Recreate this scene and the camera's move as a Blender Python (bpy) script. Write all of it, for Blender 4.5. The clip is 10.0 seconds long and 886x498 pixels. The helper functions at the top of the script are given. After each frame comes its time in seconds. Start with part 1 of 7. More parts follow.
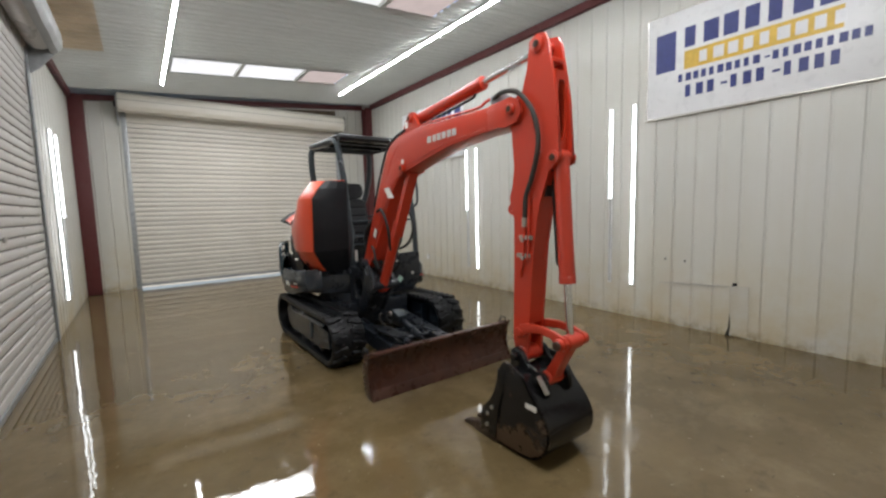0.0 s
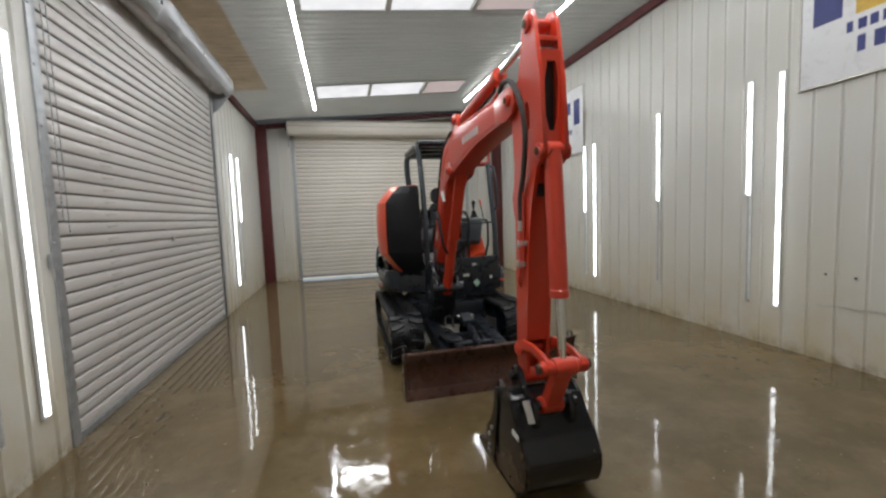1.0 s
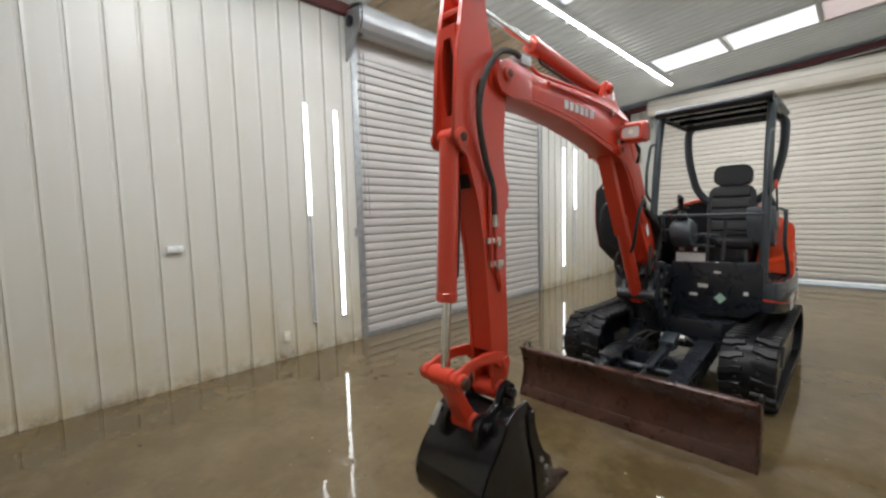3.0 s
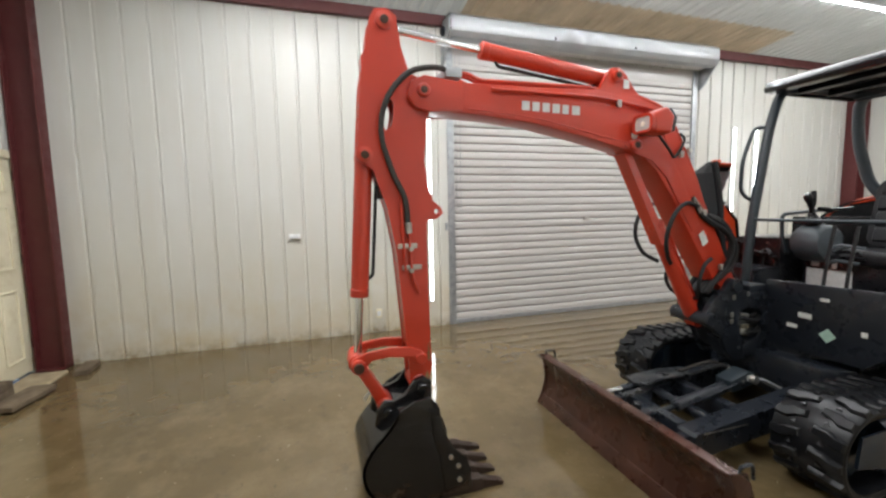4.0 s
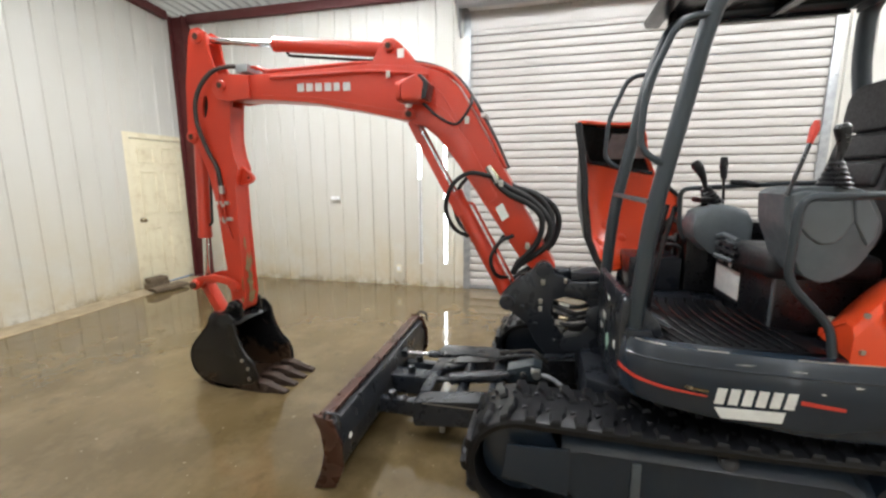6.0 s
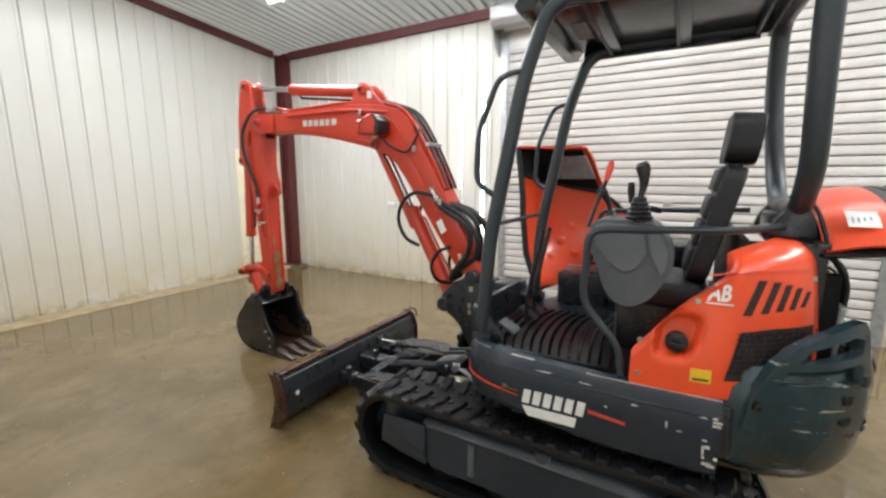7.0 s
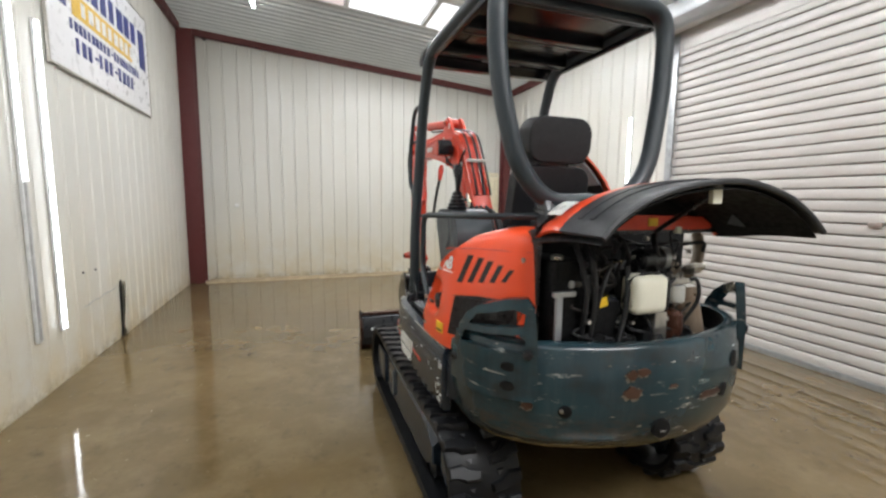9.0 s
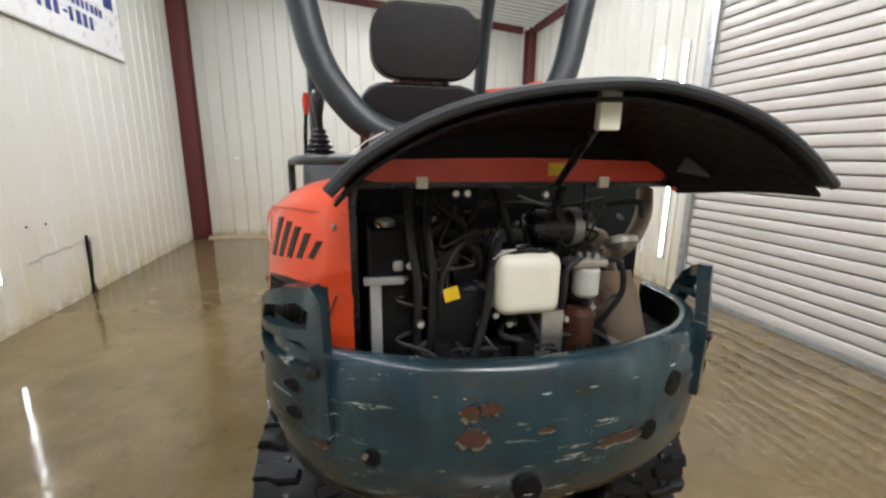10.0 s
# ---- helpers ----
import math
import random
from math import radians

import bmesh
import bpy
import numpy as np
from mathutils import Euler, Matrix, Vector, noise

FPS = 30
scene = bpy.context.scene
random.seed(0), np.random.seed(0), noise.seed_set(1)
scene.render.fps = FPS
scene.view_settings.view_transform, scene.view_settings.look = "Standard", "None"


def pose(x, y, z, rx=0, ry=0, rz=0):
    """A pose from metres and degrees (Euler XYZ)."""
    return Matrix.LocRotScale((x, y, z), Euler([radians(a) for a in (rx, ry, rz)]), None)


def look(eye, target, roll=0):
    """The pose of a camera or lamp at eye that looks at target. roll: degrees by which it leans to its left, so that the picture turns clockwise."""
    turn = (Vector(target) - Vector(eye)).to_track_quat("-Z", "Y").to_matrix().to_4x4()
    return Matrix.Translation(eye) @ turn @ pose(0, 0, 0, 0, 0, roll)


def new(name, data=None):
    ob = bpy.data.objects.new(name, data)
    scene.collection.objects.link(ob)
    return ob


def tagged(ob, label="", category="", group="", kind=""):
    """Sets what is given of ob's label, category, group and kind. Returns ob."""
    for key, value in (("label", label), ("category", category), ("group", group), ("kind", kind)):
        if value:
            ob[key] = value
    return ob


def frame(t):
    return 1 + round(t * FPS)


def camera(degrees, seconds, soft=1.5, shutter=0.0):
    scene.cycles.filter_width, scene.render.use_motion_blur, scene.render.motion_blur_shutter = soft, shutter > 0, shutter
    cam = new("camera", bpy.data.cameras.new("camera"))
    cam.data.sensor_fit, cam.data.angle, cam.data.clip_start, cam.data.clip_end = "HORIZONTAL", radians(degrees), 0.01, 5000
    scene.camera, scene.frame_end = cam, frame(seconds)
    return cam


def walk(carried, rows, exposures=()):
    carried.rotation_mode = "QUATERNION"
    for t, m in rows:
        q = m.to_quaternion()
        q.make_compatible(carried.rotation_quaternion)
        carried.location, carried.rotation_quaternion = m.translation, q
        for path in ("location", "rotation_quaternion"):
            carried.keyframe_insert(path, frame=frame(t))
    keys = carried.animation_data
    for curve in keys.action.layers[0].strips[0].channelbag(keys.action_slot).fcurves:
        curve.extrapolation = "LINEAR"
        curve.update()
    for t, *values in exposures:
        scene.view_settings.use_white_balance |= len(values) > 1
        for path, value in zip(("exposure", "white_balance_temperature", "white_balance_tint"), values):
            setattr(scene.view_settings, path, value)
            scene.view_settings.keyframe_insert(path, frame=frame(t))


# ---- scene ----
cam = camera(94.2, 10.0, soft=2.5)
PATH = [
    (0, (0.21, 0.369, 1.496), (1.385, 1.976, 1.3), -1.4),
    (0.5, (0.68, 0.202, 1.449), (1.548, 1.995, 1.274), -1.8),
    (1, (1.132, 0.037, 1.471), (1.606, 1.973, 1.31), -2.1),
    (1.5, (1.687, 0.026, 1.472), (1.659, 2.02, 1.32), -2.2),
    (2, (2.325, 0.052, 1.491), (1.782, 1.971, 1.332), -2.0),
    (2.5, (2.852, 0.267, 1.495), (1.836, 1.98, 1.315), -2.0),
    (3, (3.407, 0.549, 1.433), (1.991, 1.952, 1.271), -1.6),
    (4.3, (4.391, 2.007, 1.51), (2.435, 2.369, 1.3), -0.9),
    (4.5, (4.453, 2.268, 1.511), (2.479, 2.5, 1.294), -0.7),
    (5, (4.604, 2.952, 1.493), (2.62, 2.915, 1.243), -0.6),
    (5.5, (4.589, 3.585, 1.45), (2.626, 3.338, 1.157), -0.3),
    (6, (4.658, 4.205, 1.466), (2.739, 3.752, 1.132), -0.3),
    (6.2, (4.691, 4.437, 1.506), (2.797, 3.897, 1.156), -0.3),
    (7.3, (4.611, 5.726, 1.588), (3.003, 4.577, 1.28), 0.1),
    (7.5, (4.564, 5.947, 1.589), (3.038, 4.688, 1.295), 0.1),
    (8, (4.366, 6.499, 1.606), (3.097, 4.972, 1.367), 0.7),
    (8.5, (4.032, 6.977, 1.576), (3.106, 5.215, 1.38), 0.5),
    (9, (3.613, 7.232, 1.474), (2.957, 5.357, 1.242), 0.7),
    (9.5, (3.089, 7.222, 1.431), (2.578, 5.32, 1.082), 0.5),
    (10, (2.735, 6.912, 1.425), (2.312, 5.006, 0.987), 0.6),
]
walk(cam, [(t, look(eye, target, roll)) for t, eye, target, roll in PATH], [(0, -0.46), (0.7, -0.56), (1.3, -0.78), (2.2, -0.68), (3, -0.30), (4.3, 0.08), (5.2, 0.22), (6.2, 0.4), (7.4, 0.36), (8.5, 0.19), (9.3, 0.15), (10, 0.28)])

# ---- light, world ----
world = bpy.data.worlds.new("sky_world")
scene.world = world
world.use_nodes = True
wn = world.node_tree
sky = wn.nodes.new("ShaderNodeTexSky")
sky.sky_type = "NISHITA"
sky.sun_disc = False
sky.sun_elevation = radians(48)
sky.sun_rotation = radians(15)
bg = wn.nodes["Background"]
wn.links.new(sky.outputs[0], bg.inputs[0])
bg.inputs[1].default_value = 0.15
sun_data = bpy.data.lights.new("sun", "SUN")
sun_data.energy, sun_data.angle, sun_data.color = 5.0, radians(0.5), (1.0, 0.95, 0.88)
sun = new("sun", sun_data)
sun.matrix_world = look((8, 24, 30), (2, 2, 0))
TUBE, TUBE_WALL = 82.0, 9.0
# daylight that enters by the three rows of skylights
for y_sky, watts in ((1.535, 112.0), (4.97, 46.0), (8.55, 108.0)):
    day = bpy.data.lights.new("skylight_daylight", "AREA")
    day.shape, day.size, day.size_y, day.energy, day.color = "RECTANGLE", 2.06, 0.66, watts, (0.98, 0.985, 1.0)
    day_ob = new("skylight_daylight", day)
    day_ob.location = (1.86, y_sky, 3.995)
    day_ob.rotation_euler = (0, radians(-4.76), 0)
scene.view_settings.exposure = 0.0


# ---- materials ----
class Mat:
    """A small builder round one principled material."""

    def __init__(self, name, rough=0.5, metal=0.0, spec=0.5):
        self.m = bpy.data.materials.new(name)
        self.m.use_nodes = True
        self.t = self.m.node_tree
        self.b = self.t.nodes["Principled BSDF"]
        self.b.inputs["Roughness"].default_value = rough
        self.b.inputs["Metallic"].default_value = metal
        self.b.inputs["Specular IOR Level"].default_value = spec
        self.co = self.t.nodes.new("ShaderNodeTexCoord").outputs["Object"]

    def link(self, a, b):
        self.t.links.new(a, b)

    def mapped(self, scale):
        n = self.t.nodes.new("ShaderNodeMapping")
        n.inputs["Scale"].default_value = scale
        self.link(self.co, n.inputs["Vector"])
        return n.outputs[0]

    def noise(self, scale, detail=4, rough=0.55, stretch=None):
        n = self.t.nodes.new("ShaderNodeTexNoise")
        n.inputs["Scale"].default_value, n.inputs["Detail"].default_value, n.inputs["Roughness"].default_value = scale, detail, rough
        self.link(self.mapped(stretch) if stretch else self.co, n.inputs["Vector"])
        return n.outputs["Fac"]

    def ramp(self, fac, *stops):
        n = self.t.nodes.new("ShaderNodeValToRGB")
        e = n.color_ramp.elements
        while len(e) < len(stops):
            e.new(0.5)
        for el, (p, c) in zip(e, stops):
            el.position, el.color = p, (*(c if isinstance(c, tuple) else (c, c, c)), 1)
        self.link(fac, n.inputs[0])
        return n.outputs[0]

    def mix(self, fac, a, b, mode="MIX"):
        n = self.t.nodes.new("ShaderNodeMix")
        n.data_type, n.blend_type = "RGBA", mode
        for sock, v in ((n.inputs[0], fac), (n.inputs[6], a), (n.inputs[7], b)):
            if isinstance(v, bpy.types.NodeSocket):
                self.link(v, sock)
            elif isinstance(v, tuple):
                sock.default_value = (*v, 1)
            else:
                sock.default_value = v
        return n.outputs[2]

    def math(self, op, a, b=0.0):
        n = self.t.nodes.new("ShaderNodeMath")
        n.operation = op
        for sock, v in ((n.inputs[0], a), (n.inputs[1], b)):
            if isinstance(v, bpy.types.NodeSocket):
                self.link(v, sock)
            else:
                sock.default_value = v
        return n.outputs[0]

    def axis(self, which):
        n = self.t.nodes.new("ShaderNodeSeparateXYZ")
        self.link(self.co, n.inputs[0])
        return n.outputs[which]

    def colour(self, c):
        if isinstance(c, tuple):
            self.b.inputs["Base Color"].default_value = (*c, 1)
        else:
            self.link(c, self.b.inputs["Base Color"])
        return self

    def rough(self, s):
        self.link(s, self.b.inputs["Roughness"])
        return self

    def bump(self, h, strength=0.3, dist=0.01):
        n = self.t.nodes.new("ShaderNodeBump")
        n.inputs["Strength"].default_value, n.inputs["Distance"].default_value = strength, dist
        self.link(h, n.inputs["Height"])
        self.link(n.outputs[0], self.b.inputs["Normal"])
        return self


def paint(name, base, dirt, rough=0.35, dirt_at=0.62, chips=None, grain=40, spec=0.5, scuffs=None):
    """Coated metal: a base colour with broad fading, dirt in patches and, if given, chips to another colour."""
    k = Mat(name, rough, 0.0, spec)
    broad = k.noise(2.3, 5)
    fine = k.noise(grain, 4)
    c = k.mix(k.ramp(broad, (0.35, 0.0), (0.75, 0.35)), base, tuple(v * 0.84 for v in base))
    c = k.mix(k.ramp(k.noise(7.0, 6, 0.65), (dirt_at - 0.06, 0.0), (dirt_at + 0.3, 0.7)), c, dirt)
    if chips:
        c = k.mix(k.ramp(k.noise(11.0, 8, 0.7), (0.66, 0.0), (0.68, 1.0)), c, chips)
    if scuffs:
        line = k.ramp(k.noise(7.0, 8, 0.72, (2.0, 0.8, 9.0)), (0.655, 0.0), (0.675, 1.0))
        c = k.mix(k.math("MULTIPLY", line, k.ramp(k.noise(2.2, 3), (0.42, 0.0), (0.62, 0.8))), c, scuffs)
    k.colour(c)
    k.rough(k.ramp(k.noise(9.0, 5, 0.6), (0.35, rough * 0.85), (0.8, min(1.0, rough * 1.5))))
    return k.bump(fine, 0.012, 0.003).m


def plain(name, c, rough=0.5, metal=0.0, var=0.15, scale=18, spec=0.5, bump=0.08):
    k = Mat(name, rough, metal, spec)
    f = k.noise(scale, 5)
    k.colour(k.mix(k.ramp(f, (0.3, 0.0), (0.75, 1.0)), tuple(v * (1 - var) for v in c), tuple(min(1, v * (1 + var)) for v in c)))
    k.rough(k.ramp(k.noise(scale * 3, 3), (0.3, rough * 0.8), (0.7, min(1, rough * 1.25))))
    return k.bump(k.noise(scale * 6, 3), bump, 0.003).m


def glow(name, c, strength):
    k = Mat(name, 0.4)
    k.colour((0.9, 0.9, 0.9))
    k.b.inputs["Emission Color"].default_value = (*c, 1)
    k.b.inputs["Emission Strength"].default_value = strength
    return k.m


def wall_metal():
    k = Mat("white_wall_sheet", 0.36)
    z = k.axis(2)
    broad = k.noise(0.9, 4, 0.6, (1.0, 1.0, 0.45))
    c = k.mix(k.ramp(broad, (0.35, 0.0), (0.7, 1.0)), (0.56, 0.557, 0.525), (0.51, 0.502, 0.458))
    streak = k.noise(1.0, 4, 0.6, (13.0, 13.0, 0.35))
    c = k.mix(k.ramp(streak, (0.48, 0.0), (0.8, 0.32)), c, (0.52, 0.49, 0.42))
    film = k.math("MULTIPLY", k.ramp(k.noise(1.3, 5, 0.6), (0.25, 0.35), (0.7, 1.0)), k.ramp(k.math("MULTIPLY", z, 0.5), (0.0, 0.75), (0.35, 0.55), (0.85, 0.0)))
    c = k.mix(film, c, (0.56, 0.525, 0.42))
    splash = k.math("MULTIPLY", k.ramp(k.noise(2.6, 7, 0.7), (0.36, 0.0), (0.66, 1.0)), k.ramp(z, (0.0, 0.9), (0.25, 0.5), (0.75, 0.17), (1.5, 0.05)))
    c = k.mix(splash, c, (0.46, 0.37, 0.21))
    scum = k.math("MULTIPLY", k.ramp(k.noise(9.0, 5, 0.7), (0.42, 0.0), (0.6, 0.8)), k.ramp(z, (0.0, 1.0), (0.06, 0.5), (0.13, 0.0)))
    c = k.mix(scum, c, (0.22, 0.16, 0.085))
    spots = k.ramp(k.noise(30, 2), (0.79, 0.0), (0.81, 0.5))
    c = k.mix(spots, c, (0.3, 0.25, 0.17))
    k.colour(c)
    k.rough(k.ramp(k.noise(0.9, 2), (0.3, 0.29), (0.7, 0.37)))
    return k.bump(k.noise(1.6, 2), 0.14, 0.03).m


def floor_concrete():
    k = Mat("wet_brown_concrete", 0.2, 0, 0.6)
    big = k.noise(0.45, 6, 0.62)
    mid = k.noise(2.4, 8, 0.68)
    c = k.mix(k.ramp(big, (0.32, 0.0), (0.68, 1.0)), (0.082, 0.057, 0.025), (0.158, 0.112, 0.053))
    c = k.mix(k.ramp(mid, (0.46, 0.0), (0.74, 0.6)), c, (0.215, 0.162, 0.09))
    c = k.mix(k.ramp(k.noise(6.0, 7, 0.7), (0.56, 0.0), (0.72, 0.55)), c, (0.06, 0.043, 0.023))
    c = k.mix(k.ramp(k.noise(22, 3), (0.705, 0.0), (0.72, 0.7)), c, (0.32, 0.275, 0.19))
    c = k.mix(k.ramp(k.noise(13.0, 6, 0.7, (1.0, 2.2, 1.0)), (0.65, 0.0), (0.67, 0.6)), c, (0.04, 0.03, 0.018))
    k.colour(c)
    pool = k.ramp(k.math("MULTIPLY", k.math("ADD", k.axis(0), 0.8), 0.4), (0.0, 0.2), (0.55, 0.17), (0.85, 0.0))
    wet = k.math("SUBTRACT", k.noise(0.85, 8, 0.66), pool)
    k.link(k.ramp(pool, (0.02, 0.55), (0.17, 0.95)), k.b.inputs["Specular IOR Level"])
    ragged = k.math("MULTIPLY", k.ramp(k.noise(5.5, 7, 0.72), (0.53, 0.0), (0.60, 0.24)), k.ramp(pool, (0.03, 1.0), (0.17, 0.25)))
    k.rough(k.math("MAXIMUM", k.ramp(wet, (0.40, 0.025), (0.55, 0.06), (0.66, 0.15), (0.80, 0.30)), ragged))
    dry = k.ramp(wet, (0.52, 0.34), (0.74, 1.0))
    fine = k.math("ADD", k.math("MULTIPLY", k.noise(45, 3), 0.06), k.math("MULTIPLY", k.noise(11.0, 3), 0.2))
    h = k.math("ADD", k.math("MULTIPLY", k.noise(1.6, 4), 0.6), k.math("MULTIPLY", dry, fine))
    return k.bump(h, 0.2, 0.02).m


def counterweight_paint():
    k = Mat("worn_teal_paint", 0.3)
    c = k.mix(k.ramp(k.noise(1.6, 4), (0.3, 0.0), (0.7, 1.0)), (0.010, 0.021, 0.029), (0.015, 0.046, 0.058))
    drip = k.noise(3.0, 6, 0.6, (5.0, 5.0, 0.5))
    c = k.mix(k.ramp(drip, (0.46, 0.0), (0.75, 0.5)), c, (0.048, 0.070, 0.076))
    speck = k.ramp(k.noise(16.0, 5, 0.6), (0.69, 0.0), (0.71, 1.0))
    c = k.mix(speck, c, (0.10, 0.032, 0.015))
    line = k.ramp(k.noise(5.0, 9, 0.74, (1.2, 1.2, 7.0)), (0.60, 0.0), (0.625, 1.0))
    scratch = k.math("MULTIPLY", line, k.ramp(k.noise(2.6, 3), (0.42, 0.0), (0.56, 0.85)))
    c = k.mix(scratch, c, (0.42, 0.42, 0.38))
    c = k.mix(k.ramp(k.noise(4.5, 7, 0.68, (1.0, 1.0, 1.6)), (0.47, 0.0), (0.66, 0.75)), c, (0.017, 0.018, 0.019))
    grime = k.math("MULTIPLY", k.ramp(k.axis(2), (0.545, 1.0), (0.60, 0.6), (0.72, 0.0)), k.ramp(k.noise(11.0, 7, 0.7, (1.0, 1.0, 2.5)), (0.42, 0.0), (0.6, 1.0)))
    c = k.mix(grime, c, (0.060, 0.040, 0.022))
    low = k.ramp(k.axis(2), (0.528, 1.0), (0.548, 0.62), (0.58, 0.10), (0.63, 0.0))
    edge = k.math("ADD", low, k.math("MULTIPLY", k.noise(14.0, 8, 0.75), 1.0))
    c = k.mix(k.ramp(edge, (0.92, 0.0), (1.10, 0.85)), c, (0.20, 0.145, 0.065))
    k.colour(c)
    k.rough(k.ramp(k.noise(6, 5), (0.3, 0.12), (0.75, 0.30)))
    return k.bump(k.math("ADD", k.noise(30, 3), k.math("MULTIPLY", scratch, -0.5)), 0.04, 0.004).m


def steel_worn(name, a, b, c3, rough=0.45):
    k = Mat(name, rough, 0.25)
    c = k.mix(k.ramp(k.noise(4.0, 7, 0.65), (0.35, 0.0), (0.65, 1.0)), a, b)
    c = k.mix(k.ramp(k.noise(10.0, 6, 0.7), (0.6, 0.0), (0.72, 0.8)), c, c3)
    k.colour(c)
    k.rough(k.ramp(k.noise(12, 5), (0.3, rough * 0.6), (0.75, min(1, rough * 1.5))))
    return k.bump(k.noise(40, 5), 0.25, 0.004).m


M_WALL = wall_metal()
M_FLOOR = floor_concrete()
M_CEIL = plain("ceiling_sheet", (0.50, 0.505, 0.475), 0.45, 0, 0.05, 1.5, 0.5, 0.01)
# tan version of the ceiling sheet: a warm reflection painted into the colour
M_CEILB = plain("ceiling_painted_reflection", (0.47, 0.405, 0.31), 0.7, 0, 0.15, 3)
M_RED = paint("red_primer", (0.088, 0.0145, 0.0145), (0.07, 0.03, 0.024), 0.5)


def slat_paint(name, base, dirt, rough):
    """Baked enamel on rolled slats: each slat a shade of its own, faint runs and grime."""
    k = Mat(name, rough)
    info = k.t.nodes.new("ShaderNodeObjectInfo").outputs["Random"]
    c = k.mix(k.ramp(info, (0.0, 0.0), (1.0, 1.0)), tuple(v * 0.93 for v in base), tuple(v * 1.05 for v in base))
    c = k.mix(k.ramp(k.noise(1.7, 6, 0.62, (0.6, 1.0, 9.0)), (0.5, 0.0), (0.85, 0.5)), c, dirt)
    k.colour(c)
    k.rough(k.ramp(k.noise(2.5, 4, 0.6, (0.5, 1.0, 4.0)), (0.3, rough * 0.8), (0.75, rough * 1.3)))
    return k.bump(k.noise(2.2, 3, 0.5, (0.7, 1.0, 3.0)), 0.05, 0.008).m


M_SLAT = slat_paint("door_slat_white", (0.49, 0.47, 0.445), (0.38, 0.345, 0.30), 0.30)
M_SLATN = slat_paint("door_slat_cream", (0.62, 0.585, 0.52), (0.45, 0.39, 0.29), 0.36)
# darker colour for the slat grooves and the hood seam
M_SEAM = plain("dark_slat_joint", (0.27, 0.25, 0.225), 0.6, 0.2, 0.3, 12)
M_GALV = plain("galvanised_steel", (0.37, 0.385, 0.395), 0.38, 0.55, 0.2, 14)
M_HOODW = plain("door_hood_steel", (0.36, 0.37, 0.375), 0.42, 0.6, 0.08, 2, 0.5, 0.01)
M_CREAM = paint("cream_door_paint", (0.74, 0.68, 0.50), (0.42, 0.31, 0.15), 0.5, 0.565)
M_OUT = plain("outdoor_gravel", (0.45, 0.42, 0.36), 0.9, 0, 0.2, 9)
M_TUBE = glow("lit_ceiling_tube", (0.93, 0.97, 1.0), TUBE)
M_TUBEW = glow("lit_wall_tube", (0.93, 0.97, 1.0), TUBE_WALL)
M_TUBEOFF = plain("unlit_tube", (0.42, 0.42, 0.41), 0.3)
M_HOUSE = plain("fixture_white", (0.72, 0.73, 0.73), 0.4)
def gloss_coat(name, base, worn, rough):
    """Even sprayed machine paint: faint fading, fine scuffs, a clear gloss."""
    k = Mat(name, rough)
    c = k.mix(k.ramp(k.noise(1.1, 3), (0.35, 0.0), (0.7, 0.5)), base, tuple(v * 0.88 for v in base))
    c = k.mix(k.ramp(k.noise(3.4, 7, 0.68, (1.0, 1.0, 0.5)), (0.56, 0.0), (0.86, 0.6)), c, worn)
    line = k.ramp(k.noise(8.0, 8, 0.7, (1.5, 3.0, 1.2)), (0.69, 0.0), (0.71, 0.45))
    c = k.mix(line, c, tuple(v * 0.4 for v in base))
    k.colour(c)
    k.b.inputs["Coat Weight"].default_value = 0.25
    k.b.inputs["Coat Roughness"].default_value = 0.1
    return k.bump(k.noise(5.0, 2), 0.03, 0.004).m


M_ORANGE = gloss_coat("orange_machine_paint", (0.52, 0.038, 0.014), (0.38, 0.036, 0.016), 0.33)
M_ORANGE2 = gloss_coat("orange_cover_paint", (0.78, 0.076, 0.020), (0.60, 0.064, 0.024), 0.30)
M_RIM = plain("orange_inner_paint", (0.60, 0.055, 0.025), 0.4)
M_DARK = gloss_coat("charcoal_blue_paint", (0.014, 0.023, 0.036), (0.028, 0.038, 0.046), 0.25)
M_TEAL = counterweight_paint()
M_BLACK = plain("black_plastic", (0.008, 0.008, 0.010), 0.3, 0, 0.25, 20, 0.5, 0.03)
M_FRAME = paint("black_frame_paint", (0.014, 0.017, 0.023), (0.028, 0.028, 0.029), 0.28, 0.68)
M_RUBBER = paint("wet_track_rubber", (0.005, 0.0055, 0.007), (0.010, 0.010, 0.010), 0.36, 0.66, spec=0.32)
M_GLOSSRUB = plain("wet_mat_rubber", (0.006, 0.006, 0.007), 0.16, 0, 0.2, 20)
# paler grey of the small triangles between the tread blocks
M_CORE = plain("grey_tread_triangle", (0.055, 0.055, 0.06), 0.4, 0.0, 0.3, 30)
M_HOSE = plain("hose_rubber", (0.009, 0.009, 0.010), 0.55, 0, 0.3, 30, 0.4, 0.03)
M_HOSEG = plain("sleeved_hose", (0.045, 0.040, 0.036), 0.7, 0, 0.3, 60, 0.3, 0.1)
M_CHIP = plain("chipped_primer", (0.15, 0.14, 0.115), 0.5, 0, 0.3, 30)
M_VINYL = plain("black_seat_vinyl", (0.009, 0.009, 0.011), 0.5, 0, 0.3, 30, 0.4, 0.15)
M_GREYP = plain("grey_console_plastic", (0.075, 0.088, 0.097), 0.45, 0, 0.15, 12)
M_GREYL = plain("pale_grey_console_plastic", (0.115, 0.13, 0.14), 0.48, 0, 0.1, 6, 0.4, 0.02)
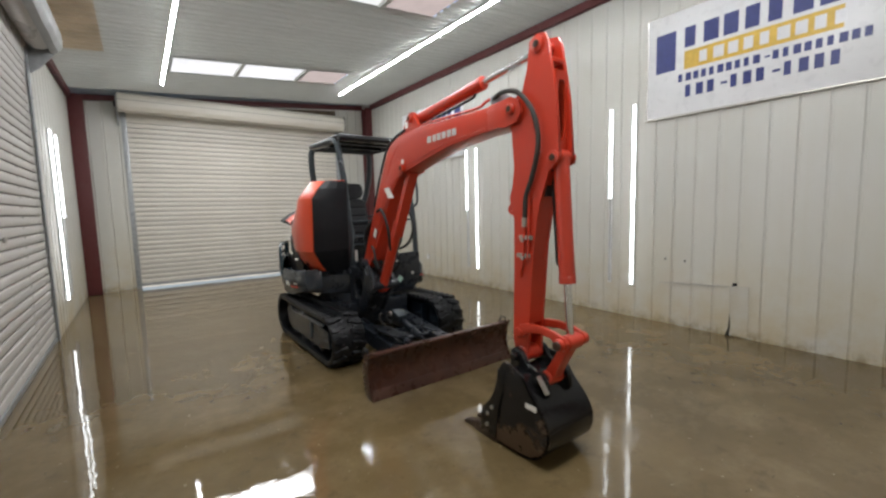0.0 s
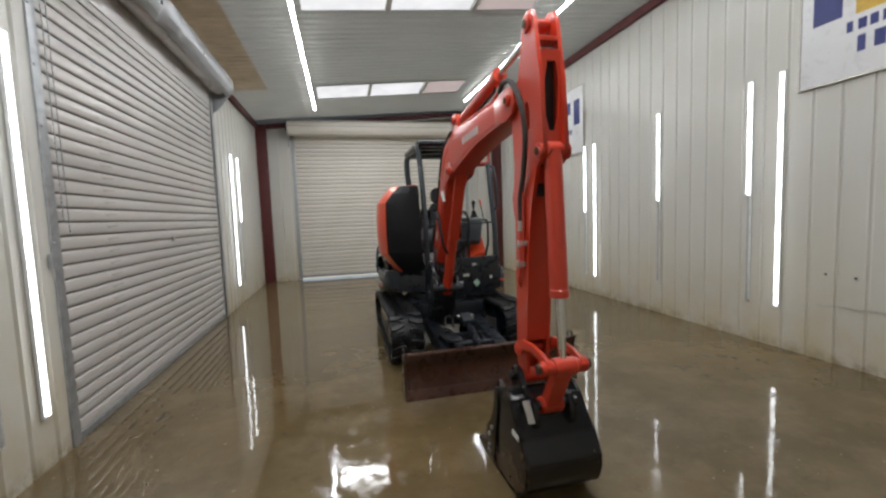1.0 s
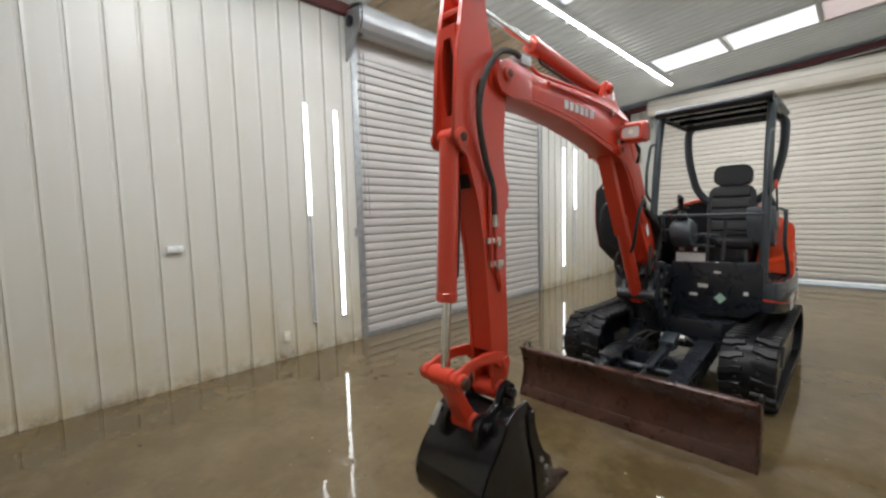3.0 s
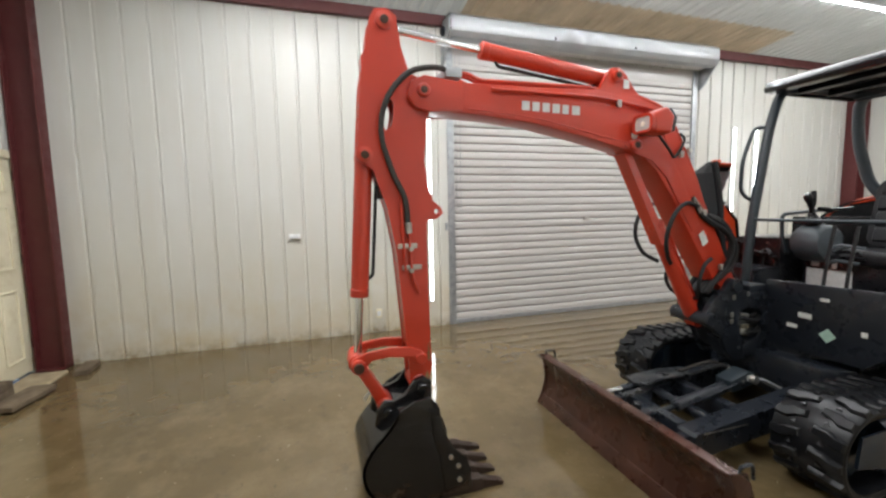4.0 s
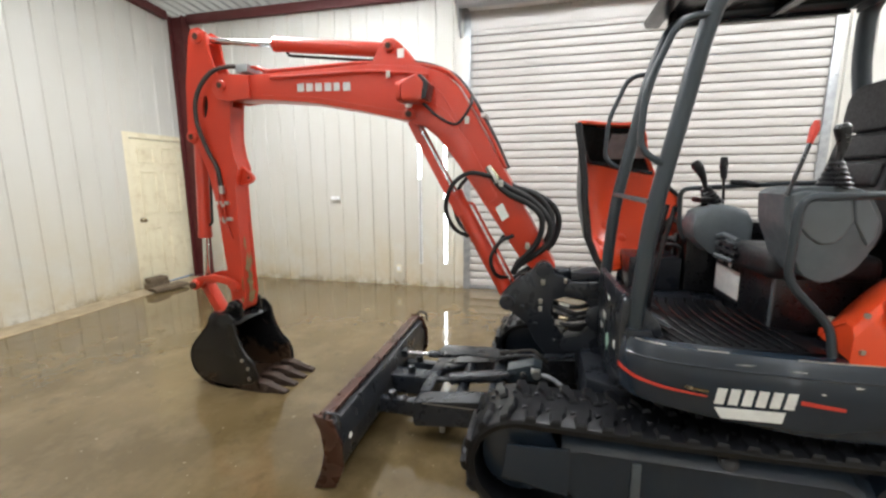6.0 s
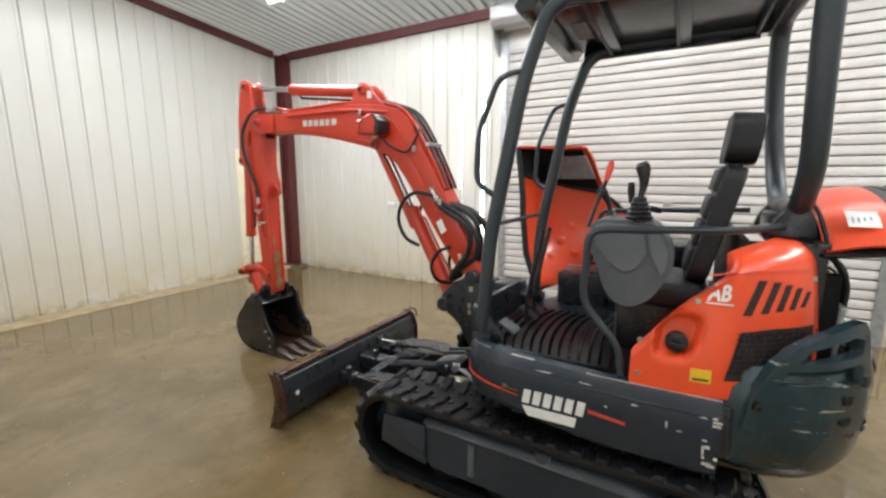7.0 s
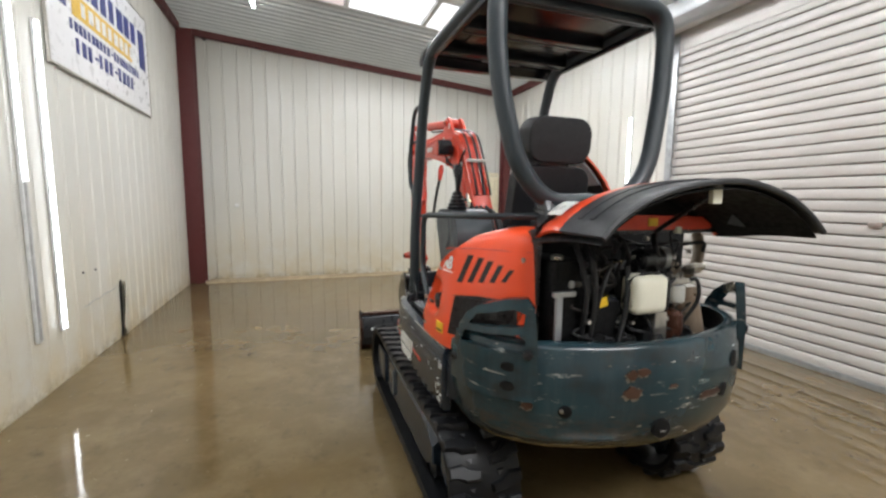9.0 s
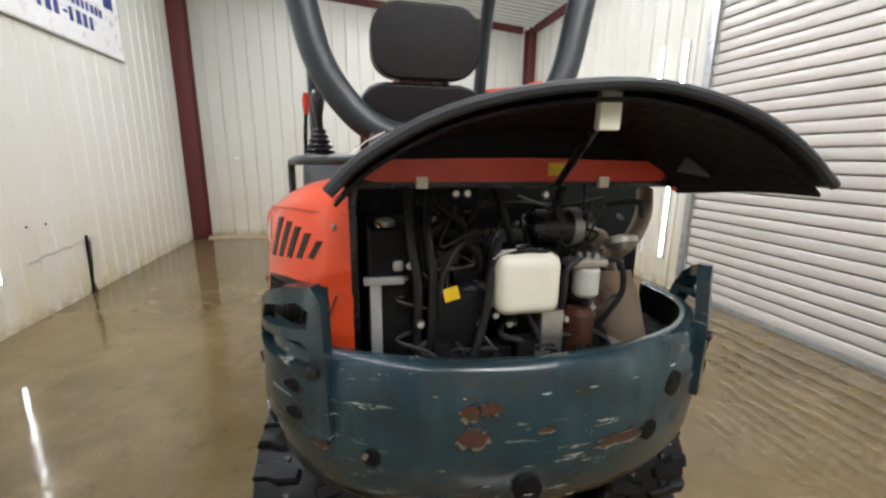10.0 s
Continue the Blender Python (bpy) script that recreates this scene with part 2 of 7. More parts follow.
M_ROPS = paint("canopy_post_paint", (0.022, 0.031, 0.038), (0.07, 0.08, 0.08), 0.35, 0.66)
M_CHROME = plain("chrome_rod", (0.72, 0.72, 0.72), 0.14, 1.0, 0.05, 30)
M_STEEL = plain("bare_steel", (0.5, 0.48, 0.44), 0.35, 0.9, 0.2, 25)
M_BLADE = steel_worn("rusty_blade_steel", (0.044, 0.017, 0.011), (0.078, 0.031, 0.019), (0.020, 0.011, 0.009), 0.30)
M_BLADEB = steel_worn("dark_blade_back", (0.014, 0.017, 0.022), (0.026, 0.027, 0.029), (0.07, 0.045, 0.03), 0.34)


def bucket_paint(name, scour, rust):
    """Glossy black paint, scoured to brown rust where the bucket meets the ground."""
    k = Mat(name, 0.22, 0.1)
    c = k.mix(k.ramp(k.noise(4.0, 7, 0.65), (0.35, 0.0), (0.65, 1.0)), (0.008, 0.0085, 0.010), (0.014, 0.013, 0.013))
    worn = k.math("ADD", k.math("MULTIPLY", k.noise(5.0, 8, 0.7), scour), k.ramp(k.axis(2), (0.0, 0.27), (0.14, 0.15), (0.28, 0.03), (0.5, 0.0)))
    c = k.mix(k.ramp(worn, (0.43, 0.0), (0.50, 0.92)), c, rust)
    c = k.mix(k.ramp(k.noise(24.0, 6, 0.7), (0.66, 0.0), (0.7, 0.4)), c, (0.08, 0.05, 0.03))
    k.colour(c)
    k.rough(k.ramp(worn, (0.40, 0.12), (0.54, 0.40)))
    return k.bump(k.noise(40, 5), 0.2, 0.004).m


M_BUCKET = bucket_paint("bucket_steel", 0.46, (0.045, 0.025, 0.014))
M_FLANK = bucket_paint("scoured_bucket_side", 0.72, (0.085, 0.050, 0.027))
M_TOOTH = steel_worn("tooth_steel", (0.026, 0.015, 0.011), (0.046, 0.027, 0.018), (0.03, 0.02, 0.015), 0.45)
M_RUST = steel_worn("rust", (0.045, 0.02, 0.011), (0.075, 0.032, 0.016), (0.02, 0.012, 0.009), 0.7)
M_TANWEAR = steel_worn("scraped_bare_steel", (0.17, 0.11, 0.05), (0.30, 0.21, 0.10), (0.07, 0.035, 0.02), 0.5)
M_TANK = plain("milky_plastic", (0.72, 0.70, 0.58), 0.4, 0, 0.06, 8)
M_WHITE = plain("white_decal", (0.75, 0.75, 0.72), 0.45, 0, 0.1, 30)
M_SILVER = plain("silver_decal", (0.62, 0.62, 0.60), 0.35, 0.3, 0.1, 30)
M_YELLOW = plain("yellow_decal", (0.75, 0.48, 0.02), 0.45, 0, 0.1, 30)
M_REDDEC = plain("red_decal", (0.62, 0.05, 0.03), 0.4)
M_GREEN = plain("pale_green_decal", (0.42, 0.62, 0.52), 0.4)
M_GLASSY = plain("lamp_lens", (0.55, 0.55, 0.52), 0.12, 0.2)
M_NAVY = plain("navy_print", (0.02, 0.03, 0.16), 0.4)
M_GOLD = plain("gold_print", (0.62, 0.40, 0.06), 0.4)
M_SIGN = plain("sign_white", (0.68, 0.68, 0.69), 0.3, 0, 0.04, 4)
M_WOOD = plain("weathered_wood", (0.14, 0.105, 0.07), 0.8, 0, 0.35, 9, 0.3, 0.5)
M_LEDGE = plain("dry_concrete", (0.36, 0.29, 0.19), 0.85, 0, 0.25, 7, 0.3, 0.5)
M_BRASS = plain("knob_metal", (0.45, 0.38, 0.26), 0.25, 1.0, 0.1, 20)
M_EXH = steel_worn("heat_stained_steel", (0.19, 0.135, 0.09), (0.27, 0.22, 0.17), (0.16, 0.065, 0.028), 0.42)
# near-black of the engine bay parts; also painted shade in bores, pockets and rim
M_PITCH = plain("black_parts_and_shade", (0.0035, 0.0035, 0.004), 0.6, 0, 0.4, 14, 0.2, 0.05)
M_ROOF = plain("canopy_roof_black", (0.010, 0.0105, 0.013), 0.2, 0, 0.2, 5, 0.5, 0.02)
M_MATTE = plain("matte_black_plastic", (0.009, 0.010, 0.012), 0.5, 0, 0.15, 4, 0.3, 0.005)
M_PAD = plain("grey_foam", (0.26, 0.27, 0.28), 0.7, 0, 0.2, 20)
M_HOODB = plain("hood_black", (0.022, 0.023, 0.026), 0.48, 0, 0.12, 5, 0.4, 0.02)
M_GRILLE = plain("grille_black", (0.02, 0.012, 0.01), 0.6)
M_VOID = plain("dark_gap", (0.006, 0.006, 0.006), 0.9, 0, 0.2, 18, 0.2)


def frosted(name, c):
    k = Mat(name, 0.6)
    tr = k.t.nodes.new("ShaderNodeBsdfTranslucent")
    k.link(k.ramp(k.noise(3.0, 4), (0.3, c), (0.7, tuple(v * 0.85 for v in c))), tr.inputs[0])
    k.link(tr.outputs[0], k.t.nodes["Material Output"].inputs[0])
    return k.m


M_SKYL = frosted("skylight_sheet", (0.97, 0.95, 0.92))
M_SKYD = frosted("aged_skylight_sheet", (0.55, 0.45, 0.41))


# ---- builders ----
def finish(name, bm, mat, smooth=None):
    bmesh.ops.recalc_face_normals(bm, faces=bm.faces)
    me = bpy.data.meshes.new(name)
    if smooth is not None:
        lim = radians(smooth)
        for f in bm.faces:
            f.smooth = True
        for e in bm.edges:
            e.smooth = len(e.link_faces) == 2 and e.calc_face_angle(0) < lim
    bm.to_mesh(me)
    bm.free()
    for m in (mat if isinstance(mat, (list, tuple)) else [mat]):
        me.materials.append(m)
    return me


def thing(name, label, category, at=(0, 0, 0), kind="", group=""):
    ob = new(name)
    ob.location = at
    ob.empty_display_size = 0.1
    return tagged(ob, label, category, group, kind)


def part(name, bm, mat, parent, label="", smooth=35):
    """Links a bmesh, given in world coordinates, as one mesh under a thing or a part."""
    root = parent
    while root.parent:
        root = root.parent
    bmesh.ops.translate(bm, verts=bm.verts, vec=-Vector(root.location))
    ob = new(name, finish(name, bm, mat, smooth))
    ob.parent = parent
    return tagged(ob, label)


def solid(name, bm, mat, label, category, kind="", group="", smooth=35):
    return tagged(new(name, finish(name, bm, mat, smooth)), label, category, group, kind)


def box(x0, x1, y0, y1, z0, z1, bevel=0.0, seg=2, bm=None):
    own = bmesh.new()
    bmesh.ops.create_cube(own, size=1, matrix=Matrix.LocRotScale(((x0 + x1) / 2, (y0 + y1) / 2, (z0 + z1) / 2), None, (abs(x1 - x0), abs(y1 - y0), abs(z1 - z0))))
    if bevel:
        bmesh.ops.bevel(own, geom=own.edges[:], offset=bevel, segments=seg, affect="EDGES", profile=0.6)
    return merge(bm, own)


def merge(bm, own):
    if bm is None:
        return own
    me = bpy.data.meshes.new("tmp")
    own.to_mesh(me)
    own.free()
    bm.from_mesh(me)
    bpy.data.meshes.remove(me)
    return bm


def plate(pts, axis, a, b, bevel=0.0, bm=None, seg=2):
    """A polygon swept from a to b. axis 0: pts are (y, z); 1: (x, z); 2: (x, y)."""
    own = bmesh.new()

    def at(p, v):
        return ((v, p[0], p[1]), (p[0], v, p[1]), (p[0], p[1], v))[axis]

    lo, hi = [own.verts.new(at(p, a)) for p in pts], [own.verts.new(at(p, b)) for p in pts]
    n = len(pts)
    own.faces.new(lo)
    own.faces.new(hi[::-1])
    for i in range(n):
        own.faces.new((lo[i], lo[(i + 1) % n], hi[(i + 1) % n], hi[i]))
    bmesh.ops.recalc_face_normals(own, faces=own.faces)
    if bevel:
        bmesh.ops.bevel(own, geom=own.edges[:], offset=bevel, segments=seg, affect="EDGES", profile=0.6, clamp_overlap=True)
    return merge(bm, own)


def smooth_path(pts, steps=6):
    """A Catmull-Rom curve through the points."""
    pts = [Vector(p) for p in pts]
    full = [pts[0] * 2 - pts[1]] + pts + [pts[-1] * 2 - pts[-2]]
    out = []
    for i in range(1, len(full) - 2):
        p0, p1, p2, p3 = full[i - 1:i + 3]
        for s in range(steps):
            t = s / steps
            out.append(0.5 * ((2 * p1) + (p2 - p0) * t + (2 * p0 - 5 * p1 + 4 * p2 - p3) * t * t + (3 * p1 - p0 - 3 * p2 + p3) * t ** 3))
    return out + [pts[-1]]


def fillet(pts, r, steps=5):
    """The path with its corners rounded."""
    pts = [Vector(p) for p in pts]
    out = [pts[0]]
    for a, b, c in zip(pts, pts[1:], pts[2:]):
        u, v = (a - b), (c - b)
        d = min(r, u.length * 0.49, v.length * 0.49)
        p, q = b + u.normalized() * d, b + v.normalized() * d
        for s in range(steps + 1):
            t = s / steps
            out.append(p * (1 - t) ** 2 + b * 2 * t * (1 - t) + q * t * t)
    return out + [pts[-1]]


def tube(path, r, n=10, bm=None, squash=1.0):
    own = bmesh.new()
    path = [Vector(p) for p in path]
    up = None
    rings = []
    for i, p in enumerate(path):
        d = (path[min(i + 1, len(path) - 1)] - path[max(i - 1, 0)]).normalized()
        if up is None:
            up = d.orthogonal().normalized()
        up = (up - d * up.dot(d)).normalized()
        side = d.cross(up)
        rr = r[i] if isinstance(r, (list, tuple)) else r
        rings.append([own.verts.new(p + (up * math.cos(2 * math.pi * k / n) * squash + side * math.sin(2 * math.pi * k / n)) * rr) for k in range(n)])
    for a, b in zip(rings, rings[1:]):
        for k in range(n):
            own.faces.new((a[k], a[(k + 1) % n], b[(k + 1) % n], b[k]))
    own.faces.new(rings[0][::-1])
    own.faces.new(rings[-1])
    return merge(bm, own)


def rod(a, b, r, n=20, bm=None, bevel=0.0):
    a, b = Vector(a), Vector(b)
    if bevel:
        d = (b - a).normalized() * bevel
        return tube([a, a + d * 0.01, a + d, b - d, b - d * 0.01, b], [r - bevel, r - bevel, r, r, r - bevel, r - bevel], n, bm)
    return tube([a, b], r, n, bm)


def lathe(profile, centre, axis, n=24, bm=None):
    """Turns (radius, height) pairs round an axis through the centre."""
    own = bmesh.new()
    d = Vector(axis).normalized()
    u = d.orthogonal().normalized()
    v = d.cross(u)
    c = Vector(centre)
    rings = [[own.verts.new(c + d * h + (u * math.cos(2 * math.pi * k / n) + v * math.sin(2 * math.pi * k / n)) * max(r, 1e-4)) for k in range(n)] for r, h in profile]
    for a, b in zip(rings, rings[1:]):
        for k in range(n):
            own.faces.new((a[k], a[(k + 1) % n], b[(k + 1) % n], b[k]))
    own.faces.new(rings[0][::-1])
    own.faces.new(rings[-1])
    return merge(bm, own)


def loft(sections, bm=None, closed=True, caps=True):
    own = bmesh.new()
    rings = [[own.verts.new(p) for p in s] for s in sections]
    n = len(rings[0])
    for a, b in zip(rings, rings[1:]):
        for k in range(n if closed else n - 1):
            own.faces.new((a[k], a[(k + 1) % n], b[(k + 1) % n], b[k]))
    if caps and closed:
        own.faces.new(rings[0][::-1])
        own.faces.new(rings[-1])
    return merge(bm, own)


def thicken(bm, t):
    """Gives an open sheet a thickness."""
    bmesh.ops.recalc_face_normals(bm, faces=bm.faces)
    bmesh.ops.solidify(bm, geom=bm.faces[:], thickness=t)
    return bm


def flake(name, o, u, v, w, h, lift, mat, parent, label="", rag=0.35, n=18):
    """A ragged thin patch lying on a surface at o, spanned by the directions u and v."""
    o, u, v = Vector(o), Vector(u).normalized(), Vector(v).normalized()
    out = u.cross(v)
    bm = bmesh.new()
    vs = []
    for k in range(n):
        a = 2 * math.pi * k / n
        j = 1.0 - rag * random.random()
        vs.append(bm.verts.new(o + u * (w * j * math.cos(a)) + v * (h * j * math.sin(a)) + out * lift))
    bm.faces.new(vs)
    bm.normal_update()
    thicken(bm, 0.0012)
    return part(name, bm, mat, parent, label)


def letters(name, text, size, mat, parent, place, label=""):
    """Printed characters laid on a surface: place(u, v, w) gives the point u along, v up and w out."""
    cu = bpy.data.curves.new("print", "FONT")
    cu.body, cu.size, cu.extrude, cu.resolution_u, cu.offset = text, size, 0.001, 3, 0.0022
    holder = bpy.data.objects.new("print", cu)
    me = bpy.data.meshes.new_from_object(holder)
    bm = bmesh.new()
    bm.from_mesh(me)
    bpy.data.objects.remove(holder)
    bpy.data.meshes.remove(me)
    for p in bm.verts:
        p.co = place(p.co.x, p.co.y, p.co.z)
    return part(name, bm, mat, parent, label, None)


def arc(cx, cy, r, a0, a1, n):
    return [(cx + r * math.cos(radians(a0 + (a1 - a0) * i / n)), cy + r * math.sin(radians(a0 + (a1 - a0) * i / n))) for i in range(n + 1)]

# ---- the hall ----
XW, XE, YS, YN = -0.70, 5.42, -1.02, 10.80
TH = 0.16


def roof_z(x):
    return 3.80 + 0.0833 * (x + 0.6)


def floor_sheet():
    bm = box(XW - TH, XE + TH, YS - TH, YN + TH, -0.25, 0.0)
    return solid("floor", bm, M_FLOOR, "wet brown polished concrete floor with stains", "floor", "structure")


floor_sheet()
bm = bmesh.new()
bmesh.ops.create_grid(bm, x_segments=8, y_segments=8, size=150)
bmesh.ops.translate(bm, verts=bm.verts, vec=(2, 5, -0.06))
solid("ground", bm, M_OUT, "pale gravel ground outside the hall", "ground", "structure")


def wall_core(name, boxes, label):
    bm = bmesh.new()
    for b in boxes:
        box(*b, bm=bm)
    return solid(name, bm, M_HOUSE, label, "wall", "structure")


# openings: west door y 3.29..7.12, z to 3.46; north door x 0.12..4.46, z to 3.6; side door x -0.62..0.28, z 0.03..2.06
BK = 0.035
wall_w = wall_core("wall_west", [(XW - TH, XW - BK, YS, 3.29, 0, 3.9), (XW - TH, XW - BK, 3.29, 7.12, 3.46, 3.9), (XW - TH, XW - BK, 7.12, YN, 0, 3.9)], "white ribbed sheet metal wall with a roller door")
wall_e = wall_core("wall_east", [(XE + BK, XE + TH, YS, YN, 0, 4.6)], "white ribbed sheet metal wall with signs and light tubes")
wall_n = wall_core("wall_north", [(XW - TH, 0.12, YN + BK, YN + TH, 0, 4.5), (0.12, 4.46, YN + BK, YN + TH, 3.6, 4.5), (4.46, XE + TH, YN + BK, YN + TH, 0, 4.5)], "white ribbed sheet metal end wall with a roller door")
wall_s = wall_core("wall_south", [(XW - TH, -0.62, YS - TH, YS - BK, 0, 4.5), (-0.62, 0.28, YS - TH, YS - BK, 2.06, 4.5), (0.28, XE + TH, YS - TH, YS - BK, 0, 4.5)], "white ribbed sheet metal end wall with a cream door")

RIB = 0.229


def ribbed(wall, axis, face, sign, spans, phase=0.0, deep=0.016):
    """Wall sheets of four grooves each, every one a part of its wall; joints lie in the grooves."""
    for s0, s1, lo, hi in spans:
        k0 = math.ceil((s0 - phase + 0.05) / RIB)
        k1 = math.floor((s1 - phase - 0.05) / RIB)
        marks = [phase + k * RIB for k in range(k0, k1 + 1)]
        cut = [s0] + [m for k, m in zip(range(k0, k1 + 1), marks) if k % 4 == 0] + [s1]
        for a, b in zip(cut, cut[1:]):
            if b - a < 0.02:
                continue
            prof = []
            for m in marks:
                for du, dv in ((-0.020, 0.0), (-0.009, -deep), (0.0, -deep), (0.006, -deep), (0.014, 0.003), (0.034, 0.0)):
                    if a - 1e-6 <= m + du <= b + 1e-6:
                        prof.append((m + du, dv))
            if not prof or prof[0][0] > a + 1e-5:
                prof.insert(0, (a, 0.0))
            if prof[-1][0] < b - 1e-5:
                prof.append((b, 0.0))
            bm = bmesh.new()
            rows = []
            jog = random.uniform(-0.002, 0.002)
            for u, d in prof:
                v = face + sign * (d + jog)
                top = hi(u) if callable(hi) else hi
                pts = [(v, u, lo), (v, u, top)] if axis == 0 else [(u, v, lo), (u, v, top)]
                rows.append([bm.verts.new(p) for p in pts])
            for p, q in zip(rows, rows[1:]):
                bm.faces.new((p[0], q[0], q[1], p[1]))
            want = Vector((sign, 0, 0)) if axis == 0 else Vector((0, sign, 0))
            bm.normal_update()
            if sum((f.normal.dot(want) * f.calc_area() for f in bm.faces)) < 0:
                bmesh.ops.reverse_faces(bm, faces=bm.faces)
            me = bpy.data.meshes.new("panel")
            bm.to_mesh(me)
            bm.free()
            me.materials.append(M_WALL)
            ob = new("panel", me)
            ob.parent = wall


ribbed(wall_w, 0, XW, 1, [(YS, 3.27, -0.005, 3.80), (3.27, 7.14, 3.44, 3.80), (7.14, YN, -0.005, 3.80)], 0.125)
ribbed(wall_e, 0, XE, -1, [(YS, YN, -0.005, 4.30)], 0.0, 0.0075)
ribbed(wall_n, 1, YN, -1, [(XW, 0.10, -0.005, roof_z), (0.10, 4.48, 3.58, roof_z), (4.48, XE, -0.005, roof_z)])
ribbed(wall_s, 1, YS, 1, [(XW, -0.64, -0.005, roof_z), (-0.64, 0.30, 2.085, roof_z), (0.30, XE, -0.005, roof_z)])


# ceiling: ribs run up the slope; three rows of skylights
SKY_ROWS = [(1.15, 1.92), (4.62, 5.32), (8.16, 8.94)]
SKY_X = [0.82, 1.80, 1.86, 2.90, 2.96, 3.74]


def ceiling_sheet():
    bm = bmesh.new()
    ys, hs = [YS], [0.0]
    k = 0
    y = YS + 0.06
    while y < YN - 0.1:
        for dy, h in ((0.0, 0.0), (0.02, 0.022), (0.05, 0.022), (0.07, 0.0)):
            ys.append(y + dy)
            hs.append(h)
        y += 0.1525
    ys.append(YN)
    hs.append(0.0)
    for a, b in SKY_ROWS:
        for e in (a, b):
            i = min(range(len(ys)), key=lambda j: abs(ys[j] - e))
            ys[i] = e
    xs = [XW, -0.02, SKY_X[0], SKY_X[-1], XE]
    grid = [[bm.verts.new((x, y, roof_z(x) + h)) for x in xs] for y, h in zip(ys, hs)]
    for i in range(len(ys) - 1):
        mid = (ys[i] + ys[i + 1]) / 2
        inrow = any(a < mid < b for a, b in SKY_ROWS)
        for j in range(len(xs) - 1):
            if inrow and j == 2:
                continue
            f = bm.faces.new((grid[i][j], grid[i + 1][j], grid[i + 1][j + 1], grid[i][j + 1]))
            # the west strip takes the painted tan reflection
            f.material_index = 1 if j == 0 and 3.4 < mid < 8.2 else 0
    bmesh.ops.solidify(bm, geom=bm.faces[:], thickness=-0.012)
    return solid("ceiling", bm, [M_CEIL, M_CEILB], "white ribbed metal ceiling with skylight strips", "ceiling", "structure", smooth=None)


ceiling_sheet()
for a, b in SKY_ROWS:
    s = thing("skylight", "row of translucent skylight sheets in the ceiling", "skylight", (SKY_X[0], a, 3.9), "structure")
    for i in range(3):
        x0, x1 = SKY_X[2 * i], SKY_X[2 * i + 1]
        bm = bmesh.new()
        vs = [bm.verts.new(p) for p in ((x0 - 0.03, a - 0.16, roof_z(x0) + 0.042), (x1 + 0.03, a - 0.16, roof_z(x1) + 0.042), (x1 + 0.03, b + 0.16, roof_z(x1) + 0.042), (x0 - 0.03, b + 0.16, roof_z(x0) + 0.042))]
        bm.faces.new(vs)
        part("pane", bm, M_SKYD if i == 2 else M_SKYL, s, "dull aged sheet" if i == 2 else "")
        if i < 2:
            x2 = SKY_X[2 * i + 2]
            part("divider", box(x1, x2, a, b, roof_z(x1) - 0.005, roof_z(x1) + 0.05), M_CEIL, s)


# red frame: corner columns and eave beams
def column(name, x0, x1, y0, y1, top):
    xm, t = (x0 + x1) / 2, 0.018
    bm = box(x0, x1, y0, y0 + t, 0.0, top, 0.003)
    box(x0, x1, y1 - t, y1, 0.0, top, 0.003, bm=bm)
    box(xm - 0.012, xm + 0.012, y0 + t, y1 - t, 0.0, top, bm=bm)
    box(x0 - 0.01 if x0 > 0 else x0, x1 + (0.01 if x0 < 0 else 0), y0, y1, 0.0, 0.02, bm=bm)
    return solid(name, bm, M_RED, "dark red painted steel corner column", "column", "structure")


column("column_southwest", XW + 0.005, XW + 0.145, YS + 0.01, YS + 0.25, 3.75)
column("column_southeast", XE - 0.24, XE - 0.005, YS + 0.01, YS + 0.25, 4.2)
column("column_northeast", XE - 0.20, XE - 0.005, YN - 0.24, YN - 0.01, 4.2)
column("column_northwest", XW + 0.005, XW + 0.22, YN - 0.24, YN - 0.01, 3.75)


def beam(name, p, q, w, h):
    """A channel along the top of a wall, sloping from p to q."""
    p, q = Vector(p), Vector(q)
    d = (q - p).normalized()
    side = Vector((0, 0, 1)).cross(d).normalized() * w
    up = Vector((0, 0, h))
    sec = [Vector((0, 0, 0)), side, side + up, up]
    bm = loft([[p + s for s in sec], [q + s for s in sec]])
    bmesh.ops.bevel(bm, geom=bm.edges[:], offset=0.004, segments=1, affect="EDGES")
    return solid(name, bm, M_RED, "dark red steel beam under the ceiling edge", "beam", "structure")


beam("beam_east", (XE - 0.004, YS + 0.25, 4.155), (XE - 0.004, YN - 0.24, 4.155), 0.07, 0.12)
beam("beam_west", (XW + 0.07, YS + 0.25, 3.66), (XW + 0.07, YN - 0.24, 3.66), 0.066, 0.12)
beam("beam_north", (XW + 0.2, YN - 0.075, roof_z(XW + 0.2) - 0.125), (XE - 0.2, YN - 0.075, roof_z(XE - 0.2) - 0.125), 0.07, 0.11)
beam("beam_south", (XW + 0.2, YS + 0.005, roof_z(XW + 0.2) - 0.125), (XE - 0.2, YS + 0.005, roof_z(XE - 0.2) - 0.125), 0.07, 0.11)


# roller doors
PITCH = 0.0985


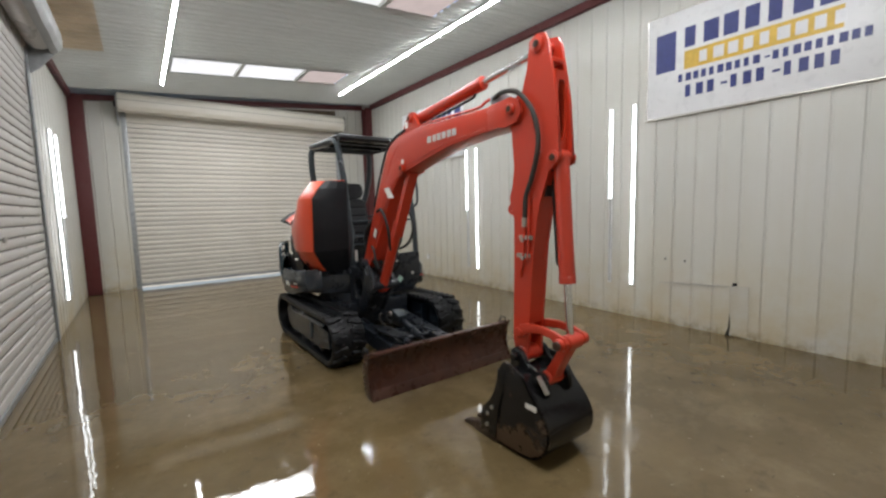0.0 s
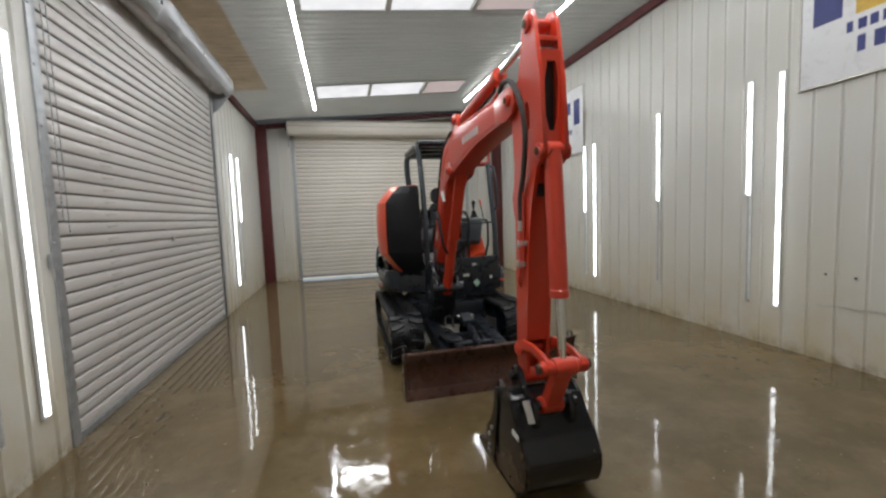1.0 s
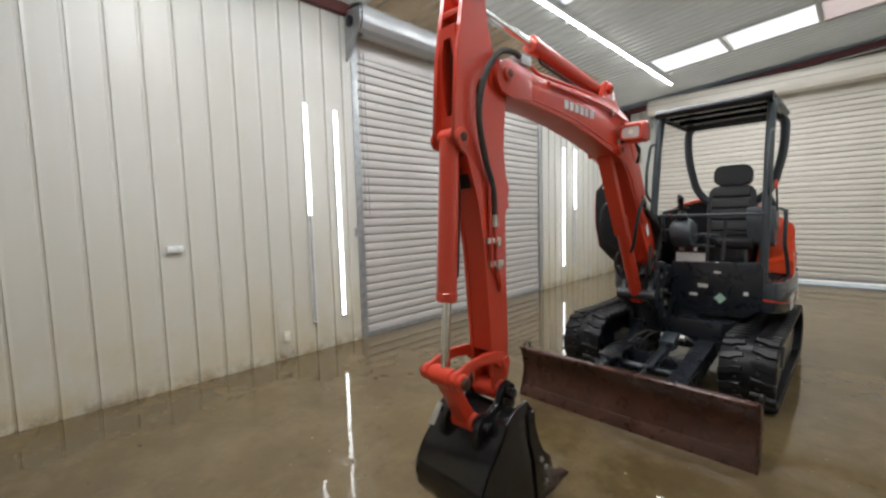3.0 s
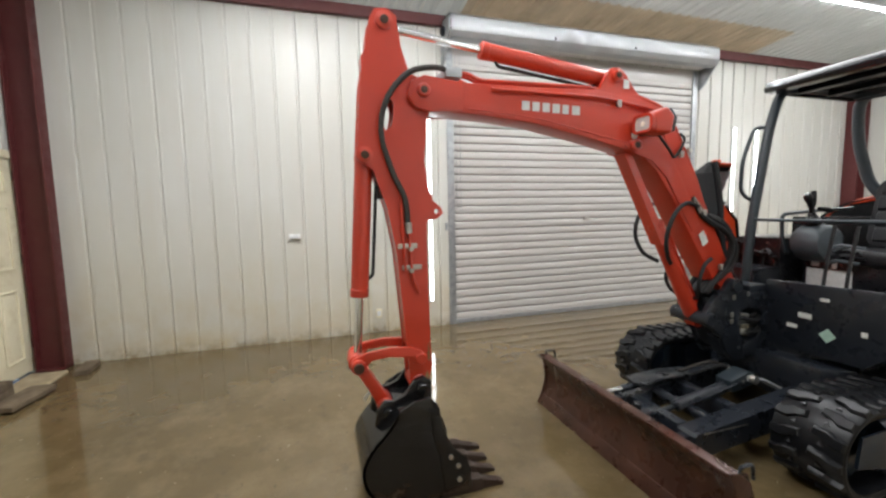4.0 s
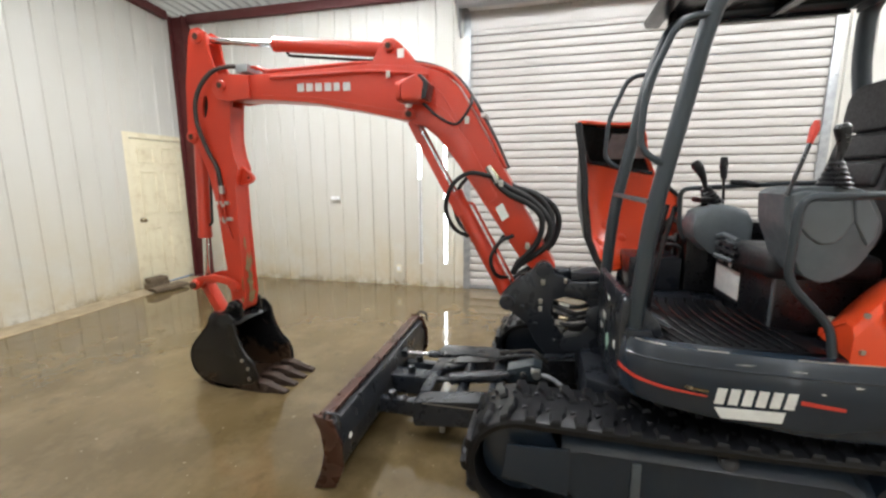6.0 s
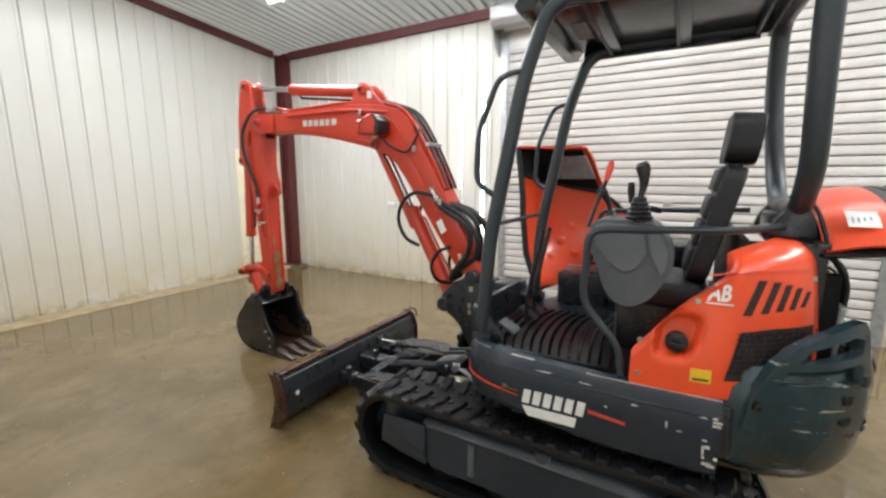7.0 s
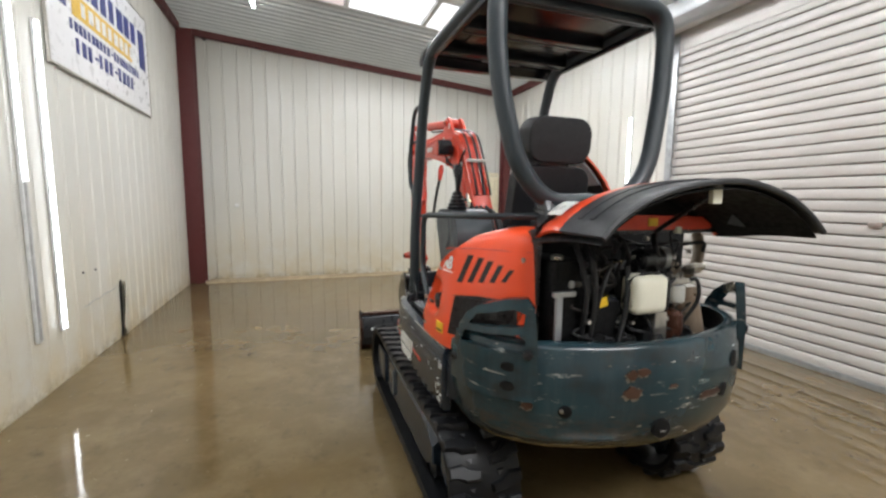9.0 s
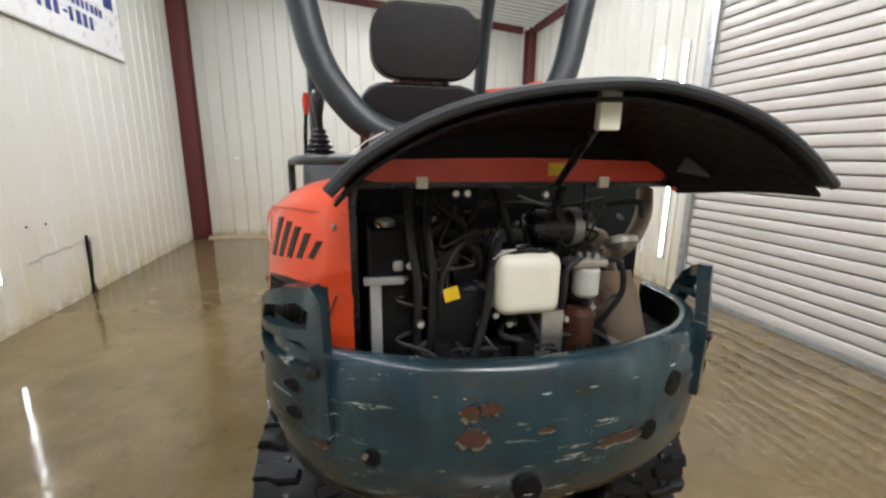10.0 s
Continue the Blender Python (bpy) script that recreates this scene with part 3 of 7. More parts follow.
def slat_mesh(length, mat):
    bm = bmesh.new()
    prof = [(0.0, -0.008), (0.001, 0.006), (0.005, 0.0115), (0.013, 0.0140), (0.044, 0.0160), (0.075, 0.0140), (0.083, 0.0115), (0.087, 0.006), (0.088, -0.008), (PITCH, -0.008)]
    ends = [[bm.verts.new((u, v, h)) for h, v in prof] for u in (0.0, length)]
    for i in range(len(prof) - 1):
        f = bm.faces.new((ends[0][i], ends[0][i + 1], ends[1][i + 1], ends[1][i]))
        f.material_index = 1 if i in (0, len(prof) - 3, len(prof) - 2) else 0
    bmesh.ops.recalc_face_normals(bm, faces=bm.faces)
    if bm.faces[3].normal.y < 0:
        bmesh.ops.reverse_faces(bm, faces=bm.faces)
    me = bpy.data.meshes.new("slat")
    for f in bm.faces:
        f.smooth = True
    for e in bm.edges:
        e.smooth = len(e.link_faces) == 2 and e.calc_face_angle(0) < 0.8
    bm.to_mesh(me)
    bm.free()
    me.materials.append(mat)
    me.materials.append(M_SEAM)
    return me


def roller_door(name, origin, turn, length, height, gap, label, hood_r, hood_z, hood_out, hood_mat, slat_mat):
    """A door in its own frame: u along the wall, v out into the hall. gap: how far its foot hangs off the floor."""
    door = thing(name, label, "roller door", origin, "structure")
    door.rotation_euler = (0, 0, radians(turn))
    me = slat_mesh(length, slat_mat)
    n = int((height - gap) / PITCH) + 1
    for i in range(n):
        ob = new("slat", me)
        ob.parent = door
        ob.location = (0, -0.03 + random.uniform(-0.002, 0.002), gap + 0.05 + i * PITCH)

    def own(nm, bm, mat, lab="", smooth=35):
        ob = new(nm, finish(nm, bm, mat, smooth))
        ob.parent = door
        return tagged(ob, lab)

    own("bottom_bar", box(0.0, length, -0.045, -0.008, gap, gap + 0.055, 0.006), M_GALV)
    for u0, u1 in ((-0.075, 0.012), (length - 0.012, length + 0.075)):
        bm = box(u0, u1, -0.004, 0.012, 0.0, height + 0.05, 0.003)
        for k in range(9):
            z = 0.25 + k * height / 9
            lathe([(0.011, 0.0), (0.011, 0.006), (0.005, 0.009)], ((u0 + u1) / 2 + (0.02 if u0 > 0 else -0.02), 0.012, z), (0, 1, 0), 8, bm)
        own("guide_rail", bm, M_GALV, "galvanised guide rail with bolts")
    # folded hood over the coil, dented along its lower edge
    rings = []
    steps = 64
    fold = [(0.30, -0.98), (0.74, -0.86), (0.97, -0.52), (1.0, -0.46), (1.02, 0.05), (1.0, 0.52), (0.94, 0.60), (0.55, 0.86), (0.0, 1.0), (-0.6, 1.02)]
    for i in range(steps + 1):
        u = -0.10 + (length + 0.20) * i / steps
        dent = 0.014 * noise.noise((u * 2.3, 1.7, turn))
        if turn < 0:
            dent -= 0.055 * math.exp(-((u - length * 0.62) / 0.13) ** 2) + 0.035 * math.exp(-((u - length * 0.50) / 0.10) ** 2) - 0.02 * math.exp(-((u - length * 0.56) / 0.05) ** 2)
        sec = []
        for k, (co, si) in enumerate(fold):
            w = (0.4, 0.9, 1.0, 1.0, 0.5, 0.1, 0.0, 0.0, 0.0, 0.0)[k]
            sec.append((u, hood_out + hood_r * co + dent * w, hood_z + hood_r * si - dent * w * 0.5))
        rings.append(sec)
    bm = loft(rings, closed=False)
    thicken(bm, 0.004)
    own("hood", bm, hood_mat, "dented sheet metal coil cover", 28)
    own("coil", rod((0.0, hood_out * 0.75, hood_z - 0.03), (length, hood_out * 0.75, hood_z - 0.03), hood_r * 0.8, 28), slat_mat)
    for u0, u1 in ((-0.13, -0.105), (length + 0.105, length + 0.13)):
        pts = [(0.0, hood_z - 0.42), (0.10, hood_z - 0.34), (hood_out + hood_r * 0.9, hood_z - 0.08), (hood_out + hood_r * 0.9, hood_z + hood_r * 0.5), (0.0, hood_z + hood_r * 0.7)]
        own("bracket", plate(pts, 0, u0, u1, 0.003), M_GALV, "galvanised steel end bracket")
        own("axle_bearing", lathe([(0.05, -0.02), (0.06, 0.0), (0.06, 0.035), (0.03, 0.05)], ((u0 + u1) / 2, hood_out * 0.75, hood_z - 0.03), (-1 if u0 < 0 else 1, 0, 0), 16), M_FRAME, "black axle bearing")
    own("header_seal", box(0.0, length, -0.017, -0.003, height - 0.14, height + 0.12, 0.002), slat_mat)
    own("lock_plate", box(length * 0.47, length * 0.47 + 0.09, -0.015, 0.004, 1.30, 1.345, 0.004), M_STEEL)
    return door, own


door_w, own_w = roller_door("roller_door_west", (XW, 7.11, 0), -90, 3.81, 3.40, 0.0, "closed white roller door with a dented hood", 0.16, 3.60, 0.16, M_HOODW, M_SLAT)
bm = bmesh.new()
for du, z0 in ((0.0, 1.45), (0.055, 1.52)):
    for k in range(int((3.35 - z0) / 0.03)):
        z = z0 + k * 0.03
        rod((3.72 + du, 0.03, z), (3.72 + du, 0.03, z + 0.024), 0.0045, 6, bm)
own_w("chain", bm, M_GALV, "hanging steel hand chain")
for u in (7.11 - 4.552, 7.11 - 5.76):
    own_w("hood_bolt", box(u - 0.012, u + 0.012, 0.318, 0.33, 3.535, 3.565, 0.003), M_BLACK, "dark bolt in the hood face")
own_w("chain_keeper", box(3.90, 3.93, 0.005, 0.03, 1.22, 1.32, 0.006), M_GALV)
door_n, own_n = roller_door("roller_door_north", (4.46, YN, 0), 180, 4.33, 3.52, 0.05, "closed white roller door with daylight under its foot", 0.20, 3.69, 0.2, M_SLATN, M_SLATN)
bm = bmesh.new()
for k in range(60):
    z = 1.25 + k * 0.035
    rod((-0.17, 0.04, z), (-0.17, 0.04, z + 0.028), 0.005, 6, bm)
own_n("chain", bm, M_GALV, "hanging steel hand chain")
# added brown strip darkens the wall between hood and beam
own_n("header_board", plate([(-0.02, 3.60), (4.35, 3.60), (4.35, 3.72), (-0.02, 4.06)], 1, 0.006, 0.022), M_WOOD, "dark board over the door")
own_n("hood_seam", rod((-0.10, 0.2 + 0.20 * 1.02, 3.70), (4.43, 0.2 + 0.20 * 1.02, 3.70), 0.006, 6), M_SEAM)
own_n("hood_end", plate([(0.02, 3.50), (0.37, 3.53), (0.41, 3.60), (0.41, 3.80), (0.36, 3.86), (0.02, 3.89)], 0, -0.118, -0.102, 0.003), M_FRAME, "black end plate of the hood")
own_n("chain_keeper", box(-0.19, -0.15, 0.005, 0.05, 1.2, 1.36, 0.006), M_BLACK)


# light tubes
def half_tube(a, b, out, r, n=8):
    """A tube whose diffuser shows on one side only; its flat back lies on the housing."""
    a, b, out = Vector(a), Vector(b), Vector(out)
    side = (b - a).normalized().cross(out)
    secs = []
    for p in (a, b):
        secs.append([p + side * (r * math.cos(math.pi * k / n)) + out * (r * math.sin(math.pi * k / n)) for k in range(n + 1)])
    return loft(secs)


def wall_light(y, side, z_top, lit_to, z_end):
    """A long batten upright on a wall; the tube glows from z_top down to lit_to."""
    x = XW + 0.004 if side < 0 else XE - 0.004
    s = 1 if side < 0 else -1
    f = thing("wall_light", "upright LED batten on the wall, lower half dark" if lit_to > z_end + 0.1 else "upright lit LED batten on the wall", "light", (x, y, z_end), group="light battens on the walls")
    part("housing", box(min(x, x + s * 0.022), max(x, x + s * 0.022), y - 0.024, y + 0.024, z_end - 0.02, z_top + 0.02, 0.004), M_HOUSE, f)
    part("tube", half_tube((x + s * 0.0225, y, lit_to), (x + s * 0.0225, y, z_top), (s, 0, 0), 0.018), M_TUBEW, f, "lit tube")
    if lit_to > z_end + 0.1:
        part("dead_tube", half_tube((x + s * 0.0225, y, z_end), (x + s * 0.0225, y, lit_to - 0.01), (s, 0, 0), 0.014), M_TUBEOFF, f, "unlit grey tube")


for y, zt, zl, ze in ((6.62, 2.59, 1.45, 0.35), (6.33, 2.59, 0.33, 0.33), (4.87, 2.73, 1.57, 0.45), (3.57, 2.74, 1.58, 0.44), (3.25, 2.74, 0.44, 0.44)):
    wall_light(y, 1, zt, zl, ze)
for y, zt, zl, ze in ((2.635, 2.62, 1.48, 0.34), (2.985, 2.60, 0.345, 0.345), (7.95, 2.66, 0.37, 0.37), (8.42, 2.66, 1.50, 0.37)):
    wall_light(y, -1, zt, zl, ze)
for x in (0.72, 4.14):
    for i in range(4):
        y0 = 0.52 + i * 2.275
        z = roof_z(x) - 0.05
        f = thing("ceiling_light", "long lit LED batten under the ceiling", "light", (x, y0, z), group="light battens under the ceiling")
        part("housing", box(x - 0.03, x + 0.03, y0, y0 + 2.27, z + 0.018, z + 0.046, 0.004), M_HOUSE, f)
        part("tube", half_tube((x, y0 + 0.01, z + 0.0175), (x, y0 + 2.26, z + 0.0175), (0, 0, -1), 0.018), M_TUBE, f, "lit tube")


# signs
def company_sign(y_left, label):
    """A framed banner on the east wall; u runs along the wall to the south."""
    s = thing("wall_sign", label, "sign", (XE - 0.012, y_left, 2.52), group="signs on the east wall")
    w, h, z0, x = 2.32, 1.17, 2.52, XE - 0.012
    part("board", box(x - 0.012, x, y_left - w, y_left, z0, z0 + h, 0.002), M_SIGN, s)
    bm = bmesh.new()
    for a in (box(x - 0.022, x - 0.0, y_left - w - 0.014, y_left + 0.014, z0 - 0.014, z0 + 0.004), box(x - 0.022, x, y_left - w - 0.014, y_left + 0.014, z0 + h - 0.004, z0 + h + 0.014), box(x - 0.022, x, y_left, y_left + 0.014, z0 + 0.004, z0 + h - 0.004), box(x - 0.022, x, y_left - w - 0.014, y_left - w, z0 + 0.004, z0 + h - 0.004)):
        merge(bm, a)
    part("rim", bm, M_STEEL, s, "thin metal rim")

    def bars(name, mat, z, hh, u0, u1, n, fill=0.8, lift=0.004, skip=()):
        step = (u1 - u0) / n
        for i in range(n):
            a, b, lo, hi = (0.2, 0.75, 0.4, 0.6) if i in skip else (0.0, min(0.95, fill * (0.86 + 0.3 * ((i * 7) % 4) / 3)), 0.0, 1.0)
            ya = y_left - u0
            part(name, box(x - 0.012 - lift, x - 0.012, ya - step * (i + b), ya - step * (i + a), z + hh * lo, z + hh * hi), mat, s)

    bars("gold_band", M_GOLD, z0 + 0.50, 0.20, 0.42, 1.98, 1, 1.0, 0.003)
    bars("name_bar", M_NAVY, z0 + 0.74, 0.22, 0.42, 1.98, 8, 0.66)
    bars("band_bar", M_SIGN, z0 + 0.54, 0.12, 0.58, 1.84, 9, 0.62, 0.006)
    bars("first_bar", M_NAVY, z0 + 0.52, 0.44, 0.10, 0.36, 1, 1.0)
    bars("last_bar", M_NAVY, z0 + 0.52, 0.44, 2.02, 2.24, 1, 1.0)
    bars("line_bar", M_NAVY, z0 + 0.37, 0.085, 0.36, 1.98, 20, 0.62, skip=(10,))
    bars("number_bar", M_NAVY, z0 + 0.19, 0.13, 0.44, 1.80, 12, 0.56, skip=(3, 7))


company_sign(3.09, "white framed banner with navy and gold printing")
company_sign(8.98, "white framed banner with navy and gold printing near the roller door")


# side door in the south wall
def side_door():
    d = thing("door_1", "closed cream six-panel door with stains", "door", (-0.17, YS, 0.03), "structure")
    x0, x1, z0, z1 = -0.62, 0.28, 0.03, 2.05
    leaf = part("leaf", box(x0 + 0.03, x1 - 0.03, YS - 0.045, YS - 0.012, z0, z1 - 0.03, 0.003), M_CREAM, d)
    w = (x1 - x0 - 0.06)
    for c in (0, 1):
        px0 = x0 + 0.03 + 0.115 + c * (w / 2 - 0.055)
        px1 = px0 + w / 2 - 0.175
        for a, b in ((0.14, 0.80), (0.98, 1.56), (1.68, 1.90)):
            bm = bmesh.new()
            for q in (box(px0, px1, YS - 0.014, YS + 0.002, z0 + a, z0 + a + 0.02, 0.003), box(px0, px1, YS - 0.014, YS + 0.002, z0 + b - 0.02, z0 + b, 0.003), box(px0, px0 + 0.02, YS - 0.014, YS + 0.002, z0 + a + 0.02, z0 + b - 0.02, 0.003), box(px1 - 0.02, px1, YS - 0.014, YS + 0.002, z0 + a + 0.02, z0 + b - 0.02, 0.003)):
                merge(bm, q)
            plate([(px0 + 0.045, z0 + a + 0.045), (px1 - 0.045, z0 + a + 0.045), (px1 - 0.045, z0 + b - 0.045), (px0 + 0.045, z0 + b - 0.045)], 1, YS - 0.013, YS - 0.007, 0.003, bm)
            part("moulding", bm, M_CREAM, leaf)
    bm = lathe([(0.03, 0.0), (0.03, 0.006), (0.012, 0.01), (0.011, 0.03), (0.026, 0.042), (0.029, 0.056), (0.018, 0.068)], (x1 - 0.10, YS - 0.012, 0.94), (0, 1, 0), 18)
    part("door_knob", bm, M_BRASS, d, "worn metal knob")
    for z in (0.25, 1.05, 1.83):
        part("hinge", rod((x0 + 0.026, YS - 0.004, z), (x0 + 0.026, YS - 0.004, z + 0.09), 0.011, 8), M_BLACK, d, "black hinge")
    bm = box(x0 - 0.045, x0 + 0.026, YS - 0.05, YS + 0.012, 0.0, z1 + 0.045, 0.004)
    box(x1 - 0.026, x1 + 0.045, YS - 0.05, YS + 0.012, 0.0, z1 + 0.045, 0.004, bm=bm)
    box(x0 + 0.026, x1 - 0.026, YS - 0.05, YS + 0.012, z1 - 0.026, z1 + 0.045, 0.004, bm=bm)
    part("door_frame", bm, M_CREAM, d)


side_door()


# rough concrete ledge, blocks and slabs by the door
def rough_block(name, x0, x1, y0, y1, z0, z1, mat, label, category, turn=0, seed=0, jag=0.012, kind=""):
    bm = box(x0, x1, y0, y1, z0, z1, 0.006, 2)
    bmesh.ops.subdivide_edges(bm, edges=[e for e in bm.edges if e.calc_length() > 0.12], cuts=5, use_grid_fill=True)
    for v in bm.verts:
        n = noise.noise_vector(v.co * 6 + Vector((seed, 0, 0)))
        v.co += Vector((n.x, n.y, n.z * (0.4 if v.co.z > z0 + 0.002 else 0.0))) * jag
    bmesh.ops.rotate(bm, verts=bm.verts, cent=((x0 + x1) / 2, (y0 + y1) / 2, z0), matrix=Matrix.Rotation(radians(turn), 3, "Z"))
    return solid(name, bm, mat, label, category, kind, smooth=50)


rough_block("ledge", -0.48, XE - 0.26, YS + 0.004, -0.72, -0.03, 0.018, M_LEDGE, "rough dry concrete strip along the wall", "ledge", 0, 1, 0.05, "structure")
rough_block("wood_block", 0.06, 0.34, -0.96, -0.82, 0.022, 0.10, M_WOOD, "weathered wooden block stacked by the door", "wood block", 4, 2)
rough_block("wood_block", 0.08, 0.32, -0.95, -0.83, 0.104, 0.165, M_WOOD, "weathered wooden block on top of another", "wood block", -6, 3)
rough_block("wood_slab", -0.02, 0.42, -0.80, -0.60, 0.02, 0.06, M_WOOD, "flat weathered timber slab on the floor", "wood slab", -9, 4)
rough_block("wood_slab", -0.62, -0.30, -0.62, -0.50, 0.0, 0.05, M_WOOD, "short timber offcut against the wall", "wood slab", 6, 5)


# small wall fittings
def wall_box(name, x, s, y, z, w, h, d, mat, label):
    t = thing(name, label, "wall fitting", (x, y, z))
    part("case", box(min(x, x + s * d), max(x, x + s * d), y - w / 2, y + w / 2, z - h / 2, z + h / 2, 0.005), mat, t)
    part("cover", box(min(x + s * d, x + s * (d + 0.004)), max(x + s * d, x + s * (d + 0.004)), y - w * 0.32, y + w * 0.32, z - h * 0.28, z + h * 0.28, 0.002), M_HOUSE, t)


wall_box("junction_box", XW + 0.003, 1, 1.39, 1.21, 0.12, 0.055, 0.035, M_HOUSE, "small white surface box on the wall")
wall_box("outlet", XW + 0.008, 1, 2.31, 0.24, 0.07, 0.11, 0.02, M_CREAM, "cream wall outlet low on the wall")
wall_box("outlet", XE - 0.003, -1, 8.05, 0.42, 0.07, 0.11, 0.02, M_HOUSE, "white wall outlet low on the wall")
fix = thing("junction_box", "small white surface box on the end wall", "wall fitting", (4.66, YS, 1.35))
part("case", box(4.63, 4.69, YS + 0.003, YS + 0.03, 1.325, 1.375, 0.005), M_HOUSE, fix)
part("cover", box(4.64, 4.68, YS + 0.03, YS + 0.034, 1.335, 1.365, 0.001), M_HOUSE, fix)
fix = thing("vent_stub", "small dark fitting high on the end wall", "wall fitting", (5.05, YS, 4.16))
part("collar", lathe([(0.045, 0.003), (0.045, 0.02), (0.03, 0.025)], (5.05, YS, 4.16), (0, 1, 0), 14), M_FRAME, fix)
part("stub", lathe([(0.03, 0.02), (0.028, 0.06), (0.0, 0.06)], (5.05, YS, 4.16), (0, 1, 0), 14), M_BLACK, fix)
patch = thing("wall_patch", "narrow patch of wall sheet round a low outlet", "wall patch", (XW, 2.31, 0.02), "structure")
part("sheet", box(XW + 0.003, XW + 0.007, 2.235, 2.39, 0.02, 0.60, 0.001), M_WALL, patch)
for z in (0.06, 0.56):
    part("screw", lathe([(0.006, 0.0), (0.006, 0.004), (0.0, 0.005)], (XW + 0.007, 2.26, z), (1, 0, 0), 8), M_GALV, patch)
for y, z in ((2.83, 0.81), (2.60, 0.80)):
    sc = thing("wall_screw", "dark loose screw in the wall sheet", "screw", (XE, y, z))
    part("head", lathe([(0.012, 0.002), (0.012, 0.008), (0.005, 0.011)], (XE, y, z), (-1, 0, 0), 8), M_FRAME, sc)
    part("slot", box(XE - 0.0125, XE - 0.011, y - 0.004, y + 0.004, z - 0.001, z + 0.001), M_BLACK, sc)
tear = thing("wall_tear", "torn and bent edge of wall sheet showing a dark gap", "wall tear", (XE, 2.11, 0), "structure")
# dark plate on the sheet paints the unlit hole behind the tear
part("gap", plate([(2.085, 0.0), (2.155, 0.0), (2.125, 0.08), (2.118, 0.20), (2.105, 0.45), (2.10, 0.60), (2.055, 0.605), (2.075, 0.30), (2.095, 0.10)], 0, XE - 0.010, XE - 0.006), M_VOID, tear)
bm = loft([[(XE - 0.05, 2.10, 0.02), (XE - 0.02, 2.10, 0.12), (XE - 0.045, 2.105, 0.3), (XE - 0.06, 2.11, 0.57)], [(XE - 0.02, 2.03, 0.02), (XE - 0.014, 2.03, 0.12), (XE - 0.022, 2.03, 0.3), (XE - 0.028, 2.04, 0.575)], [(XE - 0.008, 1.94, 0.02), (XE - 0.008, 1.94, 0.12), (XE - 0.008, 1.94, 0.3), (XE - 0.008, 1.95, 0.58)]], closed=False)
part("flap", thicken(bm, 0.002), M_WALL, tear)
# thin grey line drawn for the shadow along the bent sheet
bm = tube([(XE - 0.012, 2.14 + i * 0.075, 0.555 - 0.004 * i + 0.01 * math.sin(i * 1.9)) for i in range(11)], 0.0032, 6)
part("crease", bm, M_GALV, tear)

# ---- the excavator ----
def holed(outer, holes, axis, a, b, bm=None):
    """A plate with holes: loops of 2D points, swept from a to b along an axis, as plate()."""
    own = bmesh.new()

    def at(p, v):
        return ((v, p[0], p[1]), (p[0], v, p[1]), (p[0], p[1], v))[axis]

    edges = []
    for loop in [outer] + list(holes):
        vs = [own.verts.new(at(p, a)) for p in loop]
        edges += [own.edges.new((vs[i], vs[(i + 1) % len(vs)])) for i in range(len(vs))]
    bmesh.ops.triangle_fill(own, edges=edges, use_beauty=True, use_dissolve=False)
    r = bmesh.ops.extrude_face_region(own, geom=own.faces[:])
    d = b - a
    bmesh.ops.translate(own, verts=[g for g in r["geom"] if isinstance(g, bmesh.types.BMVert)], vec=((d, 0, 0), (0, d, 0), (0, 0, d))[axis])
    bmesh.ops.recalc_face_normals(own, faces=own.faces)
    return merge(bm, own)


def oval(cy, cz, ry, rz, n=16, tilt=0.0):
    out = []
    for i in range(n):
        a = 2 * math.pi * i / n
        y, z = ry * math.cos(a), rz * math.sin(a)
        out.append((cy + y * math.cos(tilt) - z * math.sin(tilt), cz + y * math.sin(tilt) + z * math.cos(tilt)))
    return out


CX = 2.14


def cushion_block(x, y, z, w, d, h):
    return box(x - w / 2, x + w / 2, y - d / 2, y + d / 2, z - h / 2, z + h / 2, 0.008, 2)


machine = thing("excavator", "orange and dark grey mini excavator on rubber tracks, engine covers open", "excavator", (2.30, 4.97, 0))


# tracks
def lug_mesh():
    """One link of the tread, in its own frame: x across, y along, z out; two raked blocks, half a pitch apart."""
    bm = bmesh.new()
    for s, dy in ((-1, 0.0), (1, 0.05)):
        def ring(i, z):
            plan = ((0.164, -0.034), (0.166, 0.012), (0.122, 0.018), (0.092, 0.037), (0.026, 0.042), (0.018, 0.004), (0.066, -0.008), (0.102, -0.036))
            mx = sum(p[0] for p in plan) / 8
            my = sum(p[1] for p in plan) / 8
            return [bm.verts.new((s * (x + (mx - x) * i * 5), dy + y + (my - y) * i * 12, z)) for x, y in plan]

        rings = [ring(0.0, 0.0), ring(0.006, 0.017), ring(0.022, 0.027)]
        bm.faces.new(rings[-1])
        for p, q in zip(rings, rings[1:]):
            for i in range(8):
                bm.faces.new((p[i], p[(i + 1) % 8], q[(i + 1) % 8], q[i]))
        tri = [bm.verts.new((s * x, dy + y, z)) for z, k in ((0.008, 0.0), (0.019, 0.003)) for x, y in ((0.080 - k, -0.048 + k), (0.050 + k, -0.048 + k), (0.060, -0.024 - k))]
        bm.faces.new(tri[3:]).material_index = 1
        for i in range(3):
            bm.faces.new((tri[i], tri[(i + 1) % 3], tri[3 + (i + 1) % 3], tri[3 + i]))
    bmesh.ops.recalc_face_normals(bm, faces=bm.faces)
    me = bpy.data.meshes.new("lug")
    bm.to_mesh(me)
    bm.free()
    me.materials.append(M_RUBBER)
    me.materials.append(M_CORE)
    return me


LUG = lug_mesh()
YF, YR, ZC, RT = 4.155, 5.57, 0.252, 0.222


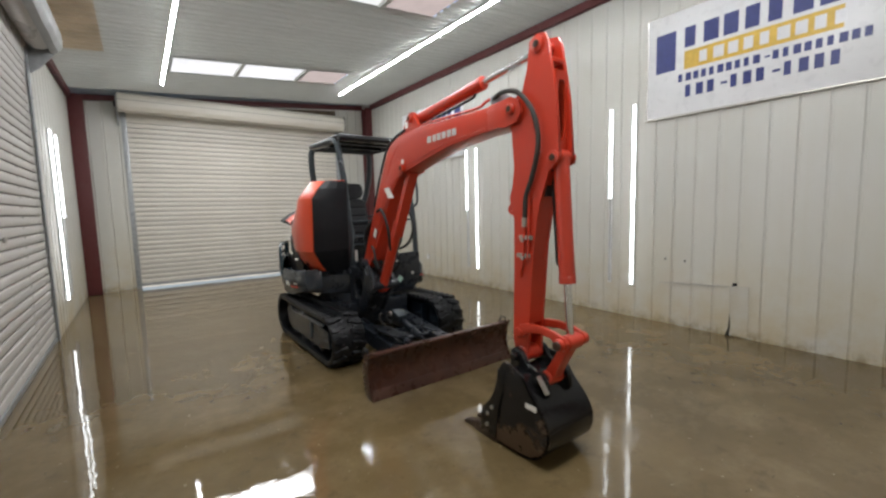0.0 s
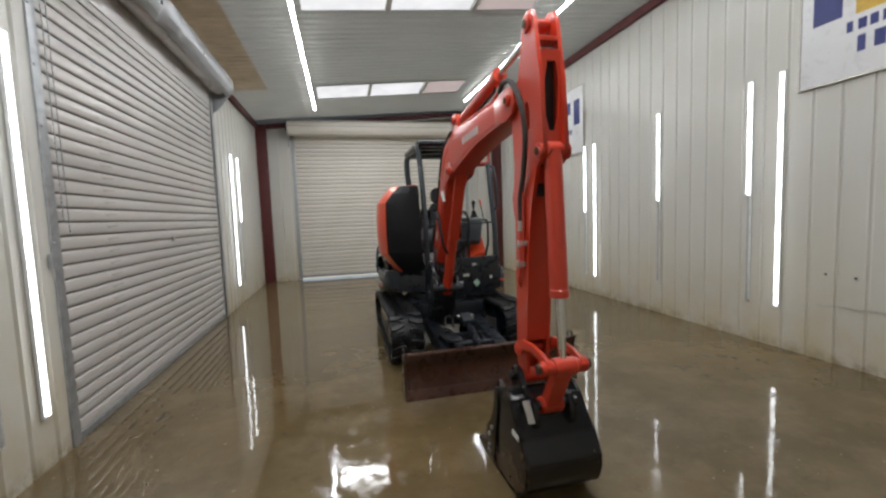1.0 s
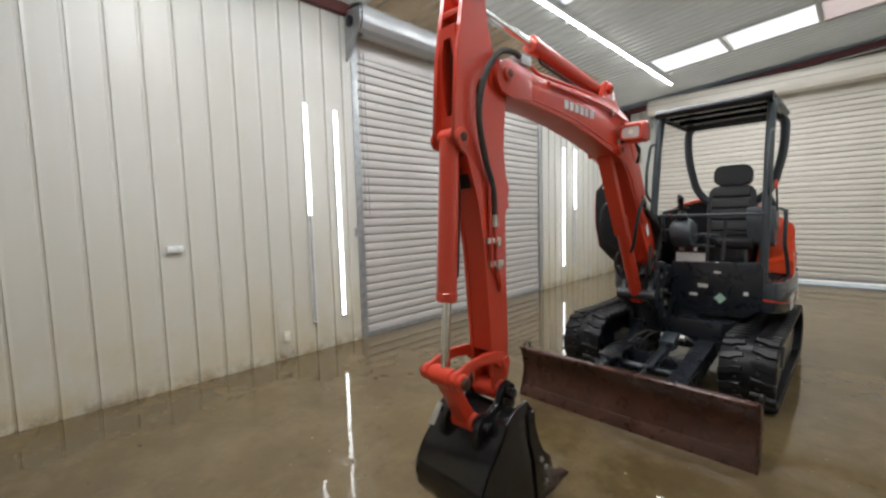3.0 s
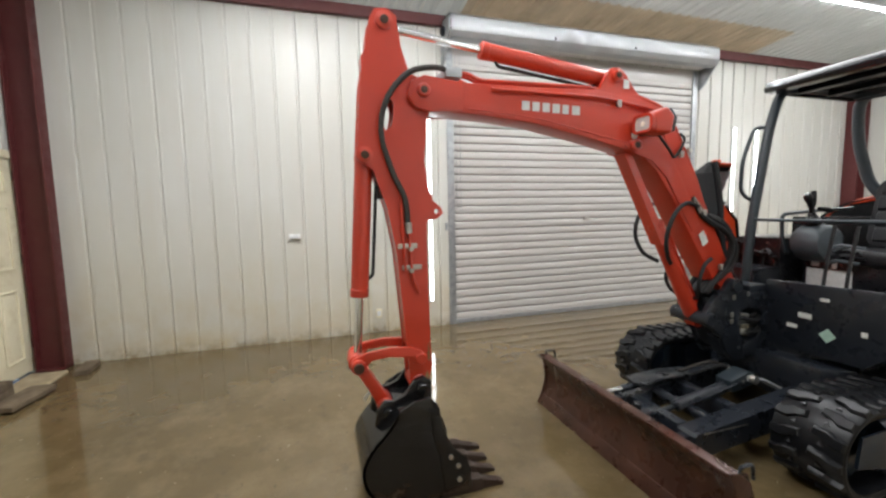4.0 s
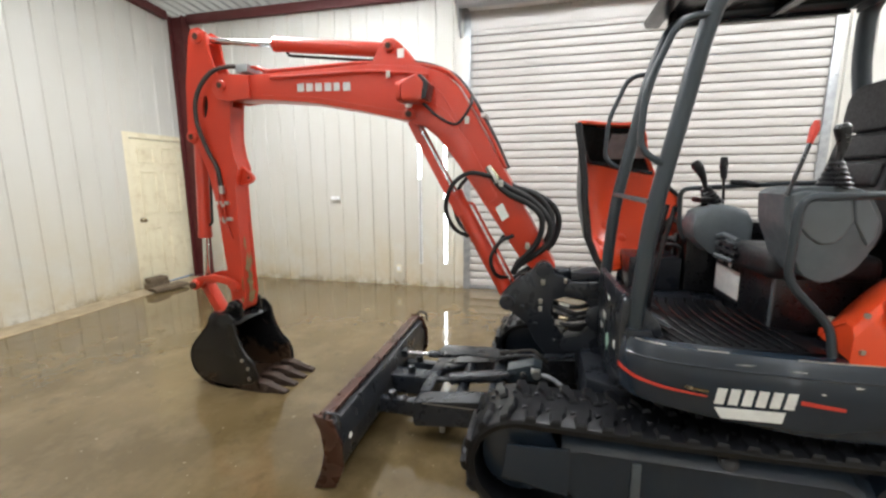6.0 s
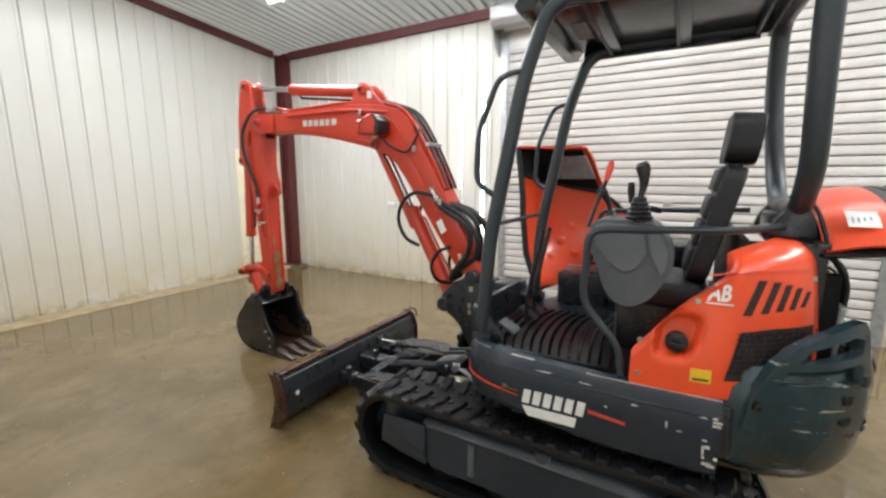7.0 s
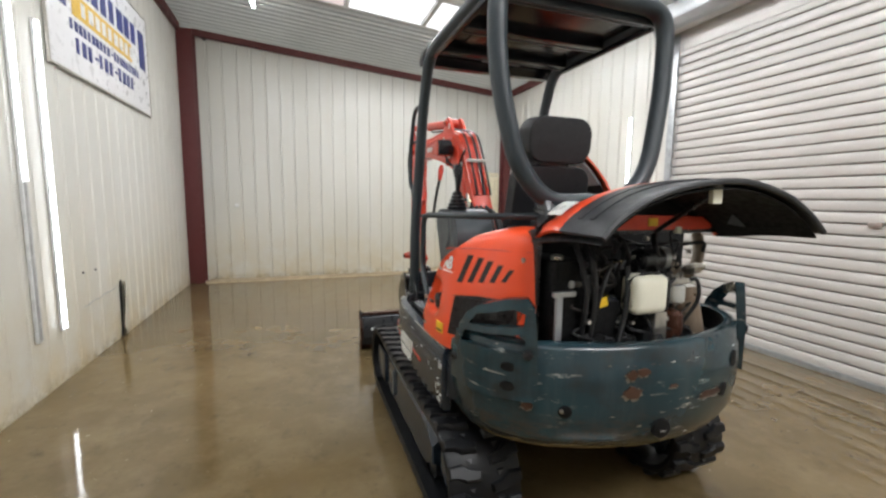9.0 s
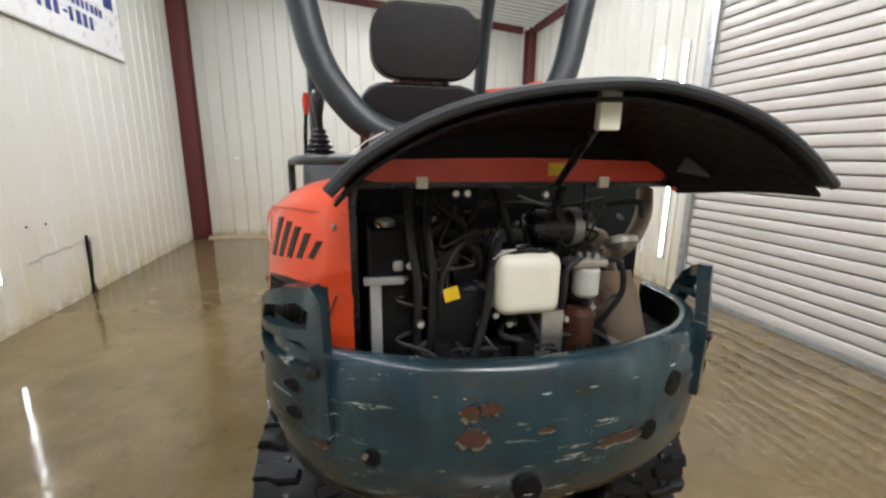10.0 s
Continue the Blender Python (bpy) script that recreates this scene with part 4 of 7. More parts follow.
def track_path(n):
    """Points round the belt with outward direction, evenly spaced."""
    straight, bend = YR - YF, math.pi * RT
    total = 2 * (straight + bend)
    out = []
    for i in range(n):
        s = total * i / n
        if s < straight:
            out.append((YF + s, ZC + RT - 0.012 * math.sin(math.pi * s / straight), 0.0, 1.0))
        elif s < straight + bend:
            a = (s - straight) / RT
            out.append((YR + RT * math.sin(a), ZC + RT * math.cos(a), math.sin(a), math.cos(a)))
        elif s < 2 * straight + bend:
            out.append((YR - (s - straight - bend), ZC - RT, 0.0, -1.0))
        else:
            a = (s - 2 * straight - bend) / RT
            out.append((YF - RT * math.sin(a), ZC - RT * math.cos(a), -math.sin(a), -math.cos(a)))
    return out


def track(xc, outside):
    belt = bmesh.new()
    secs = []
    for y, z, ny, nz in track_path(96):
        secs.append([(xc + dx, y + ny * h, z + nz * h) for dx, h in ((-0.166, -0.006), (-0.162, 0.006), (-0.150, 0.011), (0.150, 0.011), (0.162, 0.006), (0.166, -0.006), (0.158, -0.03), (-0.158, -0.03))])
    secs.append(secs[0])
    loft(secs, bm=belt, caps=False)
    bmesh.ops.remove_doubles(belt, verts=belt.verts, dist=1e-5)
    t = part("track", belt, M_RUBBER, machine, "wet black rubber track")
    n = 42
    for i, (y, z, ny, nz) in enumerate(track_path(n)):
        ob = new("lug", LUG)
        ob.parent = t
        ob.matrix_local = Matrix.Translation(Vector((xc, y, z)) - Vector(machine.location)) @ Euler((math.atan2(-ny, nz), 0, 0)).to_matrix().to_4x4()
    s = outside
    pts = [(4.33, 0.16), (4.38, 0.11), (5.32, 0.11), (5.44, 0.17), (5.44, 0.34), (5.32, 0.405), (4.40, 0.415), (4.33, 0.40)]
    far, near = xc - s * 0.13, xc + s * 0.125

    def rim(x, drop, pull):
        return [(x, y + (pull if y < 4.9 else -pull), z - (drop if z > 0.3 else -drop * 0.3)) for y, z in pts]

    bm = loft([rim(far, 0.0, 0.0), rim(near - s * 0.075, 0.0, 0.0), rim(near - s * 0.006, 0.058, 0.0), rim(near, 0.066, 0.006)])
    f = part("track_frame", bm, M_DARK, machine, "dark painted steel track frame", 25)
    xs = xc + s * 0.125
    part("frame_cap", plate([(4.08, 0.19), (4.36, 0.14), (4.36, 0.36), (4.10, 0.35)], 0, min(xs, xs + s * 0.018), max(xs, xs + s * 0.018), 0.006), M_DARK, f)
    part("frame_rib", box(min(xs, xs + s * 0.014), max(xs, xs + s * 0.014), 4.60, 4.635, 0.17, 0.335, 0.004), M_GREYP, f, "pale worn strap")
    part("grease_boss", lathe([(0.035, 0), (0.035, 0.012), (0.02, 0.018)], (xs - s * 0.03, 4.95, 0.375), (s * 0.8, 0, 0.6), 14), M_BLACK, f)
    for y in (4.45, 4.75, 5.05, 5.33):
        part("roller", lathe([(0.04, -0.10), (0.075, -0.09), (0.075, -0.03), (0.05, -0.02), (0.05, 0.02), (0.075, 0.03), (0.075, 0.09), (0.04, 0.10)], (xc, y, 0.125), (1, 0, 0), 16), M_BLACK, f)
    part("idler_wheel", lathe([(0.06, -0.08), (0.17, -0.06), (0.19, -0.03), (0.19, 0.03), (0.17, 0.06), (0.06, 0.08)], (xc, YF, ZC), (1, 0, 0), 28), M_DARK, machine)
    bm = lathe([(0.05, -0.10), (0.13, -0.08), (0.15, -0.02), (0.175, -0.018), (0.175, 0.018), (0.15, 0.02), (0.13, 0.08), (0.05, 0.11)], (xc, YR, ZC), (1, 0, 0), 28)
    for k in range(12):
        a = 2 * math.pi * k / 12
        rod((xc - 0.018, YR + 0.175 * math.cos(a), ZC + 0.175 * math.sin(a)), (xc + 0.018, YR + 0.175 * math.cos(a), ZC + 0.175 * math.sin(a)), 0.02, 8, bm)
    part("sprocket", bm, M_DARK, machine)


track(1.705, -1)
track(2.905, 1)

# undercarriage
bm = plate([(1.95, 4.45), (2.66, 4.45), (2.74, 4.6), (2.74, 5.2), (2.62, 5.4), (2.0, 5.4), (1.87, 5.2), (1.87, 4.6)], 2, 0.24, 0.50, 0.02)
part("undercarriage", bm, M_FRAME, machine, "black steel centre frame")
part("slew_ring", lathe([(0.40, 0.48), (0.42, 0.50), (0.42, 0.58), (0.38, 0.60)], (2.30, 4.97, 0), (0, 0, 1), 36), M_FRAME, machine)


# dozer blade and its push frame
def dozer():
    x0, x1 = 1.565, 3.075
    prof = [(3.215, 0.365), (3.232, 0.34), (3.262, 0.25), (3.262, 0.17), (3.235, 0.08), (3.195, 0.0)]
    front = smooth_path([(0, y, z) for y, z in prof], 4)
    bm = bmesh.new()
    n = len(front)
    secs = []
    for x in (x0, x1):
        secs.append([(x, p.y, p.z) for p in front] + [(x, p.y + 0.022, p.z) for p in reversed(front)])
    loft(secs, bm=bm)
    b = part("dozer_blade", bm, M_BLADE, machine, "rust brown curved dozer blade")
    part("back_plate", plate([(3.262, 0.345), (3.30, 0.335), (3.33, 0.23), (3.33, 0.14), (3.29, 0.06), (3.255, 0.05), (3.285, 0.17), (3.285, 0.25)], 0, x0 + 0.02, x1 - 0.02, 0.004), M_BLADEB, b, "dark worn steel back of the blade")
    part("top_bar", box(x0, x1, 3.213, 3.275, 0.352, 0.372, 0.006), M_BLADE, b)
    part("cutting_edge", plate([(3.192, 0.0), (3.222, 0.0), (3.252, 0.07), (3.226, 0.075)], 0, x0, x1, 0.003), M_BLADE, b)
    for x in (x0 - 0.006, x1 - 0.008):
        part("end_plate", plate([(3.20, 0.385), (3.30, 0.365), (3.345, 0.25), (3.345, 0.12), (3.30, 0.02), (3.188, -0.0), (3.228, 0.10), (3.25, 0.2), (3.235, 0.31)], 0, x, x + 0.014, 0.003), M_BLADE, b, "worn end plate")
        part("hook", tube(fillet([(x + 0.007, 3.26, 0.37), (x + 0.007, 3.26, 0.40), (x + 0.007, 3.33, 0.40), (x + 0.007, 3.34, 0.33)], 0.02), 0.008, 8), M_BLADEB, b)
    part("decal", lathe([(0.016, 0.0), (0.016, 0.002)], (2.965, 3.332, 0.226), (0, 1, 0), 14), M_WHITE, b)
    def side_arm(x):
        return loft([[(x, y, lo), (x + 0.12, y, lo), (x + 0.12, y, hi), (x, y, hi)] for y, lo, hi in ((3.545, 0.105, 0.22), (3.56, 0.09, 0.235), (4.0, 0.135, 0.285), (4.55, 0.20, 0.345))])

    p = part("push_frame", side_arm(1.98), M_FRAME, machine, "dark steel push frame behind the blade")
    for nm, q in (("push_arm", side_arm(2.50)), ("cross_member", box(2.10, 2.50, 3.55, 3.62, 0.12, 0.245, 0.01)), ("cross_member", box(2.10, 2.50, 3.95, 4.02, 0.16, 0.28, 0.01)), ("cross_tube", rod((2.10, 3.79, 0.225), (2.50, 3.79, 0.225), 0.033, 16)), ("gusset", plate([(2.10, 3.62), (2.22, 3.62), (2.10, 3.76)], 2, 0.22, 0.243, 0.004)), ("pivot_lug", box(2.24, 2.36, 3.32, 3.56, 0.13, 0.25, 0.012)), ("pivot_lug", box(2.52, 2.58, 3.31, 3.58, 0.12, 0.21, 0.01)), ("pivot_lug", box(2.02, 2.08, 3.31, 3.58, 0.12, 0.21, 0.01))):
        part(nm, q, M_FRAME, p)
    for x, y, z in ((2.55, 3.40, 0.22), (2.55, 3.47, 0.19), (2.05, 3.42, 0.22), (2.30, 3.44, 0.265)):
        part("pivot_pin", lathe([(0.022, -0.03), (0.026, 0.0), (0.022, 0.03), (0.01, 0.034)], (x, y, z), (0.15, 0, 1), 14), M_BLADEB, p)
    part("rub_mark", box(2.615, 2.6225, 3.60, 3.93, 0.231, 0.236), M_STEEL, p)
    c = part("dozer_cylinder", rod((2.34, 3.70, 0.25), (2.37, 4.20, 0.355), 0.036, 22, bevel=0.008), M_FRAME, machine, "black hydraulic blade cylinder")
    part("piston_rod", rod((2.33, 3.46, 0.205), (2.34, 3.72, 0.253), 0.018, 16), M_BLADEB, c, "dull steel rod")
    for o in (-0.03, 0.03):
        part("feed_pipe", tube([(2.38 + o, 3.66, 0.27), (2.39 + o, 3.9, 0.325), (2.40 + o, 4.1, 0.375)], 0.006, 6), M_FRAME, c)
    part("guard", plate([(4.05, 0.385), (4.20, 0.43), (4.245, 0.415), (4.24, 0.335), (4.07, 0.31)], 0, 2.31, 2.42, 0.008), M_ROPS, c, "dark steel cylinder guard")
    part("bolt", lathe([(0.020, 0.0), (0.020, 0.006), (0.012, 0.010)], (2.42, 4.145, 0.365), (1, 0, 0), 12), M_CHROME, c)
    part("cylinder_pin", lathe([(0.024, -0.09), (0.024, 0.09)], (2.37, 4.215, 0.385), (1, 0, 0), 14), M_STEEL, c)
    part("label", box(2.421, 2.424, 4.185, 4.235, 0.375, 0.41, 0.001), M_WHITE, c)
    part("step_plate", plate([(2.02, 3.60), (2.13, 3.57), (2.19, 3.63), (2.14, 3.76), (2.15, 3.98), (2.07, 4.10), (2.02, 4.08), (1.99, 3.9)], 2, 0.319, 0.333, 0.004), M_BLADEB, p, "flat worn step plate")
    for dx, dz, r, mat in ((0.0, 0.0, 0.0125, M_PAD), (0.05, -0.02, 0.011, M_HOSE), (0.09, -0.035, 0.011, M_HOSE)):
        pth = smooth_path([(2.42 - dx, 4.20, 0.37 + dz), (2.44 - dx, 4.28, 0.375 + dz), (2.46 - dx, 4.36, 0.335 + dz), (2.48 - dx, 4.44, 0.295 + dz), (2.49 - dx, 4.52, 0.30 + dz)], 6)
        part("hydraulic_hose", tube(pth, r, 8), mat, machine, "grey spiral-wrapped hydraulic hose" if mat is M_PAD else "black hydraulic hose")
        part("hose_fitting", rod(pth[-1], pth[-1] + Vector((0.0, 0.012, 0.035)), r * 1.35, 8, bevel=0.003), M_FRAME, machine)
    for x, mat in ((2.12, M_HOSEG), (2.20, M_HOSE)):
        pth = smooth_path([(x - 0.02, 3.98, 0.345), (x, 4.10, 0.375), (x + 0.04, 4.19, 0.405), (x + 0.09, 4.235, 0.395), (x + 0.10, 4.28, 0.36)], 6)
        part("hydraulic_hose", tube(pth, 0.011, 8), mat, machine, "worn hydraulic hose over the blade frame")
    part("side_rod", rod((2.10, 3.34, 0.285), (2.10, 3.52, 0.29), 0.016, 12), M_CHROME, p, "bright steel rod")
    part("rod_sleeve", rod((2.10, 3.50, 0.29), (2.095, 3.70, 0.305), 0.024, 14, bevel=0.004), M_FRAME, p)
    part("rod_eye", rod((2.07, 3.33, 0.285), (2.13, 3.33, 0.285), 0.028, 14, bevel=0.004), M_BLADEB, p)
    part("tab", cushion_block(2.56, 3.70, 0.075, 0.03, 0.03, 0.08), M_GALV, p, "pale steel tab")


dozer()

# swing bracket that carries the boom
cheek = [(3.99, 0.76), (4.01, 0.71), (4.08, 0.67), (4.15, 0.61), (4.20, 0.51), (4.26, 0.44), (4.38, 0.44), (4.39, 0.53), (4.33, 0.60), (4.29, 0.68), (4.30, 0.77), (4.38, 0.80), (4.385, 0.90), (4.30, 0.925), (4.285, 0.975), (4.245, 1.0), (4.20, 0.985), (4.17, 0.94), (4.10, 0.90), (4.03, 0.83)]
bm = plate(cheek, 0, 2.022, 2.064, 0.007)
plate(cheek, 0, 2.226, 2.268, 0.007, bm)
plate([(4.13, 0.66), (4.19, 0.56), (4.25, 0.46), (4.37, 0.46), (4.37, 0.53), (4.30, 0.60), (4.26, 0.70), (4.24, 0.84), (4.16, 0.86)], 0, 2.06, 2.23, 0.01, bm)
sw = part("swing_bracket", bm, M_FRAME, machine, "black cast swing bracket at the boom foot")
jaw = [(4.37, 0.885), (4.62, 0.895), (4.62, 0.46), (4.36, 0.455), (4.34, 0.49), (4.35, 0.555), (4.45, 0.58), (4.505, 0.64), (4.515, 0.72), (4.47, 0.775), (4.37, 0.79), (4.35, 0.83)]
jw = part("swing_jaw", plate(jaw, 0, 2.03, 2.272, 0.016, None, 3), M_FRAME, machine, "black steel jaw on the deck front")
part("jaw_boss", lathe([(0.075, 0.0), (0.075, 0.008), (0.06, 0.014)], (2.272, 4.55, 0.68), (1, 0, 0), 22), M_FRAME, jw)
for z0, z1 in ((0.785, 0.945), (0.425, 0.57)):
    part("swing_pin", lathe([(0.050, z0), (0.062, z0 + 0.01), (0.062, z1 - 0.012), (0.052, z1), (0.02, z1 + 0.004)], (2.165, 4.335, 0), (0, 0, 1), 24), M_FRAME, sw)
for y, z in ((4.24, 0.955), (4.03, 0.745)):
    part("pin", lathe([(0.040, -0.15), (0.046, -0.145), (0.046, 0.145), (0.040, 0.15)], (CX + 0.005, y, z), (1, 0, 0), 18), M_FRAME, sw)
for y, z, w in ((4.235, 0.875, 0.036), (4.225, 0.76, 0.032), (4.225, 0.715, 0.03), (4.36, 0.89, 0.024)):
    part("bolt_plate", box(2.266, 2.277, y - w * 0.35, y + w * 0.35, z - 0.016, z + 0.016, 0.003), M_STEEL, sw)
for y, z in ((4.31, 0.525), (4.20, 0.62), (4.12, 0.72)):
    part("bolt", lathe([(0.014, 0.0), (0.014, 0.008), (0.007, 0.011)], (2.268, y, z), (1, 0, 0), 6), M_FRAME, sw)
# hoses and fittings that pass through the jaw
for i, (z, x) in enumerate(((0.745, 2.235), (0.715, 2.26), (0.675, 2.24), (0.64, 2.262), (0.61, 2.235))):
    pth = smooth_path([(x - 0.05, 4.25, z + 0.02), (x + 0.005, 4.33, z + 0.012 * math.sin(i * 2.0)), (x + 0.02, 4.43, z - 0.012), (x - 0.03, 4.54, z + 0.01)], 5)
    part("hydraulic_hose", tube(pth, 0.0135, 8), M_HOSE, sw)
    if i % 2 == 0:
        part("hose_fitting", rod(pth[5], pth[8], 0.0165, 8, bevel=0.003), M_BRASS if i else M_STEEL, sw)
part("hose_sleeve", rod((2.262, 4.31, 0.636), (2.268, 4.37, 0.628), 0.019, 10, bevel=0.004), M_STEEL, sw)
part("swing_housing", cushion_block(2.165, 4.47, 0.915, 0.19, 0.16, 0.05), M_FRAME, machine, "black swing motor housing")

# boom
top = [(2.085, 2.045), (2.10, 2.11), (2.16, 2.145), (2.41, 2.135), (2.78, 2.14), (3.16, 2.15), (3.50, 2.115), (3.64, 2.075), (3.72, 2.0), (3.80, 1.87), (3.93, 1.64), (4.08, 1.37), (4.25, 1.06), (4.305, 0.965), (4.275, 0.905), (4.205, 0.91), (4.10, 1.0), (3.92, 1.26), (3.72, 1.56), (3.61, 1.70), (3.52, 1.775), (3.40, 1.815), (3.10, 1.885), (2.78, 1.945), (2.47, 1.975), (2.20, 1.985), (2.115, 2.005)]
boom = part("boom", plate(top, 0, CX - 0.085, CX + 0.085, 0.012), M_ORANGE, machine, "orange steel boom", 40)
for s in (-1, 1):
    xa, xb = sorted((CX + s * 0.085, CX + s * 0.10))
    part("tip_plate", plate([(2.075, 2.05), (2.09, 2.115), (2.16, 2.15), (2.36, 2.13), (2.36, 1.99), (2.2, 1.975), (2.11, 1.995)], 0, xa, xb, 0.004), M_ORANGE, boom)
    xc2, xd = sorted((CX + s * 0.045, CX + s * 0.075))
    part("cylinder_ear", plate([(3.12, 2.13), (3.20, 2.165), (3.255, 2.255), (3.285, 2.285), (3.335, 2.285), (3.38, 2.25), (3.45, 2.16), (3.54, 2.09)], 0, xc2, xd, 0.005), M_ORANGE, boom)
    xe, xf = sorted((CX + s * 0.085, CX + s * 0.094))
    part("knee_plate", plate([(3.36, 1.845), (3.44, 1.80), (3.56, 1.76), (3.68, 1.66), (3.90, 1.32), (3.96, 1.36), (3.80, 1.66), (3.66, 1.86), (3.52, 1.93)], 0, xe, xf, 0.004), M_ORANGE, boom)
    for y, z, r in ((2.155, 2.075, 0.034), (3.31, 2.235, 0.032), (3.435, 1.845, 0.036), (4.245, 0.955, 0.042)):
        part("pin_boss", lathe([(r, 0.0), (r, 0.018), (r * 0.8, 0.024), (r * 0.35, 0.024), (r * 0.3, 0.018)], (CX + s * (0.075 if z > 2.2 else 0.095), y, z), (s, 0, 0), 20), M_ORANGE, boom)
        part("pin", lathe([(r * 0.55, 0.015), (r * 0.55, 0.027), (r * 0.3, 0.03), (0.0, 0.03)], (CX + s * (0.075 if z > 2.2 else 0.095), y, z), (s, 0, 0), 14), M_RUST, boom, "rusty steel pin")
    for i, w in enumerate((0.052, 0.05, 0.05, 0.052, 0.044, 0.056)):
        y0 = 2.70 + i * 0.062
        xg, xh = sorted((CX + s * 0.086, CX + s * 0.089))
        part("logo_bar", box(xg, xh, y0, y0 + w * 0.88, 2.012 - 0.002 * i, 2.06 - 0.002 * i), M_SILVER, boom, "silver bar of the maker's mark")
    part("weld", tube(smooth_path([(CX + s * 0.086, 2.40, 2.003), (CX + s * 0.086, 2.80, 1.972), (CX + s * 0.086, 3.15, 1.905), (CX + s * 0.086, 3.40, 1.86)], 4), 0.004, 6), M_ORANGE, boom)
    part("weld", tube(smooth_path([(CX + s * 0.086, 3.50, 2.05), (CX + s * 0.086, 3.62, 1.96), (CX + s * 0.086, 3.72, 1.80)], 4), 0.004, 6), M_ORANGE, boom)
    xg, xh = sorted((CX + s * 0.087, CX + s * 0.091))
    part("decal", plate([(3.36, 2.17), (3.40, 2.17), (3.40, 2.22), (3.36, 2.22)], 0, *sorted((CX + s * 0.076, CX + s * 0.078))), M_WHITE, boom)
    part("decal", lathe([(0.022, 0), (0.022, 0.002)], (CX + s * 0.095, 3.43, 1.90), (s, 0, 0), 14), M_WHITE, boom)
    part("decal", plate([(3.95, 1.30), (3.99, 1.22), (4.03, 1.25), (3.99, 1.33)], 0, *sorted((CX + s * 0.0945, CX + s * 0.0965))), M_WHITE, boom)
for x in (CX - 0.06, CX + 0.06, CX + 0.02):
    pth = fillet([(x, 2.30, 2.185), (x, 2.40, 2.185), (x, 2.47, 2.155), (x, 3.12, 2.165), (x, 3.5, 2.13), (x, 3.66, 2.085), (x, 3.76, 1.98), (x, 3.93, 1.68), (x, 4.0, 1.53)], 0.05)
    part("hydraulic_pipe", tube(pth, 0.0105, 8), M_ORANGE, boom)
for x, r in ((CX - 0.025, 0.011), (CX - 0.08, 0.010), (CX + 0.045, 0.010)):
    part("boom_hose", tube(smooth_path([(x, 3.40, 2.16), (x, 3.56, 2.125), (x, 3.70, 2.06), (x, 3.79, 1.95), (x, 3.90, 1.76), (x, 3.96, 1.64), (x, 4.01, 1.53)], 5), r, 8), M_HOSE, boom, "black rubber hose along the boom's back")
part("decal", plate([(3.60, 1.60), (3.70, 1.60), (3.78, 1.69), (3.68, 1.70)], 0, CX - 0.0975, CX - 0.0945), M_WHITE, boom, "white warning sticker")
part("boom_strap", box(CX - 0.095, CX + 0.085, 3.855, 3.885, 1.815, 1.84, 0.004), M_STEEL, boom)
part("boom_pipe", tube(fillet([(CX + 0.097, 2.52, 2.105), (CX + 0.097, 3.2, 2.105), (CX + 0.097, 3.55, 2.06)], 0.1), 0.009, 8), M_ORANGE, boom)
for y, z in ((3.31, 2.075), (3.78, 1.80), (3.98, 1.44), (4.14, 1.08)):
    part("hose_clamp", box(CX + 0.094, CX + 0.113, y - 0.013, y + 0.013, z - 0.02, z + 0.02, 0.005), M_STEEL, boom)
part("hose_manifold", box(CX - 0.075, CX + 0.10, 2.27, 2.36, 2.15, 2.20, 0.008), M_GALV, boom)


# arm
arm_o = [(1.905, 2.40), (1.93, 2.445), (1.985, 2.455), (2.035, 2.425), (2.055, 2.28), (2.095, 2.16), (2.19, 2.13), (2.215, 2.06), (2.18, 1.95), (2.16, 1.74), (2.175, 1.62), (2.20, 1.55), (2.165, 1.42), (2.165, 1.15), (2.175, 0.66), (2.15, 0.55), (2.105, 0.53), (2.06, 0.56), (2.045, 0.78), (2.005, 1.28), (1.965, 1.50), (1.90, 1.69), (1.855, 1.72), (1.825, 1.775), (1.85, 2.10)]
bm = bmesh.new()
slot = oval(1.985, 1.955, 0.022, 0.075, 16, -0.18)
holed(arm_o, [slot], 0, CX + 0.048, CX + 0.068, bm)
holed(arm_o, [slot], 0, CX - 0.068, CX - 0.048, bm)
arm = part("arm", bm, M_ORANGE, machine, "orange steel dipper arm", 40)
# front and back webs between the side plates
def web(pts, d):
    return loft([[(CX - 0.05, y, z), (CX + 0.05, y, z), (CX + 0.05, y + d, z), (CX - 0.05, y + d, z)] for y, z in pts])


part("rear_web", web([(y - 0.003, z) for y, z in arm_o[8:14]], -0.02), M_ORANGE, arm)
part("lower_web", web([(y + 0.004, z) for y, z in (arm_o[18], arm_o[19], arm_o[20], (1.90, 1.69))], 0.02), M_ORANGE, arm)
win = [(CX - 0.014, 1.86), (CX + 0.014, 1.86), (CX + 0.034, 1.93), (CX + 0.036, 2.10), (CX + 0.020, 2.185), (CX - 0.020, 2.185), (CX - 0.036, 2.10), (CX - 0.034, 1.93)]
part("front_web", holed([(CX - 0.05, 1.80), (CX + 0.05, 1.80), (CX + 0.05, 2.235), (CX - 0.05, 2.235)], [win], 1, 1.862, 1.88), M_ORANGE, arm)
part("foot_web", web([(y - 0.008, z) for y, z in ((2.165, 1.16), (2.170, 0.90), (2.175, 0.66), (2.155, 0.56))], -0.02), M_ORANGE, arm, "orange front web scraped to bare steel")
part("top_web", box(CX - 0.05, CX + 0.05, 1.885, 1.96, 2.285, 2.31, 0.004), M_ORANGE, arm)
